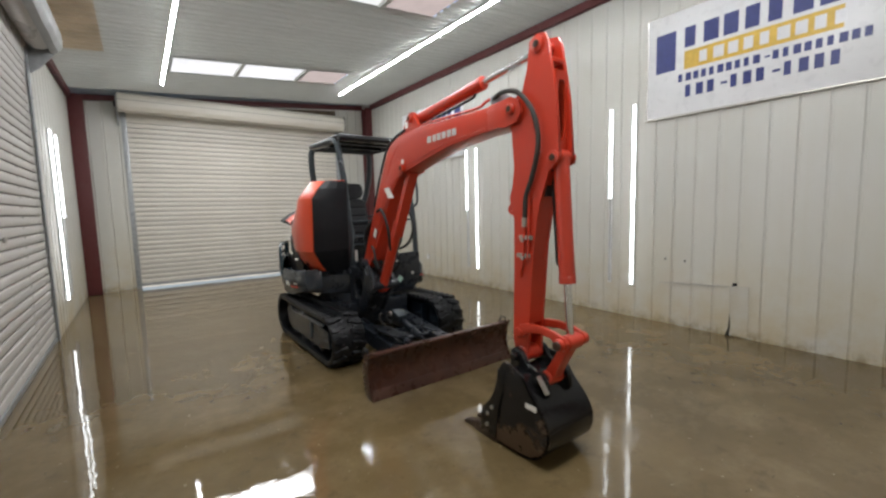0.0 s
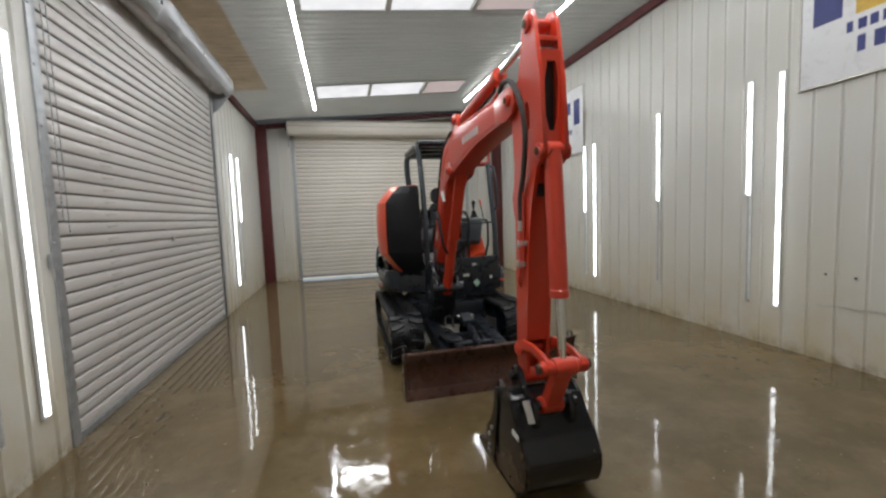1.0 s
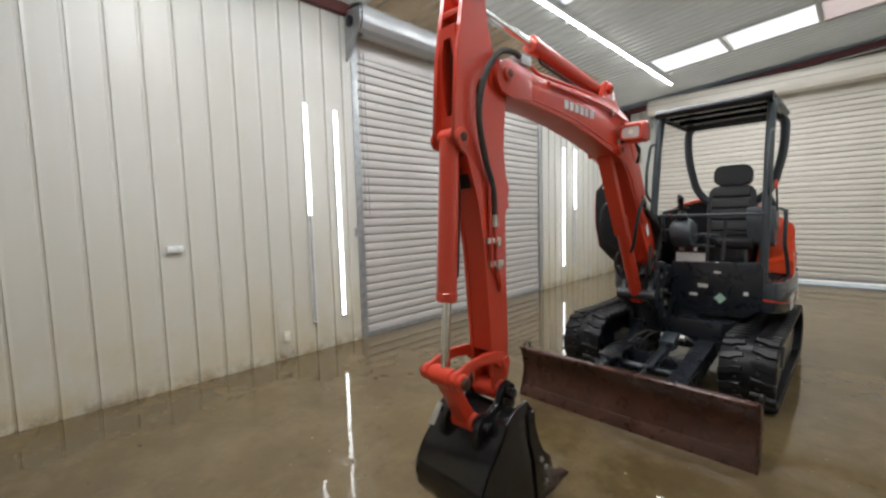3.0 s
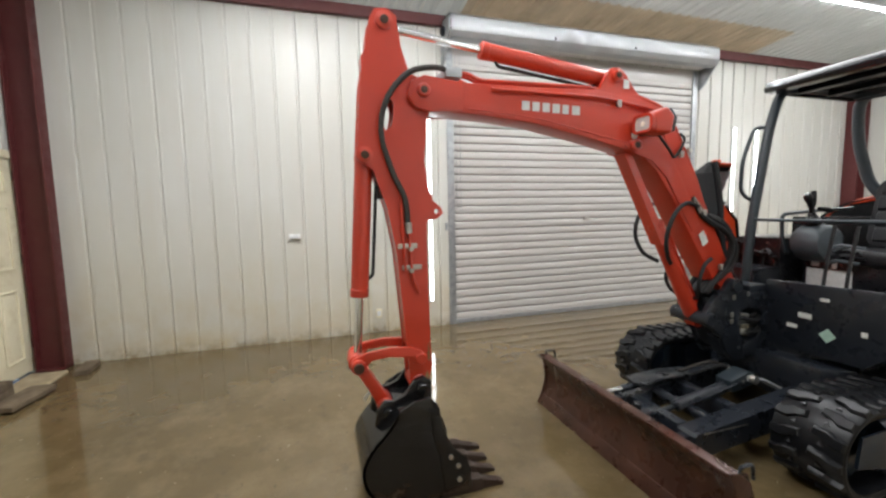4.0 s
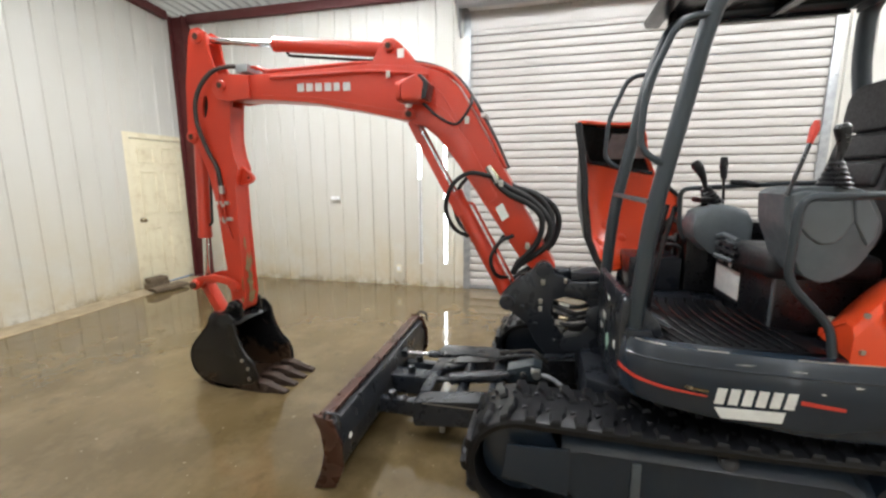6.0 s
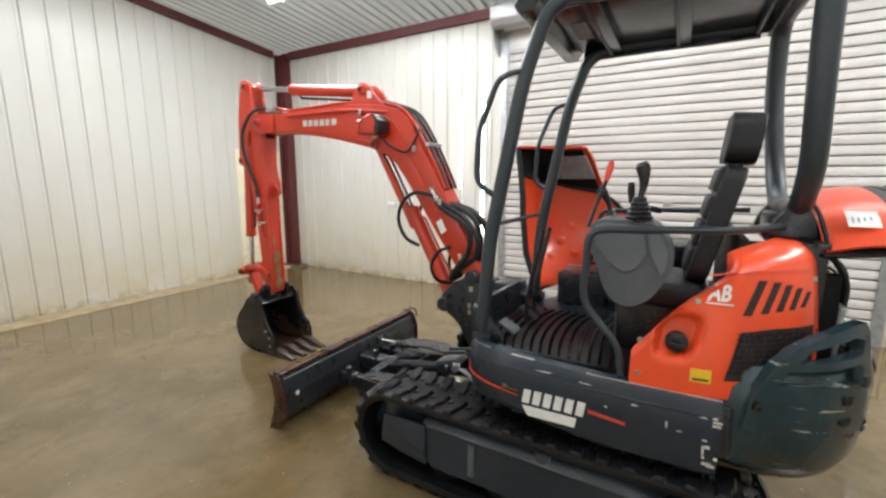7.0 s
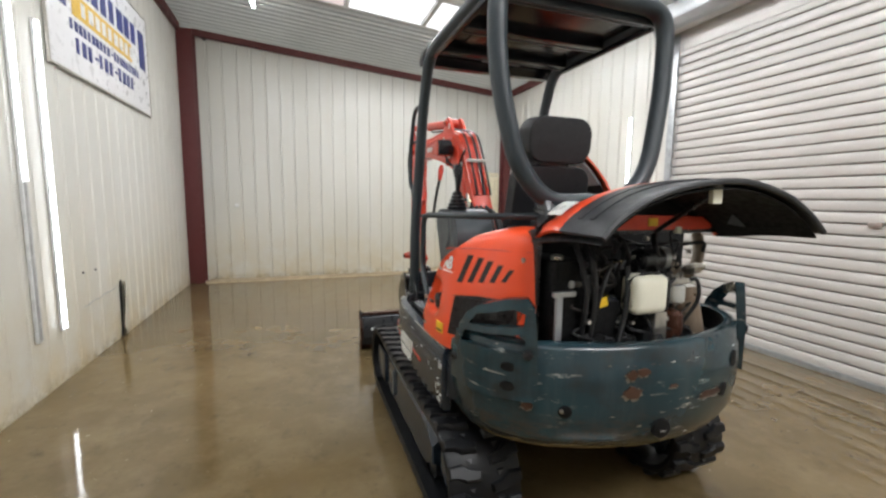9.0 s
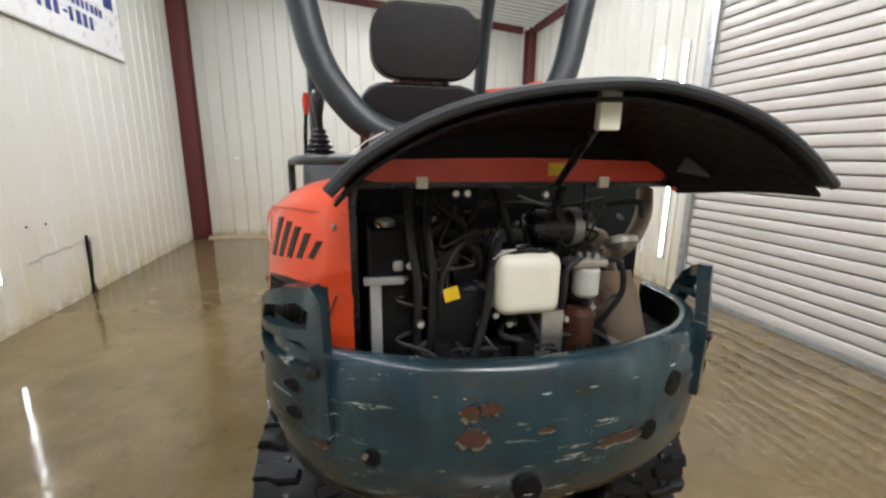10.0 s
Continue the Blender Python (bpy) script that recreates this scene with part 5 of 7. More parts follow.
# web coloured black to paint the shade inside the arm's window
part("inner_web", box(CX - 0.048, CX + 0.048, 1.93, 1.945, 1.55, 2.25), M_GRILLE, arm)
part("foot_sleeve", rod((CX - 0.075, 2.105, 0.578), (CX + 0.075, 2.105, 0.578), 0.05, 20, bevel=0.006), M_ORANGE, arm)
part("lifting_eye", holed([(2.165, 1.60), (2.215, 1.54), (2.262, 1.50), (2.27, 1.47), (2.24, 1.445), (2.165, 1.43)], [oval(2.235, 1.482, 0.014, 0.014, 10)], 0, CX - 0.015, CX + 0.015), M_ORANGE, arm)
for y, z, r in ((1.975, 2.395, 0.042), (1.862, 1.762, 0.04)):
    bm = rod((CX - 0.085, y, z), (CX + 0.085, y, z), r * 0.62, 18, bevel=0.004)
    for s in (-1, 1):
        lathe([(r, 0.0), (r, 0.01), (r * 0.8, 0.014)], (CX + s * 0.068, y, z), (s, 0, 0), 18, bm)
    part("pin_boss", bm, M_ORANGE, arm)
    for s in (-1, 1):
        part("pin", lathe([(r * 0.5, 0.012), (r * 0.5, 0.02), (0.0, 0.022)], (CX + s * 0.068, y, z), (s, 0, 0), 14), M_RUST, arm, "rusty steel pin")
for y, z in ((2.065, 1.31), (2.085, 1.20)):
    for s in (-1, 1):
        xg, xh = sorted((CX + s * 0.068, CX + s * 0.085))
        part("hose_clamp", box(xg, xh, y - 0.055, y + 0.045, z - 0.012, z + 0.014, 0.004), M_STEEL, arm)
for s in (-1, 1):
    x = CX + s * 0.095
    pth = smooth_path([(x - s * 0.02, 2.33, 2.175), (x, 2.22, 2.19), (x + s * 0.015, 2.08, 2.15), (x + s * 0.02, 1.97, 2.02), (x + s * 0.01, 1.94, 1.86), (x, 1.99, 1.68), (x - s * 0.008, 2.05, 1.55), (x - s * 0.015, 2.065, 1.42)], 6)
    part("hydraulic_hose", tube(pth, 0.0145, 8), M_HOSEG, machine, "grey sleeved hydraulic hose along the arm")
    xo = x - s * 0.015
    part("hose_fitting", rod((xo, 2.065, 1.43), (xo, 2.068, 1.375), 0.017, 8), M_STEEL, arm)
    part("hard_pipe", tube(smooth_path([(xo, 2.068, 1.38), (xo, 2.072, 1.28), (xo, 2.08, 1.16), (xo, 2.10, 1.10), (xo - s * 0.02, 2.115, 1.06)], 4), 0.009, 8), M_ORANGE, arm)
    part("hard_pipe", tube(smooth_path([(xo, 2.03, 1.60), (xo, 2.035, 1.40), (xo, 2.045, 1.18)], 4), 0.008, 8), M_ORANGE, arm)
    for zc in (1.295, 1.185):
        part("clamp_bolt", lathe([(0.012, 0.0), (0.012, 0.012), (0.0, 0.014)], (xo + s * 0.006, 2.075, zc), (s, 0, 0), 8), M_STEEL, arm)


for y, z, w, h in ((2.160, 0.74, 0.008, 0.06), (2.150, 0.62, 0.012, 0.03)):
    flake("bare_patch", (CX + 0.068, y, z), (0, 1, 0), (0, 0, 1), w, h, 0.0012, M_TANWEAR, arm, "scraped patch of rusty bare steel", 0.6, 26)
for x, z, w, h in ((0.0, 0.64, 0.046, 0.07), (0.006, 0.74, 0.040, 0.10), (0.014, 0.87, 0.030, 0.10), (-0.02, 0.90, 0.018, 0.07), (0.022, 1.02, 0.014, 0.06)):
    flake("bare_patch", (CX + x, 2.165 + 0.012 * (1.16 - z), z), (-1, 0, 0), (0, 0, 1), w, h, 0.002, M_TANWEAR, arm, "scraped patch of rusty bare steel", 0.6, 26)


def ram(name, a, b, joint, r, rr, label, side=0):
    """A hydraulic ram: barrel from a to the joint, rod on to b."""
    a, b = Vector(a), Vector(b)
    d = (b - a).normalized()
    j = a + d * joint
    c = part(name, rod(a, j, r, 24, bevel=0.008), M_ORANGE, machine, label)
    part("gland", rod(j - d * 0.03, j + d * 0.012, r * 1.06, 24, bevel=0.004), M_ORANGE, c)
    part("piston_rod", rod(j, b, rr, 18), M_CHROME, c, "chrome rod")
    for p, q in ((a, r * 0.95), (b, r * 0.8)):
        part("rod_eye", rod(p - Vector((0.042, 0, 0)), p + Vector((0.042, 0, 0)), q, 20, bevel=0.006), M_ORANGE, c)
    if side:
        n = Vector((0, -d.z, d.y)) * side
        pth = fillet([a + d * 0.08 + n * r * 0.9, a + d * 0.10 + n * r * 1.45, j - d * 0.10 + n * r * 1.45, j - d * 0.08 + n * r * 0.9], 0.02)
        part("ram_pipe", tube(pth, 0.009, 8), M_HOSE if side > 0 else M_ORANGE, c)
    return c


ram("arm_cylinder", (CX, 3.305, 2.235), (CX, 1.985, 2.392), 0.80, 0.044, 0.021, "orange hydraulic arm cylinder", 1)
ram("bucket_cylinder", (CX, 1.865, 1.765), (CX, 1.795, 0.725), 0.70, 0.045, 0.021, "orange hydraulic bucket cylinder", 1)
bc = ram("boom_cylinder", (CX, 4.05, 0.715), (CX, 3.435, 1.845), 0.75, 0.048, 0.023, "orange hydraulic boom cylinder", -1)
d = Vector((0, 3.435 - 4.05, 1.845 - 0.715)).normalized()
n = Vector((0, -d.z, d.y))
a, b = Vector((CX, 4.05, 0.715)) + d * 0.62, Vector((CX, 3.435, 1.845)) - d * 0.02
secs = []
for p in (a, b):
    secs.append([p + n * o + Vector((x, 0, 0)) for x, o in ((-0.046, 0.0), (-0.046, 0.048), (0.046, 0.048), (0.046, 0.0), (0.040, 0.0), (0.040, 0.042), (-0.040, 0.042), (-0.040, 0.0))])
part("rod_guard", loft(secs), M_ORANGE, bc, "orange channel over the rod", 30)

# bucket linkage
bm = bmesh.new()
for s in (-1, 1):
    xa, xb = sorted((CX + s * 0.078, CX + s * 0.098))
    plate([(1.75, 0.735), (1.77, 0.762), (1.84, 0.785), (1.95, 0.797), (2.05, 0.790), (2.11, 0.768), (2.145, 0.735), (2.14, 0.70), (2.11, 0.685), (2.075, 0.70), (2.04, 0.735), (1.95, 0.750), (1.86, 0.742), (1.815, 0.70), (1.785, 0.684), (1.755, 0.70)], 0, xa, xb, 0.004, bm)
lk = part("guide_link", bm, M_ORANGE, machine, "orange steel bucket link")
part("link_tube", rod((CX - 0.125, 1.79, 0.722), (CX + 0.125, 1.79, 0.722), 0.036, 20, bevel=0.006), M_ORANGE, lk)
part("link_pin", rod((CX - 0.14, 1.79, 0.722), (CX + 0.14, 1.79, 0.722), 0.026, 16, bevel=0.004), M_RUST, lk, "rusty steel pin")
part("link_pin", rod((CX - 0.105, 2.11, 0.722), (CX + 0.105, 2.11, 0.722), 0.03, 16, bevel=0.004), M_ORANGE, lk)
bm = plate([(1.765, 0.705), (1.815, 0.735), (1.86, 0.65), (1.905, 0.575), (1.958, 0.492), (1.945, 0.455), (1.905, 0.448), (1.888, 0.468), (1.85, 0.55), (1.805, 0.63)], 0, CX - 0.045, CX + 0.045, 0.012)
rod((CX - 0.062, 1.925, 0.475), (CX + 0.062, 1.925, 0.475), 0.043, 20, bm, 0.006)
rod((CX - 0.060, 1.79, 0.722), (CX + 0.060, 1.79, 0.722), 0.045, 20, bm, 0.006)
part("bucket_link", bm, M_ORANGE, lk)


# bucket
def bucket():
    x0, x1 = CX - 0.205, CX + 0.205
    back = smooth_path([(0, 1.97, 0.50), (0, 1.905, 0.415), (0, 1.822, 0.325), (0, 1.778, 0.225), (0, 1.805, 0.11), (0, 1.90, 0.03), (0, 2.03, 0.008), (0, 2.17, 0.005), (0, 2.31, 0.005)], 5)
    ring = []
    for i, p in enumerate(back):
        d = back[min(i + 1, len(back) - 1)] - back[max(i - 1, 0)]
        n = Vector((0, -d.z, d.y)).normalized()
        if i == 0:
            n = Vector((0, 0.5, -0.8)).normalized()
        ring.append((p, p + Vector((0, abs(n.y) if p.y < 1.9 else n.y, abs(n.z) if p.z < 0.1 else n.z)) * 0.016))
    bm = bmesh.new()
    loft([[(x0, a.y, a.z), (x1, a.y, a.z), (x1, b.y, b.z), (x0, b.y, b.z)] for a, b in ring], bm)
    b = part("bucket", bm, M_BUCKET, machine, "black digging bucket with rust on its flanks")
    side = [(p.y, p.z) for p in back] + [(2.325, 0.05), (2.32, 0.13), (2.305, 0.20), (2.25, 0.255), (2.205, 0.33), (2.175, 0.42), (2.168, 0.51), (2.125, 0.557), (2.05, 0.545)]
    for s in (-1, 1):
        xa, xb = sorted((CX + s * 0.205, CX + s * 0.19))
        part("side_plate", plate(side, 0, xa, xb, 0.003), M_BUCKET if s > 0 else M_FLANK, b, "" if s > 0 else "scoured rusty side plate")
        xa, xb = sorted((CX + s * 0.206, CX + s * 0.217))
        part("side_cutter", plate([(2.34, 0.03), (2.335, 0.14), (2.312, 0.21), (2.255, 0.262), (2.212, 0.335), (2.182, 0.42), (2.172, 0.50), (2.12, 0.49), (2.135, 0.36), (2.17, 0.24), (2.20, 0.03)], 0, xa, xb, 0.004), M_BUCKET, b)
        for y, z in ((2.27, 0.10), (2.265, 0.175), (2.225, 0.23)):
            part("bolt", lathe([(0.013, 0), (0.013, 0.008), (0.006, 0.01)], (CX + s * 0.217, y, z), (s, 0, 0), 8), M_STEEL, b)
        xa, xb = sorted((CX + s * 0.085, CX + s * 0.115))
        part("ear", plate([(1.86, 0.40), (1.875, 0.48), (1.91, 0.525), (1.96, 0.52), (2.02, 0.545), (2.07, 0.615), (2.12, 0.63), (2.16, 0.60), (2.16, 0.50), (2.02, 0.42), (1.90, 0.36)], 0, xa, xb, 0.006), M_BUCKET, b)
    for y, z in ((1.925, 0.475), (2.105, 0.578)):
        part("pin", rod((CX - 0.15, y, z), (CX + 0.15, y, z), 0.026, 16, bevel=0.005), M_BUCKET, b)
    part("top_cover", plate([(1.97, 0.50), (2.10, 0.515), (2.16, 0.47), (2.15, 0.455), (2.0, 0.47)], 0, x0 + 0.016, x1 - 0.016, 0.004), M_BUCKET, b)
    part("lip", plate([(2.18, 0.003), (2.36, 0.003), (2.37, 0.014), (2.19, 0.034)], 0, x0 - 0.004, x1 + 0.004, 0.003), M_TOOTH, b)
    for i in range(4):
        xm = x0 + 0.032 + i * (x1 - x0 - 0.064) / 3
        secs = []
        for y, w, lo, hi in ((2.26, 0.032, 0.003, 0.066), (2.34, 0.038, 0.003, 0.074), (2.405, 0.036, 0.003, 0.062), (2.41, 0.030, 0.005, 0.054), (2.53, 0.026, 0.002, 0.018)):
            secs.append([(xm - w, y, lo), (xm + w, y, lo), (xm + w * 0.85, y, hi), (xm - w * 0.85, y, hi)])
        bm = loft(secs)
        bmesh.ops.bevel(bm, geom=bm.edges[:], offset=0.003, segments=1, affect="EDGES")
        part("tooth", bm, M_TOOTH, b, "brown worn steel tooth")
    bm = plate([(0, 0), (0.035, 0), (0.035, 0.11), (0, 0.11)], 2, 0, 0.006, 0.002)
    bmesh.ops.rotate(bm, verts=bm.verts, cent=(0, 0, 0), matrix=Matrix.Rotation(radians(52), 3, "X"))
    bmesh.ops.translate(bm, verts=bm.verts, vec=(CX - 0.165, 1.84, 0.43))
    part("tag", bm, M_STEEL, b, "bright metal tag")
    part("decal", box(CX - 0.208, CX - 0.2065, 1.87, 1.95, 0.33, 0.36), M_WHITE, b)


bucket()

# work lamp on the boom
lamp = part("work_lamp", plate([(3.43, 1.90), (3.42, 2.00), (3.52, 2.04), (3.57, 1.99), (3.55, 1.89)], 0, CX + 0.11, CX + 0.25, 0.020, None, 4), M_ORANGE, machine, "square work lamp on the boom flank")
face = arc(CX + 0.226, 1.976, 0.026, 0, 90, 4) + arc(CX + 0.134, 1.976, 0.026, 90, 180, 4) + arc(CX + 0.134, 1.926, 0.026, 180, 270, 4) + arc(CX + 0.226, 1.926, 0.026, 270, 360, 4)
hole = [(CX + 0.18 + (x - CX - 0.18) * 0.80, 1.951 + (z - 1.951) * 0.76) for x, z in face]
part("rim", holed(face, [hole], 1, 3.402, 3.43), M_ORANGE, lamp, "orange lamp bezel")
part("reflector", plate(hole, 1, 3.418, 3.424), M_CHROME, lamp, "bright lamp reflector")
part("lens", plate(hole, 1, 3.408, 3.412), M_GLASSY, lamp, "clear lamp glass")
part("bulb", lathe([(0.0, 0.0), (0.018, 0.004), (0.024, 0.014)], (CX + 0.18, 3.4045, 1.951), (0, 1, 0), 16), M_TANK, lamp)
part("lamp_back", plate([(3.548, 1.90), (3.575, 1.905), (3.59, 1.985), (3.545, 2.035), (3.527, 2.03)], 0, CX + 0.114, CX + 0.246, 0.008), M_BLACK, lamp, "black rear shell")
part("lamp_bracket", box(CX + 0.085, CX + 0.12, 3.47, 3.54, 1.90, 1.98, 0.006), M_BLACK, lamp)
part("lamp_cable", tube(smooth_path([(CX + 0.17, 3.53, 1.90), (CX + 0.16, 3.62, 1.82), (CX + 0.11, 3.72, 1.78), (CX + 0.10, 3.80, 1.88), (CX + 0.07, 3.80, 1.93)], 6), 0.008, 8), M_HOSE, lamp)

# hose loops at the boom foot
outer_run = [(3.90, 1.55), (3.97, 1.475), (4.06, 1.425), (4.17, 1.385), (4.265, 1.31), (4.305, 1.21), (4.285, 1.09), (4.20, 1.01), (4.10, 0.955), (4.06, 0.90)]
inner_run = [(3.90, 1.52), (3.95, 1.42), (4.01, 1.36), (4.085, 1.315), (4.145, 1.255), (4.165, 1.185), (4.15, 1.10), (4.11, 1.04), (4.08, 0.98), (4.06, 0.92)]
for i, (t, x) in enumerate(((0.0, 0.03), (0.14, 0.07), (0.34, 0.10), (0.62, 0.112), (0.08, -0.03), (0.35, -0.07))):
    pth = [(CX + x * (0.75 + 0.25 * math.sin(k * 0.35)), a[0] + (b[0] - a[0]) * (t + 0.10 * math.sin(k * 1.1 + i * 2.3)), a[1] + (b[1] - a[1]) * (t + 0.10 * math.sin(k * 0.9 + i * 1.7))) for k, (a, b) in enumerate(zip(outer_run, inner_run))]
    part("hydraulic_hose", tube(smooth_path(pth, 4), 0.0175, 9), M_HOSE, machine, "black rubber hydraulic hose looping at the boom foot")
    if x > 0:
        part("hose_fitting", rod(pth[1], pth[0], 0.018, 8), M_STEEL if i % 2 else M_BRASS, machine)
for s in (-1, 1):
    x = CX + s * 0.10
    pth = smooth_path([(x, 3.93, 1.48), (x + s * 0.03, 3.80, 1.50), (x + s * 0.04, 3.70, 1.43), (x + s * 0.03, 3.66, 1.30), (x, 3.70, 1.18), (CX + s * 0.05, 3.78, 1.12)], 6)
    part("hydraulic_hose", tube(pth, 0.013, 8), M_HOSE, machine)
    pth = smooth_path([(x, 4.06, 1.14), (x + s * 0.02, 3.98, 1.10), (x + s * 0.03, 3.93, 1.0), (x, 3.96, 0.90), (CX, 4.02, 0.86)], 6)
    part("hydraulic_hose", tube(pth, 0.012, 8), M_HOSE, machine)


# ---- upper structure ----
def ring_pts(shrink=0.0, cx=2.29, cy=5.15):
    """The tail's outline in plan, from the east flank round to the west one."""
    raw = [(3.0, 5.58), (2.99, 5.72), (2.94, 5.85), (2.83, 5.965), (2.66, 6.055), (2.46, 6.11), (2.26, 6.125), (2.04, 6.10), (1.83, 6.03), (1.68, 5.92), (1.60, 5.78), (1.58, 5.58)]
    pts = smooth_path([(x, y, 0) for x, y in raw], 4)
    out = []
    for i, p in enumerate(pts):
        d = pts[min(i + 1, len(pts) - 1)] - pts[max(i - 1, 0)]
        n = Vector((-d.y, d.x, 0)).normalized()
        out.append((p.x + n.x * shrink, p.y + n.y * shrink))
    return out


def tail():
    levels = [(0.10, 0.53), (0.045, 0.545), (0.018, 0.60), (0.003, 0.70), (0.0, 0.80), (0.004, 0.875), (0.012, 0.895), (0.015, 0.935), (0.030, 0.955), (0.056, 0.960), (0.070, 0.952), (0.074, 0.845)]
    rings = [[(x, y, z) for x, y in ring_pts(s)] for s, z in levels]
    bm = bmesh.new()
    grid = [[bm.verts.new(p) for p in r] for r in rings]
    for a, b in zip(grid, grid[1:]):
        for k in range(len(a) - 1):
            # the last ring's wall and floor go black: shade painted inside the rim
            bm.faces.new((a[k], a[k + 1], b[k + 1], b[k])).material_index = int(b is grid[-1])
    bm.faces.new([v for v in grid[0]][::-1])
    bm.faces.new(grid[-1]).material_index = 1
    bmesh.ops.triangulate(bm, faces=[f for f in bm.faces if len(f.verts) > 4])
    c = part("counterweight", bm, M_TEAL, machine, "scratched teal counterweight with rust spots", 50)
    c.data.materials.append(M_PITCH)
    def spot(x, z, shrink=0.0):
        """A place on the rear face at this x, with its outward direction."""
        pts = ring_pts(shrink)
        i = min(range(1, len(pts) - 1), key=lambda j: abs(pts[j][0] - x) + (9 if pts[j][1] < 5.6 else 0))
        n = Vector((-(pts[i + 1][1] - pts[i - 1][1]), pts[i + 1][0] - pts[i - 1][0], 0)).normalized()
        if n.y < 0:
            n = -n
        y = pts[i][1] - (x - pts[i][0]) * n.x / max(0.2, n.y)
        return Vector((x, y, z)), n

    # flat black discs paint the shade inside the bores
    for x, z, r in ((2.71, 0.71, 0.024), (2.34, 0.63, 0.036), (1.985, 0.72, 0.03), (1.90, 0.83, 0.036)):
        o, n = spot(x, z, 0.004)
        part("bore", lathe([(r * 1.08, -0.01), (r * 1.0, 0.005), (r * 0.9, 0.006), (0.0, 0.006)], o, n, 20), M_PITCH, c)
    o, n = spot(2.725, 0.715)
    part("bore_pin", lathe([(0.007, -0.01), (0.007, 0.010), (0.0, 0.011)], o, n, 10), M_STEEL, c)
    for x, z, w, h in ((2.475, 0.785, 0.040, 0.026), (2.485, 0.852, 0.022, 0.022), (2.44, 0.862, 0.026, 0.016), (2.83, 0.72, 0.024, 0.018), (2.09, 0.73, 0.07, 0.018), (2.30, 0.795, 0.022, 0.008)):
        o, n = spot(x, z)
        side = Vector((n.y, -n.x, 0))
        bm = bmesh.new()
        vs = []
        for k in range(16):
            a = 2 * math.pi * k / 16
            j = random.uniform(0.65, 1.1)
            vs.append(bm.verts.new(o + side * (w * j * math.cos(a)) + Vector((0, 0, h * j * math.sin(a))) + n * 0.0025))
        bm.faces.new(vs)
        bm.normal_update()
        thicken(bm, 0.004)
        part("rust_patch", bm, M_RUST, c, "brown rust patch")
        flake("chipped_rim", o + side * 0.004 - Vector((0, 0, 0.004)), -side, (0, 0, 1), w * 1.22, h * 1.3, 0.0008, M_CHIP, c, "pale chipped paint edge", 0.5, 24)
    for i in range(18):
        x = random.uniform(1.80, 2.82)
        z = random.choice((0.884, 0.888, random.uniform(0.62, 0.86), random.uniform(0.56, 0.66)))
        o, n = spot(x, z)
        side = Vector((-n.y, n.x, 0))
        flake("scratch", o - n * (0.006 if z > 0.875 else 0.0), side, (random.uniform(-0.3, 0.3), 0, 1) if i % 4 else side + Vector((0, 0, 1.2)), random.uniform(0.004, 0.018), random.uniform(0.0012, 0.004), 0.003 + (0.003 if z < 0.66 else 0.0), random.choice((M_CHIP, M_SILVER, M_RUST)), c, "", 0.7, 10)
    # guards on both corners, bent to the tail's outline
    base = ring_pts(-0.014)
    cum = [0.0]
    for p, q in zip(base, base[1:]):
        cum.append(cum[-1] + math.hypot(q[0] - p[0], q[1] - p[1]))

    def at(s):
        s = max(0.0, min(cum[-1], s))
        for i in range(len(cum) - 1):
            if s <= cum[i + 1]:
                t = (s - cum[i]) / max(1e-6, cum[i + 1] - cum[i])
                return base[i][0] + (base[i + 1][0] - base[i][0]) * t, base[i][1] + (base[i + 1][1] - base[i][1]) * t
        return base[-1]

    for s0, sign in ((0.03, 1), (cum[-1] - 0.03, -1)):
        def dense(loop, step=0.03):
            out = []
            for a, b in zip(loop, loop[1:] + loop[:1]):
                n = max(1, int(math.hypot(b[0] - a[0], b[1] - a[1]) / step))
                out += [(a[0] + (b[0] - a[0]) * i / n, a[1] + (b[1] - a[1]) * i / n) for i in range(n)]
            return out

        outer = dense([(0.03, 0.735), (0.035, 0.82), (0.06, 0.90), (0.10, 0.98), (0.15, 1.04), (0.22, 1.08), (0.33, 1.115), (0.41, 1.125), (0.44, 1.09), (0.455, 0.94), (0.46, 0.74), (0.25, 0.735)])
        h1 = dense([(0.16, 0.995), (0.20, 1.04), (0.36, 1.08), (0.405, 1.065), (0.40, 1.02), (0.25, 1.0)])
        h2 = dense([(0.11, 0.915), (0.135, 0.965), (0.38, 0.988), (0.41, 0.968), (0.405, 0.922)])
        bm = holed(outer, [h1, h2], 1, 0.0, 0.035)
        for v in bm.verts:
            s, off, z = v.co.x, v.co.y, v.co.z
            x, y = at(s0 + sign * s)
            n = (Vector((2.29, 5.15, 0)) - Vector((x, y, 0))).normalized()
            v.co = Vector((x, y, z)) + n * (off + max(0.0, z - 0.95) * 0.10)
        g = part("guard", bm, M_TEAL, c, "teal corner guard with hand slots", 50)
        # pockets are flat black ovals, the shade of a recess put into the colour
        for s, z in ((0.35, 0.865), (0.35, 0.79)):
            x, y = at(s0 + sign * s)
            n = (Vector((x, y, 0)) - Vector((2.29, 5.15, 0))).normalized()
            bm = lathe([(0.034, -0.004), (0.032, 0.002), (0.0, 0.003)], (x, y, z), n, 18)
            for v in bm.verts:
                v.co.z = z + (v.co.z - z) * 0.55
            part("pocket", bm, M_PITCH, g, "hand pocket, its shade painted as a flat black oval")
        for s, z in ((0.06, 0.83), (0.42, 0.92)):
            x, y = at(s0 + sign * s)
            n = (Vector((x, y, 0)) - Vector((2.29, 5.15, 0))).normalized()
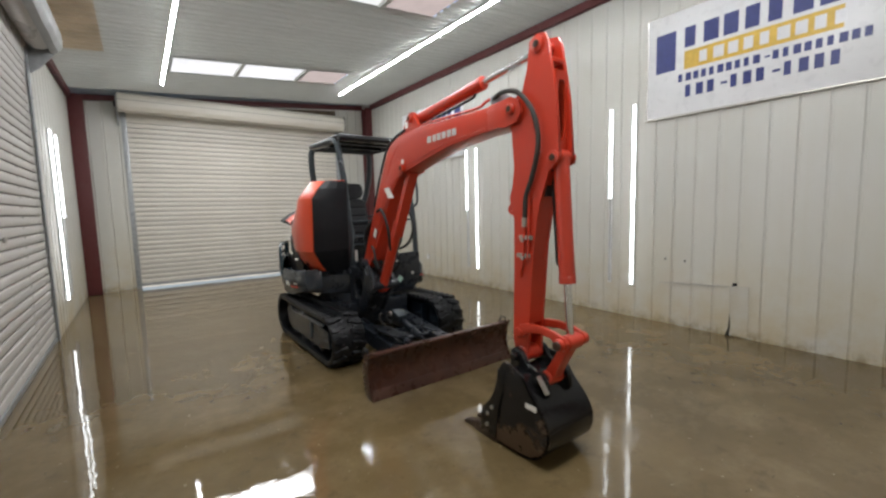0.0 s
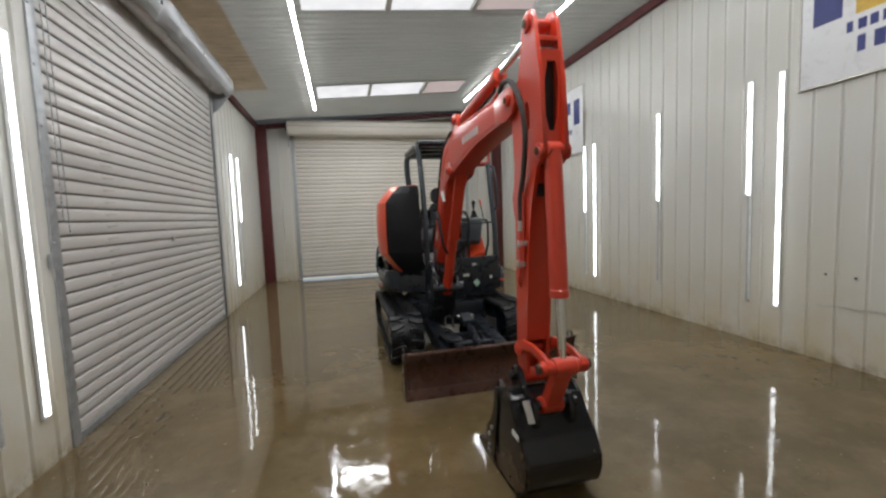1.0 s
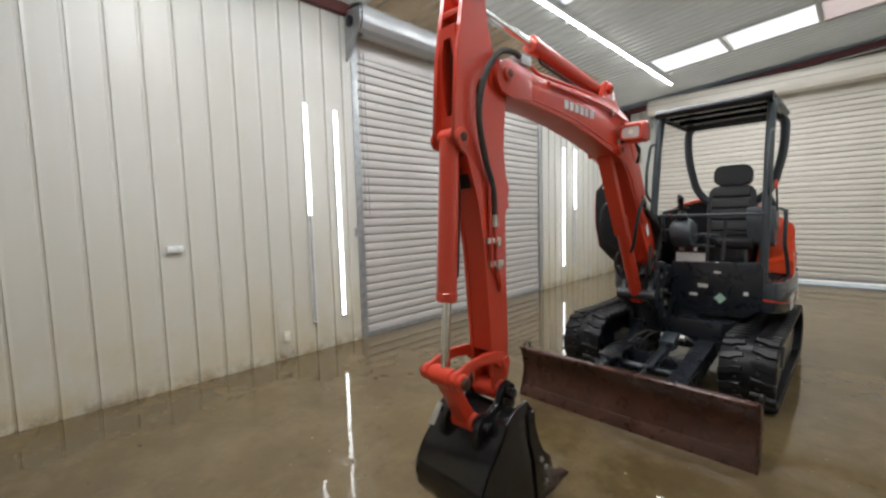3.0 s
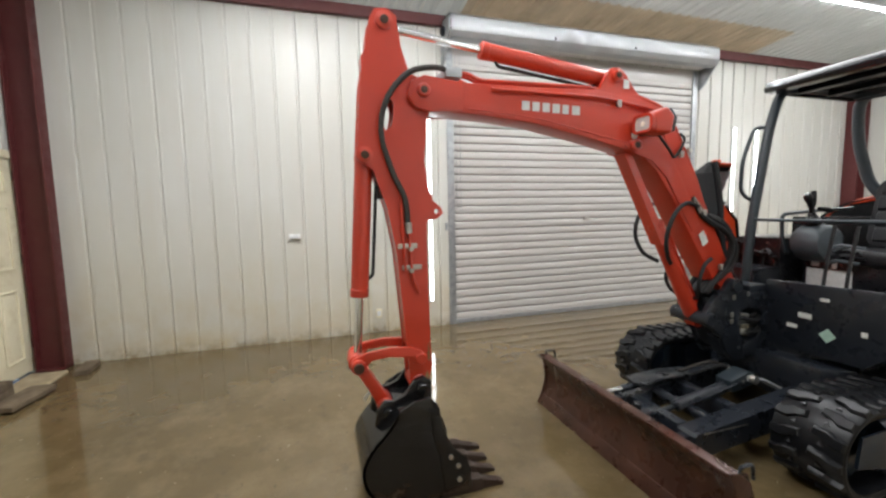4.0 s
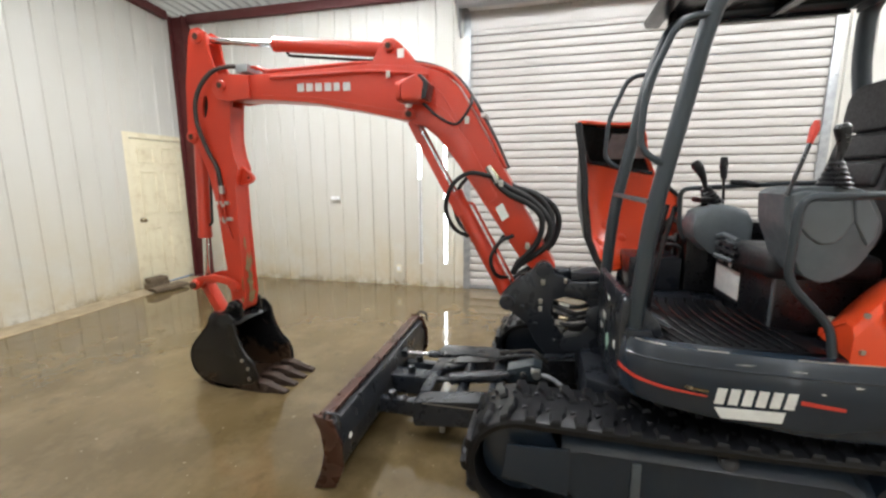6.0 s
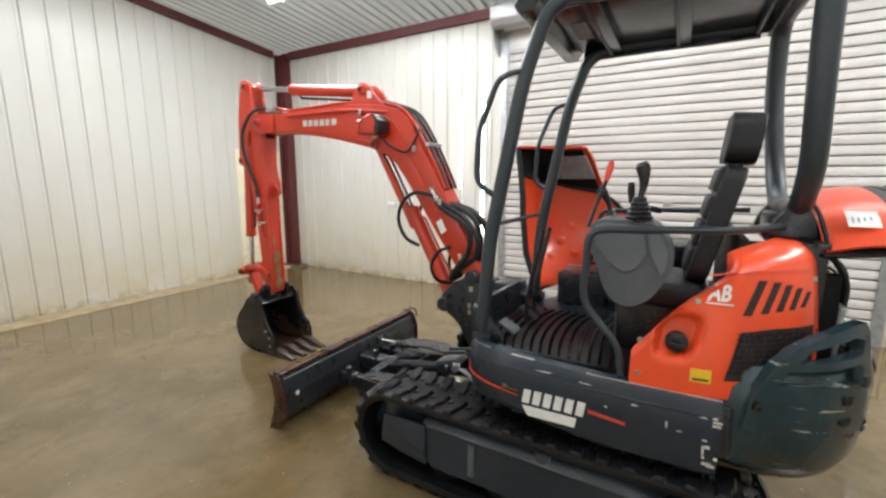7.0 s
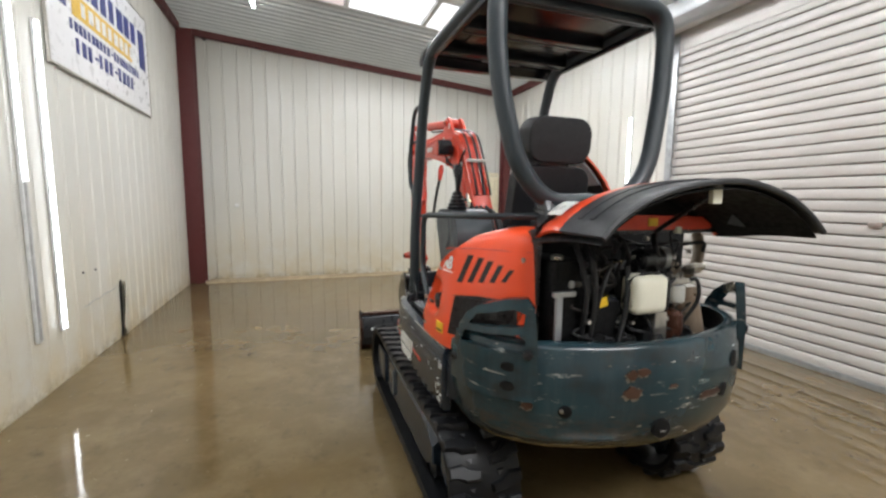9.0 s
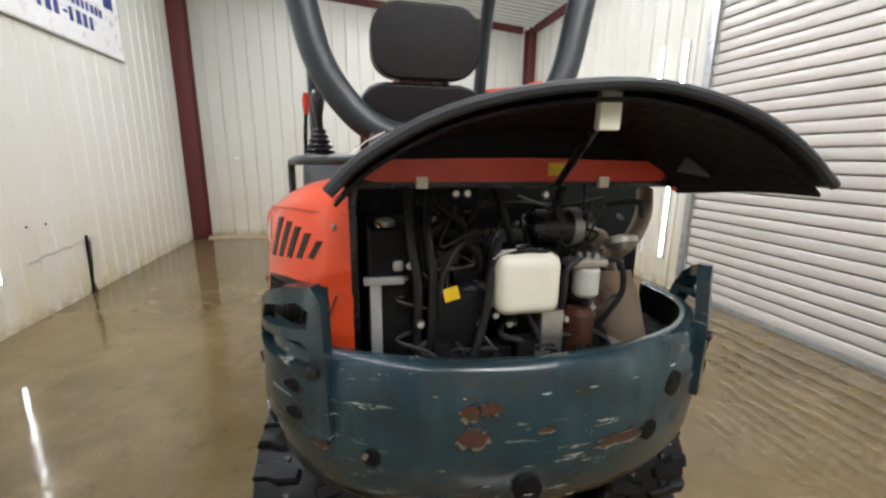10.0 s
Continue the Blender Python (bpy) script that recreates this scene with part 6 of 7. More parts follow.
            part("bolt", lathe([(0.018, -0.004), (0.018, 0.008), (0.008, 0.011)], (x, y, z), n, 10), M_BLACK, g)
    return c


tail()
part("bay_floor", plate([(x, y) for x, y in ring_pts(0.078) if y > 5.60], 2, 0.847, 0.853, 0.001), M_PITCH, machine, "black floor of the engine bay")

# deck, skirts and front face
deck = [(2.05, 4.62), (2.25, 4.56), (2.86, 4.56), (2.94, 4.60), (2.99, 4.70), (3.01, 5.60), (2.60, 5.95), (2.0, 5.95), (1.61, 5.60), (1.61, 4.95), (1.75, 4.75)]
part("deck", plate(deck, 2, 0.60, 0.80, 0.012), M_FRAME, machine, "black upper deck frame")
for x in (2.44, 2.56):
    pd = part("pedal", plate([(4.67, 0.90), (4.68, 0.91), (4.77, 0.855), (4.765, 0.842)], 0, x - 0.035, x + 0.035, 0.003), M_FRAME, machine, "black ribbed travel pedal")
    part("pedal_arm", rod((x, 4.72, 0.875), (x, 4.70, 0.82), 0.01, 8), M_FRAME, pd)
pd = part("pedal", plate([(4.66, 0.895), (4.67, 0.905), (4.75, 0.86), (4.745, 0.848)], 0, 2.76, 2.85, 0.003), M_GREYP, machine, "grey folding swing pedal")
part("pedal_arm", rod((2.80, 4.71, 0.87), (2.80, 4.70, 0.82), 0.012, 8), M_FRAME, pd)
part("floor_mat", plate([(2.26, 4.60), (2.86, 4.60), (2.93, 4.66), (2.95, 4.75), (2.95, 5.26), (2.26, 5.26)], 2, 0.803, 0.825, 0.006), M_RUBBER, machine, "ribbed black rubber floor mat")
for i in range(13):
    pth = smooth_path([(2.29, 4.66 + i * 0.045, 0.826), (2.42, 4.63 + i * 0.045, 0.829), (2.60, 4.622 + i * 0.045, 0.830), (2.78, 4.64 + i * 0.045, 0.829), (2.935, 4.69 + i * 0.042, 0.826)], 5)
    part("mat_rib", tube(pth, 0.0105, 6, squash=0.4), M_GLOSSRUB, machine)


def skirt(side):
    """The long lower side panel."""
    xs = 3.0 if side > 0 else 1.58
    plan = [(2.87, 4.548), (2.935, 4.562), (2.99, 4.615), (3.022, 4.72), (3.038, 4.9), (3.042, 5.2), (3.030, 5.575)] if side > 0 else [(1.76, 4.72), (1.66, 4.80), (1.60, 4.92), (1.575, 5.1), (1.575, 5.35), (1.58, 5.575)]
    secs = []
    pl = smooth_path([(x, y, 0) for x, y in plan], 4)
    for p in pl:
        t = (p.y - pl[0].y) / (pl[-1].y - pl[0].y)
        lo, hi = (0.60 - 0.07 * min(1, t * 1.6), 0.842 - 0.014 * min(1, t * 1.6)) if side > 0 else (0.66 - 0.13 * min(1, t * 1.6), 0.875 - 0.055 * min(1, t * 1.6))
        n = Vector((side, 0, 0)) if t > 0.25 else Vector((side * (0.4 + 2.4 * t), -(1 - 4 * t) * 0.8, 0)).normalized()
        mid = (lo + hi) / 2
        secs.append([p + n * o + Vector((0, 0, z)) for o, z in ((-0.04, lo), (-0.008, lo + 0.004), (0.0, lo + 0.03), (0.004, mid), (0.0, hi - 0.03), (-0.012, hi - 0.006), (-0.05, hi))])
    s = part("side_skirt", loft(secs, caps=True), M_DARK, machine, "dark blue-grey lower side panel with scuffs", 40)
    part("crease", tube([q[4] + Vector((side * 0.001, 0, -0.035)) for q in secs], 0.0045, 6), M_DARK, s)
    k = 1
    while k < len(secs) - 3:
        m = k + random.randint(1, 4)
        # bright line for the worn edge, with its reflected streaks painted in
        part("bare_edge", tube([q[5] + Vector((side * 0.001, 0, 0.002)) for q in secs[k:m + 2]], random.uniform(0.0018, 0.0032), 5), M_STEEL, s)
        k = m + random.randint(2, 4)
    return s


sk = skirt(1)
skw = skirt(-1)
part("stripe", plate([(4.98, 0.665), (5.26, 0.645), (5.26, 0.632), (4.98, 0.650)], 0, 1.568, 1.5705), M_REDDEC, skw, "red stripe")
part("model_bar", plate([(5.30, 0.69), (5.46, 0.68), (5.45, 0.632), (5.31, 0.64)], 0, 1.571, 1.5745), M_WHITE, skw, "pale bar of the model mark")
part("script_bar", plate([(5.00, 0.70), (5.14, 0.69), (5.14, 0.675), (5.00, 0.685)], 0, 1.568, 1.5705), M_SILVER, skw, "faded script bar")
for y, z, w, h in ((5.08, 0.77, 0.03, 0.003), (5.22, 0.60, 0.02, 0.004), (5.36, 0.76, 0.012, 0.006), (5.50, 0.72, 0.006, 0.02)):
    flake("scrape", (1.573, y, z), (0, -1, 0), (0, 0, 1), w, h, 0.003, M_SILVER, skw, "", 0.7, 12)
SK = 3.0445
for i in range(6):
    y0 = 4.860 + i * 0.045
    z0 = 0.636 + i * 0.001
    part("model_bar", plate([(y0, z0), (y0 + 0.031, z0), (y0 + 0.040, z0 + 0.062), (y0 + 0.009, z0 + 0.062)], 0, SK, SK + 0.003), M_WHITE, sk, "pale bar of the model mark")
part("plate", plate([(4.862, 0.622), (5.092, 0.626), (5.085, 0.584), (4.888, 0.580)], 0, SK, SK + 0.0025), M_WHITE, sk, "white sticker")
for y, z, w, h in ((5.20, 0.71, 0.012, 0.004), (5.30, 0.745, 0.02, 0.004), (5.41, 0.70, 0.006, 0.018), (5.45, 0.685, 0.012, 0.005), (5.52, 0.76, 0.02, 0.005), (5.53, 0.64, 0.006, 0.03), (5.12, 0.785, 0.03, 0.003), (4.95, 0.795, 0.04, 0.003)):
    flake("scrape", (SK - 0.002, y, z), (0, 1, 0), (0, 0, 1), w, h, 0.002, M_SILVER, sk, "", 0.7, 12)
ends = smooth_path([(2.905, 4.546, 0.705), (2.955, 4.567, 0.697), (2.998, 4.612, 0.686), (3.026, 4.70, 0.672), (3.038, 4.79, 0.664), (3.043, 4.84, 0.660)], 4)
bm = bmesh.new()
rows = [[bm.verts.new(p + Vector((0.003, -0.003, -w))), bm.verts.new(p + Vector((0.003, -0.003, w)))] for p, w in zip(ends, [0.009 - 0.007 * k / len(ends) for k in range(len(ends))])]
for p, q in zip(rows, rows[1:]):
    bm.faces.new((p[0], q[0], q[1], p[1]))
part("stripe", thicken(bm, 0.0025), M_REDDEC, sk, "red stripe")
part("script_bar", plate([(4.76, 0.692), (4.84, 0.684), (4.84, 0.676), (4.76, 0.684)], 0, SK - 0.012, SK + 0.001), M_BRASS, sk, "faded gold script bar")
part("stripe", plate([(5.135, 0.664), (5.272, 0.652), (5.272, 0.664), (5.135, 0.680)], 0, SK, SK + 0.0025), M_REDDEC, sk, "red stripe")
for i in range(9):
    y, z = random.uniform(5.50, 5.565), random.uniform(0.57, 0.80)
    part("scrape", box(SK - 0.010, SK - 0.004, y, y + random.uniform(0.008, 0.03), z, z + random.uniform(0.004, 0.012)), M_SILVER, sk)
bm = plate([(2.25, 0.54), (2.80, 0.54), (2.905, 0.63), (2.91, 0.965), (2.885, 0.995), (2.25, 0.975)], 1, 4.545, 4.575, 0.014)
fp = part("front_panel", bm, M_FRAME, machine, "black front panel below the cab")
part("side_return", plate([(4.57, 0.80), (4.57, 0.985), (4.62, 0.97), (4.69, 0.885), (4.71, 0.83)], 0, 2.893, 2.909, 0.006), M_FRAME, fp)
bm = plate([(0, 0.045), (0.045, 0), (0, -0.045), (-0.045, 0)], 1, 0, 0.003)
bmesh.ops.translate(bm, verts=bm.verts, vec=(2.625, 4.540, 0.685))
part("decal", bm, M_GREEN, fp, "pale green diamond sticker")
for x, z, w, h in ((2.50, 0.78, 0.075, 0.032), (2.43, 0.70, 0.06, 0.025), (2.60, 0.90, 0.05, 0.02), (2.80, 0.74, 0.03, 0.03)):
    part("decal", box(x - w / 2, x + w / 2, 4.541, 4.544, z - h / 2, z + h / 2), M_WHITE, fp)

# orange east flank
PLAN = smooth_path([(3.026, 5.272, 0.99), (3.026, 5.415, 1.175), (3.012, 5.545, 1.285), (2.968, 5.655, 1.335), (2.90, 5.755, 1.36), (2.822, 5.83, 1.372), (2.745, 5.868, 1.372)], 12)


def flank_at(y, z, off=0.0):
    """The place on the orange flank at that y and height, off metres proud."""
    for p, q in zip(PLAN, PLAN[1:]):
        if p.y <= y <= q.y:
            t = (y - p.y) / (q.y - p.y)
            c = p.lerp(q, t)
            d = q - p
            n = Vector((d.y, -d.x, 0)).normalized()
            f = max(0.0, (z - 0.85) / 0.5)
            return Vector((c.x, c.y, z)) + n * (off - 0.045 * f * f)
    return Vector((PLAN[-1].x, PLAN[-1].y, z))


def flank_patch(cols, off, depth):
    """A patch on the flank from pairs of lower and upper (y, z) corners, left to right."""
    fine = []
    for (a, b), (c, d) in zip(cols, cols[1:]):
        for k in range(4):
            t = k / 4
            fine.append(((a[0] + (c[0] - a[0]) * t, a[1] + (c[1] - a[1]) * t), (b[0] + (d[0] - b[0]) * t, b[1] + (d[1] - b[1]) * t)))
    fine.append(cols[-1])
    return loft([[flank_at(*lo, off), flank_at(*hi, off), flank_at(*hi, off - depth), flank_at(*lo, off - depth)] for lo, hi in fine])


def pocket(y, z):
    """Depth of the filler pocket pressed into the flank."""
    v = (z - 1.03) / 0.088
    u = (y - 5.420 - 0.018 * v) / 0.070
    t = max(0.0, min(1.0, (1.06 - (abs(u) ** 3 + abs(v) ** 3) ** (1 / 3)) / 0.30))
    return 0.042 * t * t * (3 - 2 * t)


def flank():
    bm = bmesh.new()
    cols = []
    for i, p in enumerate(PLAN):
        d = PLAN[min(i + 1, len(PLAN) - 1)] - PLAN[max(i - 1, 0)]
        n = Vector((d.y, -d.x, 0)).normalized()
        z0, z1 = 0.825, p.z
        col = []
        for k in range(31):
            z = z0 + (z1 - 0.07 - z0) * k / 30
            f = max(0.0, (z - 0.85) / 0.5)
            col.append(Vector((p.x, p.y, z)) - n * (0.045 * f * f + pocket(p.y, z)))
        last = col[-1]
        w = max(0.0, min(1.0, (5.62 - p.y) / 0.14))
        for o, h in ((0.012, 0.03), (0.035, 0.052), (0.07, 0.066), (0.13, 0.07)):
            q = last - n * o
            q = Vector((max(q.x, 2.62), q.y, last.z + h))
            t = (o - 0.012) / 0.118
            inward = Vector((3.009 - 0.269 * t, p.y + 0.057 * t, last.z + 0.03 + 0.045 * math.sin(min(1.0, t * 3) * 1.57) - (0.155 + 0.1 * max(0.0, 5.40 - p.y)) * t))
            col.append(q.lerp(inward, w))
        cols.append([bm.verts.new(c) for c in col])
    for a, b in zip(cols, cols[1:]):
        for k in range(len(a) - 1):
            bm.faces.new((a[k], a[k + 1], b[k + 1], b[k]))
    thicken(bm, 0.006)
    fl = part("side_panel", bm, M_ORANGE2, machine, "orange side panel with slanted vents", 50)
    # dark strips on the skin stand for the shaded depth of the vent slots
    for (ya, za), (yb, zb), w in (((5.610, 1.130), (5.656, 1.250), 0.026), ((5.664, 1.137), (5.704, 1.243), 0.022), ((5.710, 1.143), (5.742, 1.233), 0.020), ((5.752, 1.148), (5.778, 1.220), 0.017), ((5.790, 1.154), (5.812, 1.204), 0.014)):
        bm = loft([[flank_at(ya, za, 0.003), flank_at(yb, zb, 0.003), flank_at(yb, zb, -0.006), flank_at(ya, za, -0.006)], [flank_at(ya + w, za, 0.003), flank_at(yb + w, zb, 0.003), flank_at(yb + w, zb, -0.006), flank_at(ya + w, za, -0.006)]])
        part("vent", bm, M_GRILLE, fl, "slanted vent slot, its shade painted as a dark strip")
    g = part("grille", flank_patch([((5.570, 0.895), (5.608, 1.071)), ((5.70, 0.90), (5.71, 1.085)), ((5.835, 0.93), (5.838, 1.085))], 0.003, 0.008), M_GRILLE, fl, "black mesh grille")
    for k in range(14):
        ya = 5.58 + k * 0.0185
        part("grille_wire", tube([flank_at(ya + 0.03 * t, 0.91 + 0.155 * t, 0.005) for t in (0, 0.5, 1.0)], 0.0022, 5), M_BLACK, g)
    for k in range(9):
        za = 0.915 + k * 0.019
        part("grille_wire", tube([flank_at(5.58 + 0.225 * t + 0.018 * k / 9, za + 0.012 * t, 0.005) for t in (0, 0.25, 0.5, 0.75, 1.0)], 0.0018, 5), M_BLACK, g)
    bm = lathe([(0.037, -0.012), (0.039, 0.004), (0.036, 0.022), (0.024, 0.027), (0.0, 0.027)], flank_at(5.420, 1.005, -0.038), (1, 0, 0), 24)
    cap = part("fuel_cap", bm, M_BLACK, fl, "black filler cap")
    part("cap_grip", box(3.028, 3.036, 5.395, 5.445, 0.998, 1.012, 0.003), M_BLACK, cap)
    part("decal", flank_patch([((5.468, 0.878), (5.468, 0.926)), ((5.532, 0.878), (5.532, 0.926))], 0.003, 0.004), M_YELLOW, fl, "yellow warning sticker")
    part("decal_bar", flank_patch([((5.475, 0.886), (5.475, 0.893)), ((5.525, 0.886), (5.525, 0.893))], 0.0045, 0.002), M_BLACK, fl)
    letters("badge_letters", "AB", 0.078, M_WHITE, fl, lambda u, v, w: flank_at(5.500 + u * 0.72 + v * 0.14, 1.178 + v, 0.003 + w), "white printed letters")
    part("badge_bar", flank_patch([((5.496, 1.166), (5.496, 1.170)), ((5.58, 1.162), (5.58, 1.166))], 0.003, 0.004), M_WHITE, fl, "pale badge shape")
    for y, z in ((5.30, 0.87), (5.47, 1.17), (5.845, 1.245), (5.30, 1.0)):
        part("screw", lathe([(0.010, -0.004), (0.010, 0.005)], flank_at(y, z), (1, 0.2, 0), 10), M_STEEL, fl)
    part("seam", tube([flank_at(y, z, 0.001) for y, z in ((5.50, 1.262), (5.58, 1.272), (5.66, 1.278), (5.74, 1.28), (5.80, 1.278), (5.86, 1.275))], 0.003, 5), M_RIM, fl)


flank()
bm = bmesh.new()
bm.faces.new([bm.verts.new((x, 5.276 + (3.024 - x) * 0.20, z)) for x, z in ((3.022, 0.828), (3.020, 0.935), (3.0, 0.965), (2.94, 0.96), (2.86, 0.925), (2.74, 0.855), (2.74, 0.828))])
part("front_face", thicken(bm, 0.004), M_ORANGE2, machine, "orange front face of the side panel")

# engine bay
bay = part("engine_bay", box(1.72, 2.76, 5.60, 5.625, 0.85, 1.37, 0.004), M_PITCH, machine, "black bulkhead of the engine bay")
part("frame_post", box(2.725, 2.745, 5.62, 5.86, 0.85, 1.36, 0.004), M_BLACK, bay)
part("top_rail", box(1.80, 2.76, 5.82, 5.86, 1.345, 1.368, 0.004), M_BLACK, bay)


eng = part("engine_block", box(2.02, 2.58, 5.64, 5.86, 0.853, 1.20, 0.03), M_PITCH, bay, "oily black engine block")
for i in range(5):
    part("fin", box(2.06 + i * 0.1, 2.12 + i * 0.1, 5.86, 5.875, 0.98, 1.18, 0.006), M_FRAME, eng)
bm = box(2.225, 2.395, 5.915, 6.015, 1.035, 1.195, 0.04, 5)
tk = part("reservoir", bm, M_TANK, machine, "milky white plastic reservoir")
part("tank_strap", tube(smooth_path([(2.40, 5.95, 1.08), (2.395, 5.975, 1.17), (2.33, 5.99, 1.20), (2.26, 5.985, 1.195), (2.235, 5.95, 1.18)], 5), 0.006, 6), M_HOSE, tk)
part("tank_cap", lathe([(0.02, 0), (0.02, 0.018), (0.012, 0.022)], (2.31, 5.95, 1.185), (0, 0, 1), 14), M_BLACK, tk)
af = part("air_cleaner", rod((2.26, 5.86, 1.235), (2.10, 5.86, 1.235), 0.052, 24, bevel=0.012), M_BLACK, machine, "black ribbed air cleaner")
part("band", rod((2.145, 5.86, 1.235), (2.115, 5.86, 1.235), 0.0545, 24), M_GALV, af, "bright steel band")
part("end_cap", lathe([(0.045, 0), (0.045, 0.02), (0.03, 0.03)], (2.10, 5.86, 1.235), (-1, 0, 0), 20), M_STEEL, af)
ff = part("fuel_filter", lathe([(0.028, 0.0), (0.036, 0.01), (0.036, 0.075), (0.03, 0.08)], (2.125, 5.95, 1.06), (0, 0, 1), 18), M_GLASSY, machine, "clear fuel filter bowl")
part("filter_head", box(2.075, 2.185, 5.92, 5.975, 1.142, 1.165, 0.008), M_STEEL, ff)
part("bracket", box(2.20, 2.262, 5.945, 5.985, 0.875, 1.035, 0.006), M_STEEL, machine, "bare metal pump cover")
part("pump", lathe([(0.04, -0.09), (0.045, -0.07), (0.045, 0.055), (0.03, 0.07)], (2.14, 5.95, 0.96), (0, 0, 1), 16), M_BLADE, machine)
part("muffler", lathe([(0.02, -0.12), (0.05, -0.10), (0.055, 0.0), (0.05, 0.06), (0.02, 0.09)], (2.02, 5.82, 1.14), (0.5, 0.2, 1), 20), M_EXH, machine, "heat-stained steel muffler")
part("horn", lathe([(0.012, 0), (0.045, 0.01), (0.045, 0.025), (0.02, 0.045)], (2.02, 5.93, 1.22), (0, 0.4, -1), 18), M_STEEL, machine)
shell = []
for i in range(9):
    a = radians(-20 + 230 * i / 8)
    shell.append([(1.925 + 0.085 * math.cos(a) + 0.02 * j, 5.85 + 0.075 * math.sin(a), 0.865 + 0.062 * j - (0.03 if j == 4 and i > 5 else 0.0)) for j in range(5)])
part("heat_shield", thicken(loft(shell, closed=False), 0.003), M_EXH, machine, "heat-stained curved shield plate", 50)
part("exhaust_pipe", tube(smooth_path([(1.99, 5.84, 1.13), (1.95, 5.88, 1.19), (1.90, 5.86, 1.26), (1.87, 5.82, 1.33)], 5), 0.024, 12), M_EXH, machine, "heat-stained exhaust pipe")
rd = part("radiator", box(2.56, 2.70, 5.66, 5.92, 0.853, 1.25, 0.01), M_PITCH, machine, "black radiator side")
part("bar", box(2.672, 2.70, 5.92, 5.935, 0.86, 1.13, 0.004), M_GALV, rd, "pale steel bar")
part("bar", box(2.615, 2.715, 5.921, 5.94, 1.115, 1.135, 0.005), M_GALV, rd)
part("cap", lathe([(0.026, 0), (0.026, 0.014), (0.012, 0.02)], (2.655, 5.86, 1.25), (0, 0, 1), 16), M_STEEL, rd)
part("battery", box(2.42, 2.55, 5.84, 5.95, 0.853, 1.09, 0.01), M_PITCH, machine)
bm = box(2.48, 2.52, 5.952, 5.955, 1.07, 1.105)
bmesh.ops.rotate(bm, verts=bm.verts, cent=(2.5, 5.95, 1.09), matrix=Matrix.Rotation(radians(14), 3, "Y"))
part("decal", bm, M_YELLOW, machine, "yellow warning sticker")
part("alternator", lathe([(0.02, 0), (0.042, 0.005), (0.042, 0.05), (0.015, 0.055), (0.0, 0.056)], (2.44, 5.89, 1.06), (0, 1, 0), 18), M_FRAME, machine)
bay_hoses = [
    [(2.59, 5.93, 0.86), (2.585, 5.96, 1.1), (2.60, 5.95, 1.22), (2.60, 5.88, 1.34)],
    [(2.555, 5.94, 0.86), (2.55, 5.965, 1.12), (2.56, 5.95, 1.25), (2.54, 5.86, 1.33)],
    [(2.54, 5.95, 0.86), (2.47, 5.985, 0.885), (2.42, 5.98, 1.02), (2.40, 5.97, 1.14), (2.37, 5.93, 1.22)],
    [(2.53, 5.94, 1.0), (2.53, 5.97, 1.12), (2.48, 5.95, 1.21), (2.40, 5.88, 1.22)],
    [(2.21, 5.93, 0.90), (2.205, 5.98, 1.06), (2.20, 5.98, 1.14), (2.16, 5.97, 1.17)],
    [(2.09, 5.95, 1.15), (2.05, 5.98, 1.16), (2.03, 5.98, 1.08), (2.06, 5.96, 1.0), (2.10, 5.92, 0.90)],
    [(2.30, 5.90, 1.05), (2.28, 5.96, 1.0), (2.24, 5.97, 0.90)],
    [(2.05, 5.90, 1.30), (1.98, 5.94, 1.31), (1.95, 5.92, 1.27)],
    [(2.45, 5.86, 1.28), (2.30, 5.84, 1.30), (2.15, 5.84, 1.29), (2.02, 5.84, 1.31)],
]
for i, h in enumerate(bay_hoses):
    part("engine_hose", tube(smooth_path(h, 6), 0.011 if i < 3 else 0.008, 8), M_HOSE, machine)
for i in range(16):
    x = 2.08 + 0.033 * i
    z = 1.0 + 0.05 * ((i * 7) % 5)
    part("engine_hose", tube(smooth_path([(x, 5.86, z), (x + 0.04 * math.sin(i), 5.90, z + 0.05), (x - 0.05 * math.cos(i * 1.3), 5.88, z + 0.12), (x + 0.06 * math.sin(i * 2), 5.80, z + 0.16)], 4), 0.008 + 0.002 * (i % 3), 7), M_HOSE, bay)
for i in range(9):
    x, z = 2.07 + 0.055 * i, 0.985 + 0.045 * ((i * 5) % 4)
    part("casting", cushion_block(x, 5.885, z, 0.045 + 0.01 * (i % 3), 0.03, 0.04 + 0.012 * (i % 2)), M_PITCH if i % 3 else M_STEEL, bay)
part("tank_seam", box(2.2235, 2.3965, 5.962, 5.966, 1.05, 1.18, 0.002), M_TANK, tk)
for x in (2.10, 2.125, 2.15):
    part("filter_bolt", lathe([(0.009, 0.0), (0.009, 0.012), (0.004, 0.016)], (x, 5.95, 1.165), (0, 0, 1), 6), M_STEEL, ff)
for i in range(12):
    x, z = 2.02 + 0.052 * i, 1.02 + 0.055 * ((i * 5) % 6)
    wire = [(x, 5.90, z), (x + 0.05 * math.sin(i * 1.9), 5.94, z + 0.03 * math.cos(i)), (x + 0.09 * math.cos(i * 0.8), 5.935, z - 0.03), (x + 0.10 * math.sin(i * 2.7), 5.89, z + 0.06)]
    part("wire", tube(smooth_path(wire, 4), 0.0035, 6), random.choice((M_HOSE, M_HOSE, M_HOSEG)), bay)
for i in range(10):
    x, z = random.uniform(2.02, 2.68), random.uniform(0.90, 1.18)
    part("bracket", cushion_block(x, 5.925, z, random.uniform(0.012, 0.035), 0.012, random.uniform(0.01, 0.03)), random.choice((M_STEEL, M_GALV, M_FRAME)), bay)
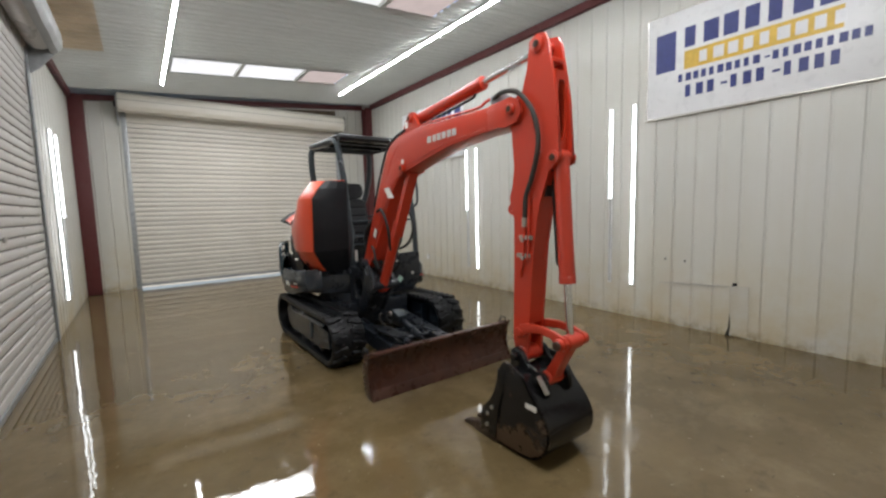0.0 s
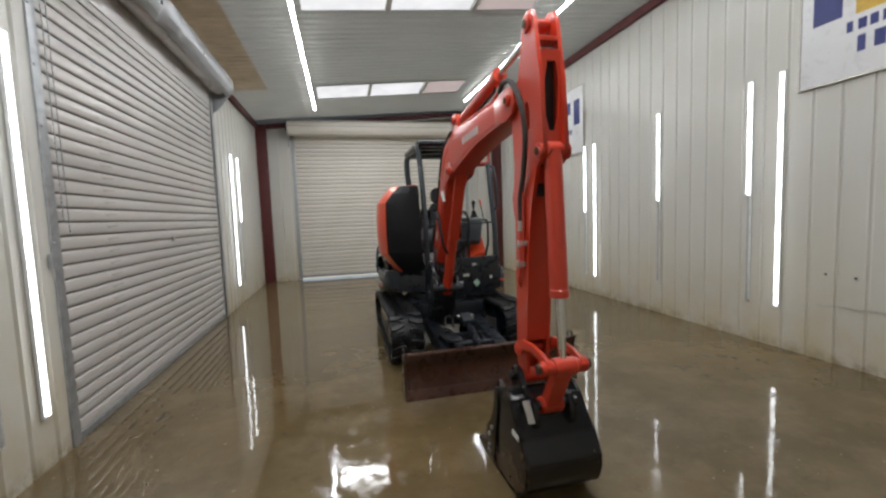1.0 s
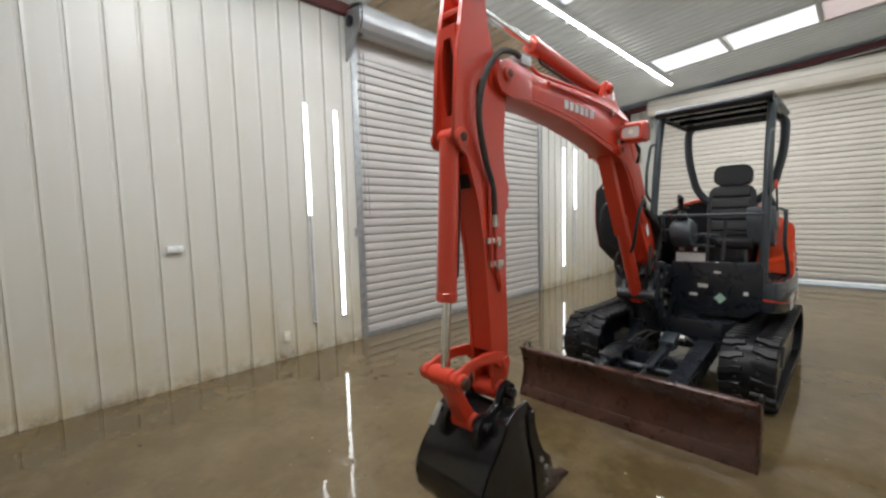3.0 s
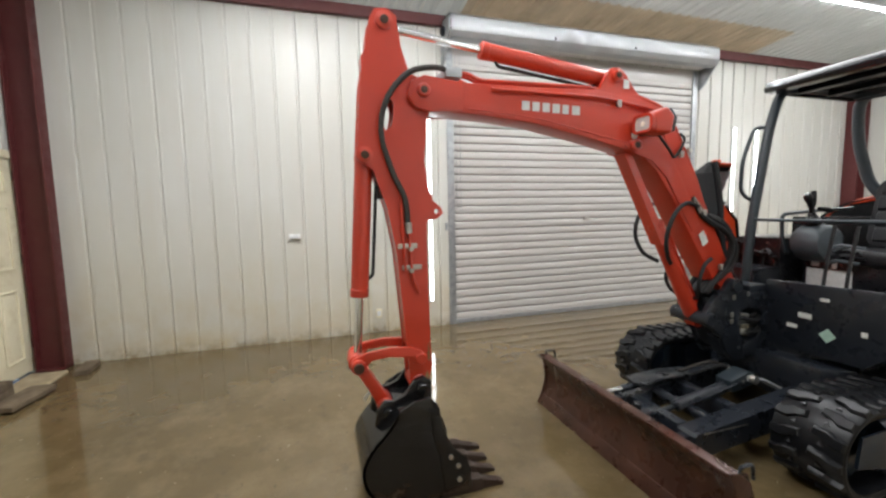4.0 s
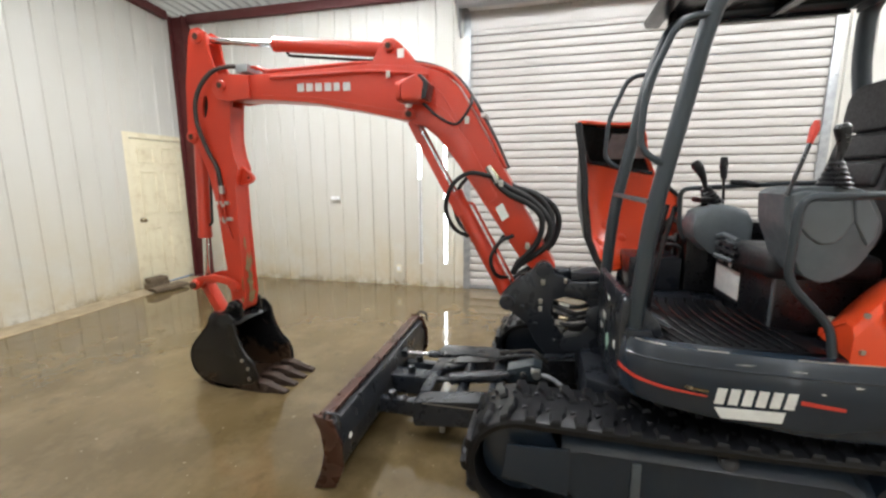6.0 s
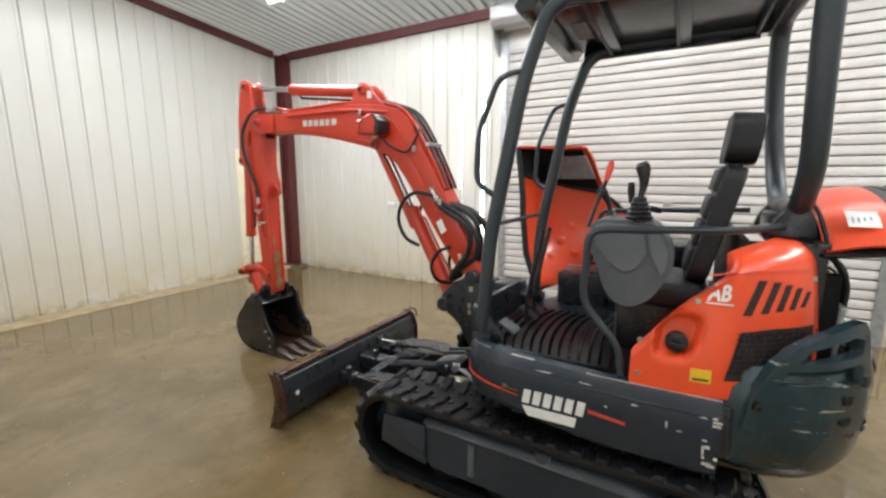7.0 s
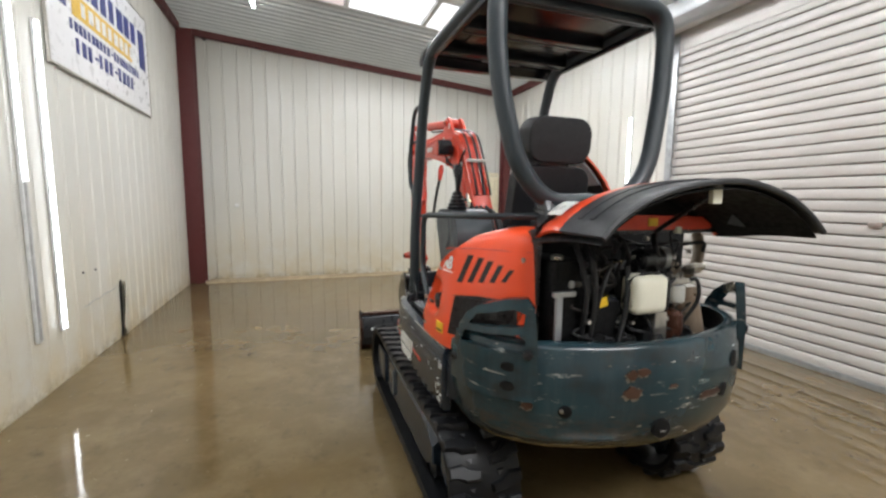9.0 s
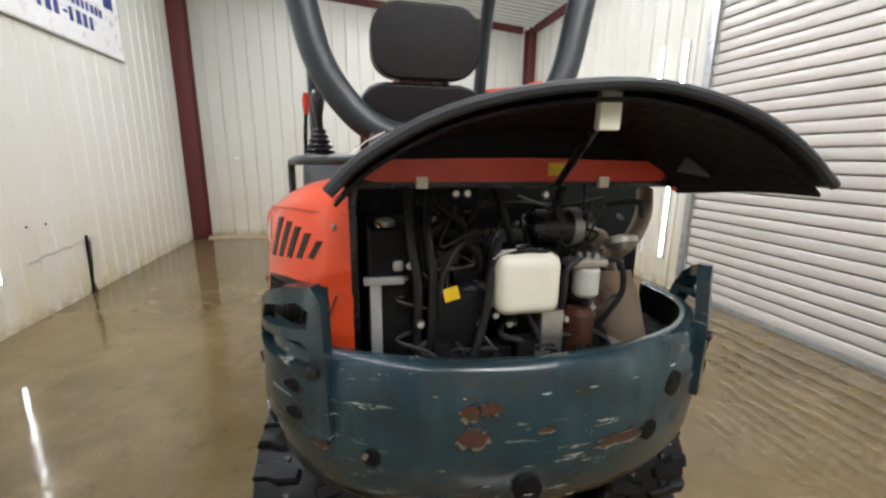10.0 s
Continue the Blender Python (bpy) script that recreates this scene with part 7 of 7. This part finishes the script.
for i in range(11):
    x = 2.03 + 0.055 * i
    part("casting", cushion_block(x, 5.945 + 0.012 * (i % 3), 0.885 + 0.012 * (i % 2), 0.05, 0.05, 0.07 + 0.02 * ((i * 3) % 4)), M_PITCH if i % 4 else M_STEEL, bay)
    part("engine_hose", tube(smooth_path([(x, 5.97, 0.87), (x + 0.03 * math.cos(i * 2.2), 5.985, 0.93 + 0.01 * (i % 3)), (x + 0.06, 5.96, 0.95 + 0.03 * math.sin(i * 1.4)), (x + 0.09 * math.cos(i), 5.90, 0.99)], 4), 0.006 + 0.002 * (i % 2), 7), M_HOSE, bay)
for i in range(26):
    x, z = random.uniform(1.98, 2.68), random.uniform(0.97, 1.30)
    part("fitting", lathe([(0.006, -0.012), (0.008, 0.0), (0.005, 0.01), (0.0, 0.011)], (x, random.uniform(5.88, 5.92), z), (random.uniform(-1, 1), 1, random.uniform(-0.5, 1)), 8), random.choice([M_STEEL, M_BRASS, M_STEEL, M_FRAME]), bay)
for x, y, z in ((2.47, 5.87, 1.33), (2.44, 5.87, 1.33), (2.22, 5.87, 1.325), (2.36, 5.90, 1.0), (2.42, 5.95, 1.0), (2.33, 5.93, 0.985), (2.60, 5.93, 1.16), (2.58, 5.97, 1.02), (2.18, 5.96, 1.0)):
    part("fitting", lathe([(0.010, -0.01), (0.012, 0.0), (0.008, 0.012)], (x, y, z), (0.2, 1, 0.2), 8), M_STEEL, machine)

# raised engine hood
def hood():
    crown = smooth_path([(2.772, 0, 1.378), (2.71, 0, 1.436), (2.58, 0, 1.505), (2.40, 0, 1.548), (2.20, 0, 1.56), (2.0, 0, 1.52), (1.86, 0, 1.455), (1.765, 0, 1.385)], 4)

    def sheet(y0, y1, drop0, drop1):
        rows = []
        for j in range(7):
            t = j / 6
            y = y0 + (y1 - y0) * t
            drop = drop1 + (drop0 - drop1) * (1 - t) ** 2
            tuck = 0.0 if y1 > 6.05 else 0.045 * (1 - t) ** 2
            rows.append([(2.27 + (p.x - 2.27) * (1 - tuck), y, p.z - drop) for p in crown])
        return thicken(loft(rows, closed=False), 0.012)

    h = part("engine_hood", sheet(6.03, 6.25, 0.0, 0.004), M_HOODB, machine, "raised engine hood, black with an orange band", 50)
    part("orange_band", sheet(5.84, 6.029, 0.045, 0.0), M_ORANGE2, h, "orange band of the hood", 50)
    part("front_liner", plate([(p.x, p.z - 0.03) for p in crown[1:-1]] + [(1.78, 1.362), (2.76, 1.362)], 1, 5.846, 5.854), M_PITCH, h, "black inner lining")
    part("inner_panel", plate([(p.x, min(p.z - 0.045, 1.425 - 0.02 * abs(p.x - 2.27))) for p in crown[3:-3]] + [(1.86, 1.362), (2.68, 1.362)], 1, 5.856, 5.868), M_RIM, h, "orange inner face")
    part("roof_liner", thicken(loft([[(2.27 + (p.x - 2.27) * 0.985, y, p.z - dz) for p in crown] for y, dz in ((5.842, 0.056), (5.95, 0.046), (6.05, 0.034), (6.15, 0.03), (6.235, 0.03))], closed=False), 0.006), M_PITCH, h, "black inner lining", 50)
    for y in (6.075, 6.135):
        part("ridge", thicken(loft([[(p.x, yy, p.z + 0.003) for p in crown[3:-10]] for yy in (y, y + 0.018)], closed=False), 0.007), M_HOODB, h)
    part("edge_rim", tube([(p.x, 6.25, p.z - 0.01) for p in crown], 0.011, 8), M_HOODB, h)
    part("latch", box(2.245, 2.29, 6.19, 6.21, 1.475, 1.545, 0.006), M_TANK, h, "pale metal latch")
    part("strut", rod((2.26, 6.17, 1.50), (2.20, 5.90, 1.36), 0.010, 10), M_BLACK, h)
    part("hinge", box(2.545, 2.575, 5.85, 5.875, 1.345, 1.375, 0.003), M_TANK, h)
    part("hinge", box(2.03, 2.06, 5.85, 5.875, 1.345, 1.375, 0.003), M_TANK, h)
    part("decal", box(2.165, 2.215, 5.869, 5.872, 1.378, 1.412), M_YELLOW, h, "yellow sticker")
    part("window", plate([(1.80, 1.375), (1.93, 1.395), (1.90, 1.445), (1.83, 1.42)], 1, 6.0, 6.006), M_GREYP, h, "grey foam pad")
    rows = []
    for y in (5.90, 5.985):
        rows.append([(x, y, z) for x, z in ((2.735, 1.424), (2.70, 1.452), (2.66, 1.472))])
    bm = loft([[(x, y, z + 0.006) for x, y, z in r] for r in rows], closed=False)
    d = part("decal", thicken(bm, 0.002), M_WHITE, h, "white instruction sticker")
    for k in range(4):
        y0 = 5.912 + 0.016 * k
        part("print_bar", thicken(loft([[(x, y, z + 0.0085) for x, z in ((2.725 - 0.004 * k, 1.4325), (2.70, 1.452))] for y in (y0, y0 + 0.003)], closed=False), 0.001), M_GREYP, d)


hood()

# opened west side cover
def side_cover():
    rows = [
        (0.86, (2.02, 4.62), (1.80, 4.68), (1.74, 4.84), (1.74, 5.06)),
        (0.97, (1.99, 4.55), (1.70, 4.59), (1.64, 4.78), (1.66, 5.10)),
        (1.09, (1.97, 4.50), (1.615, 4.52), (1.55, 4.74), (1.61, 5.11)),
        (1.28, (1.96, 4.475), (1.60, 4.475), (1.53, 4.70), (1.585, 5.11)),
        (1.345, (1.957, 4.465), (1.60, 4.468), (1.53, 4.69), (1.585, 5.10)),
        (1.47, (1.955, 4.46), (1.60, 4.465), (1.53, 4.68), (1.59, 4.96)),
        (1.62, (1.945, 4.44), (1.605, 4.468), (1.545, 4.685), (1.62, 4.89)),
        (1.72, (1.94, 4.42), (1.685, 4.495), (1.62, 4.70), (1.69, 4.86)),
        (1.80, (1.93, 4.41), (1.78, 4.545), (1.70, 4.70), (1.75, 4.82)),
    ]
    south, west, rim, tail_edge, skin = [], [], [], [], []
    for z, e, w, m, n in rows:
        e, w, m, n = (Vector((p[0], p[1], z)) for p in (e, w, m, n))
        south.append([e, e.lerp(w, 0.35) + Vector((0.0, -0.004, 0)), e.lerp(w, 0.7) + Vector((-0.004, -0.004, 0)), w])
        west.append([w, w.lerp(m, 0.5) + Vector((-0.012, -0.012, 0)), m, m.lerp(n, 0.5) + Vector((-0.008, 0, 0)), n])
        rim.append(e)
        tail_edge.append(n)
        skin.append([e + Vector((-0.012, 0.024, 0)), e.lerp(w, 0.5) + Vector((0, 0.026, 0)), w + Vector((0.055, 0.045, 0)), w.lerp(m, 0.6) + Vector((0.05, 0.015, 0)), m + Vector((0.045, 0.0, 0)), n + Vector((0.02, -0.025, 0))])

    def inner_at(j, z):
        """The inner skin at column j and height z."""
        for k in range(len(rows) - 1):
            if z <= rows[k + 1][0] or k == len(rows) - 2:
                return skin[k][j].lerp(skin[k + 1][j], (z - rows[k][0]) / (rows[k + 1][0] - rows[k][0]))

    split = [1.62, 1.60, 1.575, 1.56, 1.54, 1.50]
    lower = [[inner_at(j, 0.88 + (split[j] - 0.88) * i / 8) for j in range(6)] for i in range(9)]
    upper = [[inner_at(j, split[j] + (1.785 - split[j]) * i / 5) + Vector((-0.004, -0.006, 0)) for j in range(6)] for i in range(6)]
    c = part("side_cover", thicken(loft(west, closed=False), 0.012), M_ORANGE2, machine, "opened orange side cover with a black face", 22)
    part("black_face", thicken(loft(south, closed=False), 0.016), M_MATTE, c, "black plastic face", 16)
    part("cap", plate([(1.93, 4.41), (1.86, 4.47), (1.78, 4.545), (1.70, 4.70), (1.75, 4.82), (1.785, 4.80), (1.79, 4.66), (1.86, 4.56), (1.95, 4.46)], 2, 1.795, 1.812, 0.004), M_ORANGE2, c)
    part("seal", tube([e + Vector((0.008, 0.010, 0)) for e in rim], 0.017, 8), M_HOSE, c, "black edge seal")
    part("seal", tube([n + Vector((0.012, 0.006, 0)) for n in tail_edge[1:6]], 0.013, 8), M_HOSE, c, "black edge seal")
    inner = part("inner_frame", thicken(loft(lower, closed=False), 0.006), M_ORANGE2, c, "orange inner panel", 60)
    part("inner_liner", thicken(loft(upper, closed=False), 0.006), M_VOID, c, "black foam liner", 60)
    part("inner_pad", thicken(loft([[inner_at(j, z) + Vector((0.008, 0.0, 0)) for j in (3, 4, 5)] for z in (1.60, 1.67, 1.75)], closed=False), 0.008), M_PAD, c, "grey foam pad")
    part("seal_strip", tube([inner_at(j, split[j]) + Vector((0.008, 0.004, 0)) for j in range(6)], 0.012, 8), M_HOSE, c, "black seal strip")
    for j, z in ((2, 1.03), (2, 1.25), (4, 1.05), (4, 1.25), (3, 1.14)):
        q = inner_at(j, z)
        part("emboss", lathe([(0.0, 0.010), (0.024, 0.009), (0.034, 0.002), (0.038, -0.02)], q, (1, 0.5 if j < 4 else -0.1, 0), 18), M_ORANGE2, inner)


side_cover()

# west bay behind the side cover: tank, valves, hoses
part("hydraulic_tank", box(1.66, 2.0, 5.05, 5.50, 0.80, 1.22, 0.02), M_BLACK, machine, "black hydraulic tank")
part("valve_block", box(1.72, 2.02, 4.74, 5.03, 0.80, 1.0, 0.012), M_FRAME, machine)
for i in range(8):
    x = 1.66 + 0.035 * (i % 4)
    y = 4.86 + 0.09 * (i // 2)
    part("engine_hose", tube(smooth_path([(x, y, 0.90), (x - 0.05, y + 0.03, 1.08), (x - 0.03, y + 0.08, 1.2), (x + 0.08, y + 0.12, 1.16)], 5), 0.011, 8), M_HOSE, machine)
for x, y, z in ((1.66, 5.3, 1.1), (1.65, 5.4, 1.0), (1.64, 5.2, 0.95), (1.66, 5.5, 1.15)):
    part("fitting", lathe([(0.018, -0.02), (0.022, 0.0), (0.012, 0.02)], (x, y, z), (-1, 0, 0.3), 10), M_STEEL, machine)


# seat and controls
st = part("seat", box(2.31, 2.75, 5.12, 5.52, 1.05, 1.16, 0.045, 4), M_VINYL, machine, "black vinyl operator seat")


def cushion(secs):
    bm = bmesh.new()
    for cx, cy, cz, w, d, h, lean in secs:
        own = box(-w / 2, w / 2, -d / 2, d / 2, -h / 2, h / 2, min(w, d, h) * 0.32, 4)
        bmesh.ops.rotate(own, verts=own.verts, cent=(0, 0, 0), matrix=Matrix.Rotation(radians(lean), 3, "X"))
        bmesh.ops.translate(own, verts=own.verts, vec=(cx, cy, cz))
        merge(bm, own)
    return bm


def rounded_pad(cx, cy, cz, w, d, h, r, lean):
    """A padded cushion: a rounded rectangle seen from the front, soft at its rim."""
    pts = arc(w / 2 - r, h / 2 - r, r, 0, 90, 6) + arc(-w / 2 + r, h / 2 - r, r, 90, 180, 6) + arc(-w / 2 + r, -h / 2 + r, r, 180, 270, 6) + arc(w / 2 - r, -h / 2 + r, r, 270, 360, 6)
    bm = plate(pts, 1, -d / 2, d / 2, d * 0.4, None, 4)
    bmesh.ops.rotate(bm, verts=bm.verts, cent=(0, 0, 0), matrix=Matrix.Rotation(radians(lean), 3, "X"))
    bmesh.ops.translate(bm, verts=bm.verts, vec=(cx, cy, cz))
    return bm


part("backrest", rounded_pad(2.507, 5.52, 1.40, 0.39, 0.075, 0.50, 0.08, -13), M_VINYL, st)
for i in range(4):
    part("bolster", cushion([(2.507, 5.452 + 0.026 * i, 1.25 + i * 0.112, 0.33 - 0.01 * abs(i - 2), 0.05, 0.10, -13)]), M_VINYL, st)
part("headrest", rounded_pad(2.507, 5.59, 1.752, 0.32, 0.11, 0.20, 0.075, -6), M_VINYL, st)
part("headrest_stem", cushion([(2.507, 5.575, 1.645, 0.16, 0.05, 0.10, -10)]), M_BLACK, st)
sb = part("seat_base", box(2.08, 2.70, 5.18, 5.58, 0.82, 1.06, 0.012), M_BLACK, machine, "black seat pedestal with white labels")
part("label", box(2.11, 2.39, 5.176, 5.179, 0.86, 1.0), M_WHITE, sb, "white instruction label")
part("label", box(2.14, 2.19, 5.17, 5.176, 1.02, 1.05), M_WHITE, sb)
part("label", box(2.27, 2.30, 5.17, 5.176, 1.01, 1.06), M_WHITE, sb)
part("edge_trim", box(2.685, 2.705, 5.172, 5.18, 0.83, 1.05, 0.002), M_GREYP, sb)
part("socket", box(2.70, 2.725, 5.36, 5.40, 0.86, 0.90, 0.004), M_TANK, sb)
for i in range(7):
    z = 1.065 + 0.035 * (i % 4)
    part("linkage", tube([(2.29 + 0.02 * (i % 3), 5.10, z), (2.36, 5.07 + 0.01 * i, z + 0.02), (2.46 + 0.03 * (i % 2), 5.11, z + 0.005)], 0.012, 6), M_BLACK if i % 3 else M_GREYP, machine)
part("arm_rail", tube(fillet([(2.06, 5.01, 1.12), (2.05, 4.985, 1.20), (2.04, 4.98, 1.405), (2.06, 5.30, 1.425), (2.08, 5.70, 1.44)], 0.05), 0.014, 10), M_ROPS, machine, "grey tubular side rail")


def joystick(c, x, y, z, top, label="black joystick grip"):
    """A grip on a ribbed boot, leaning from (y, z) to top."""
    prof = []
    for i in range(6):
        prof += [(0.062 - 0.007 * i, 0.018 * i), (0.050 - 0.006 * i, 0.018 * i + 0.009)]
    d = Vector((0, top[0] - y, top[1] - z)).normalized()
    part("boot", lathe(prof, (x, y, z), d, 16), M_BLACK, c, "ribbed black rubber boot")
    a = Vector((x, y, z)) + d * 0.09
    b = Vector((x, top[0], top[1]))
    pts = [a.lerp(b, t) + Vector((0, 0.012 * math.sin(3.1 * t), 0)) for t in (0, 0.25, 0.45, 0.6, 0.75, 0.9, 1.0)]
    part("joystick", tube(pts, [0.011, 0.013, 0.017, 0.021, 0.025, 0.027, 0.018], 12), M_BLACK, c, label)


outline = [(5.075, 1.405), (5.085, 1.30), (5.115, 1.22), (5.15, 1.13), (5.195, 1.088), (5.25, 1.084), (5.325, 1.135), (5.378, 1.245), (5.38, 1.32), (5.335, 1.40), (5.28, 1.43), (5.12, 1.43)]
ce = part("console", plate([(p.y, p.z) for p in smooth_path([(0, y, z) for y, z in outline + outline[:1]], 4)[:-1]], 0, 2.70, 2.895, 0.03, None, 4), M_GREYP, machine, "grey plastic control console", 60)
part("console_panel", plate([(5.092, 1.405), (5.10, 1.32), (5.128, 1.285), (5.165, 1.245), (5.205, 1.222), (5.245, 1.228), (5.275, 1.262), (5.295, 1.315), (5.275, 1.41), (5.13, 1.418)], 0, 2.885, 2.907, 0.012, None, 3), M_GREYL, ce, "paler grey panel with a curved lower edge")
part("console_panel", plate([(5.30, 1.305), (5.345, 1.22), (5.366, 1.25), (5.37, 1.315), (5.33, 1.388), (5.285, 1.405)], 0, 2.885, 2.903, 0.010, None, 3), M_GREYL, ce, "paler grey panel")
joystick(ce, 2.845, 5.25, 1.425, (5.245, 1.655))
secs = []
for y, lo, hi in ((4.985, 1.20, 1.25), (5.0, 1.15, 1.29), (5.07, 1.08, 1.33), (5.17, 1.05, 1.325), (5.235, 1.08, 1.30), (5.255, 1.12, 1.27)):
    secs.append([(2.10, y, lo), (2.28, y, lo), (2.28, y, hi - 0.03), (2.25, y, hi), (2.13, y, hi), (2.10, y, hi - 0.03)])
cw2 = part("console", loft(secs), M_GREYP, machine, "grey plastic control console", 60)
joystick(cw2, 2.19, 5.095, 1.325, (4.99, 1.55))
lv = part("dozer_lever", rod((2.14, 5.165, 1.32), (2.14, 5.155, 1.48), 0.007, 8), M_BLACK, machine)
part("grip", tube([(2.14, 5.156, 1.46), (2.14, 5.15, 1.53), (2.14, 5.148, 1.575)], [0.014, 0.021, 0.017], 10), M_BLACK, lv)
part("armrest", tube([(2.16, 5.18, 1.445), (2.165, 5.26, 1.435), (2.17, 5.31, 1.425)], [0.012, 0.02, 0.015], 10), M_BLACK, machine)
lev = part("lock_lever", tube(smooth_path([(2.915, 5.07, 1.40), (2.91, 5.10, 1.50), (2.90, 5.128, 1.59)], 4), 0.008, 8), M_BLACK, machine)
part("grip", tube([(2.90, 5.126, 1.585), (2.897, 5.138, 1.635), (2.895, 5.143, 1.662)], [0.010, 0.015, 0.009], 10), M_REDDEC, lev, "red lever grip")
for x in (2.48, 2.60):
    part("travel_lever", tube(smooth_path([(x, 4.72, 0.83), (x, 4.74, 1.05), (x, 4.80, 1.34)], 4), 0.011, 8), M_BLACK, machine, "black travel lever")
part("display", box(2.10, 2.24, 5.02, 5.08, 1.335, 1.365, 0.01), M_BLACK, cw2)
for i in range(14):
    x, y = 1.74 + 0.05 * (i % 5) + 0.01 * (i % 3), 4.92 + 0.05 * (i // 3)
    part("engine_hose", tube(smooth_path([(x, y, 0.81), (x + 0.03 * math.sin(i * 2.1), y + 0.03, 0.95), (x + 0.05 * math.cos(i * 1.7), y + 0.05, 1.06 + 0.02 * (i % 4)), (x + 0.09, y + 0.10 * math.sin(i), 1.09)], 4), 0.011 + 0.003 * (i % 2), 7), M_HOSE, machine)


# canopy
def canopy():
    xe, xw = 2.885, 2.055
    roof = part("canopy_roof", plate([(xw - 0.02, 4.80), (xw + 0.03, 4.755), (xe - 0.03, 4.755), (xe + 0.02, 4.80), (xe + 0.02, 5.70), (xw - 0.02, 5.70)], 2, 2.312, 2.345, 0.010), M_ROOF, machine, "black flat canopy roof")
    for y in (5.0, 5.32):
        part("roof_rib", box(xw + 0.03, xe - 0.03, y, y + 0.05, 2.272, 2.316, 0.005), M_ROOF, roof)
        part("rib_flange", box(xw + 0.03, xe - 0.03, y - 0.012, y, 2.270, 2.276, 0.001), M_ROPS, roof)
    part("front_lip", plate([(4.755, 2.347), (4.80, 2.347), (4.83, 2.312), (4.80, 2.268), (4.735, 2.272), (4.72, 2.30)], 0, xw - 0.018, xe + 0.018, 0.008), M_ROOF, roof, "rounded front edge of the roof")
    part("rear_channel", plate([(5.64, 2.335), (5.70, 2.335), (5.70, 2.262), (5.688, 2.262), (5.688, 2.32), (5.652, 2.32), (5.652, 2.275), (5.64, 2.275)], 0, xw, xe, 0.002), M_ROPS, roof, "dark steel rear channel")
    for x in (xw - 0.012, xe - 0.012):
        part("side_flange", box(x, x + 0.024, 4.84, 5.66, 2.262, 2.312, 0.004), M_ROOF, roof)
    part("roof_panel", box(xw + 0.12, xe - 0.12, 5.08, 5.30, 2.302, 2.3105, 0.002), M_ROOF, roof)
    part("decal", box(2.30, 2.55, 4.86, 4.94, 2.308, 2.3115), M_PAD, roof)
    for x, nm in ((xe, "front_post"), (xw, "front_post")):
        pth = fillet([(x + 0.01, 4.60, 0.83), (x + 0.012, 4.63, 1.30), (x + 0.004, 4.77, 2.02), (x, 4.87, 2.29), (x, 5.06, 2.315), (x, 5.70, 2.315)], 0.12, 6)
        p = part(nm, tube(pth, 0.032, 12), M_ROPS, machine, "dark painted canopy post")
        s = 1 if x > 2.5 else -1
        part("grab_handle", tube(fillet([(x + s * 0.02, 4.785, 2.04), (x + s * 0.03, 4.67, 2.03), (x + s * 0.03, 4.575, 1.80), (x + s * 0.03, 4.565, 1.57), (x + s * 0.02, 4.69, 1.50)], 0.06), 0.013, 10), M_ROPS, p)
        part("post_foot", box(x - 0.05, x + 0.055, 4.565, 4.66, 0.80, 0.86, 0.01), M_FRAME, p)
    hoop = fillet([(2.47, 5.745, 2.32), (xe, 5.735, 2.32), (xe - 0.005, 5.74, 1.98), (xe - 0.085, 5.77, 1.62), (2.66, 5.775, 1.47), (2.47, 5.775, 1.475)], 0.13, 7)
    other = [Vector((xe + xw - p.x, p.y, p.z)) for p in reversed(hoop)]
    part("rear_hoop", tube(hoop[:-1] + other[:-1] + [hoop[0]], 0.038, 14), M_ROPS, machine, "dark painted tubular rear hoop")
    for x in (2.665, xe + xw - 2.665):
        part("hoop_gusset", plate([(5.69, 1.375), (5.71, 1.44), (5.75, 1.50), (5.80, 1.50), (5.825, 1.44), (5.835, 1.375)], 0, x - 0.02, x + 0.02, 0.008), M_FRAME, machine, "black foot bracket of the rear hoop")
    part("hoop_foot", box(2.36, 2.62, 5.70, 5.80, 1.34, 1.46, 0.02), M_FRAME, machine)
    part("arm_rail", tube(fillet([(2.66, 5.745, 1.415), (2.89, 5.56, 1.41), (2.975, 5.085, 1.397), (2.975, 5.075, 1.10), (2.985, 5.225, 0.94), (2.990, 5.24, 0.83)], 0.06), 0.015, 10), M_ROPS, machine, "grey tubular side rail")
    part("front_rail", tube(fillet([(2.90, 4.62, 1.375), (2.10, 4.62, 1.375)], 0.03), 0.011, 10), M_ROPS, machine, "grey tubular front rail")
    part("decal", box(xe - 0.01, xe + 0.015, 4.90, 4.94, 2.352, 2.356), M_WHITE, roof)


canopy()
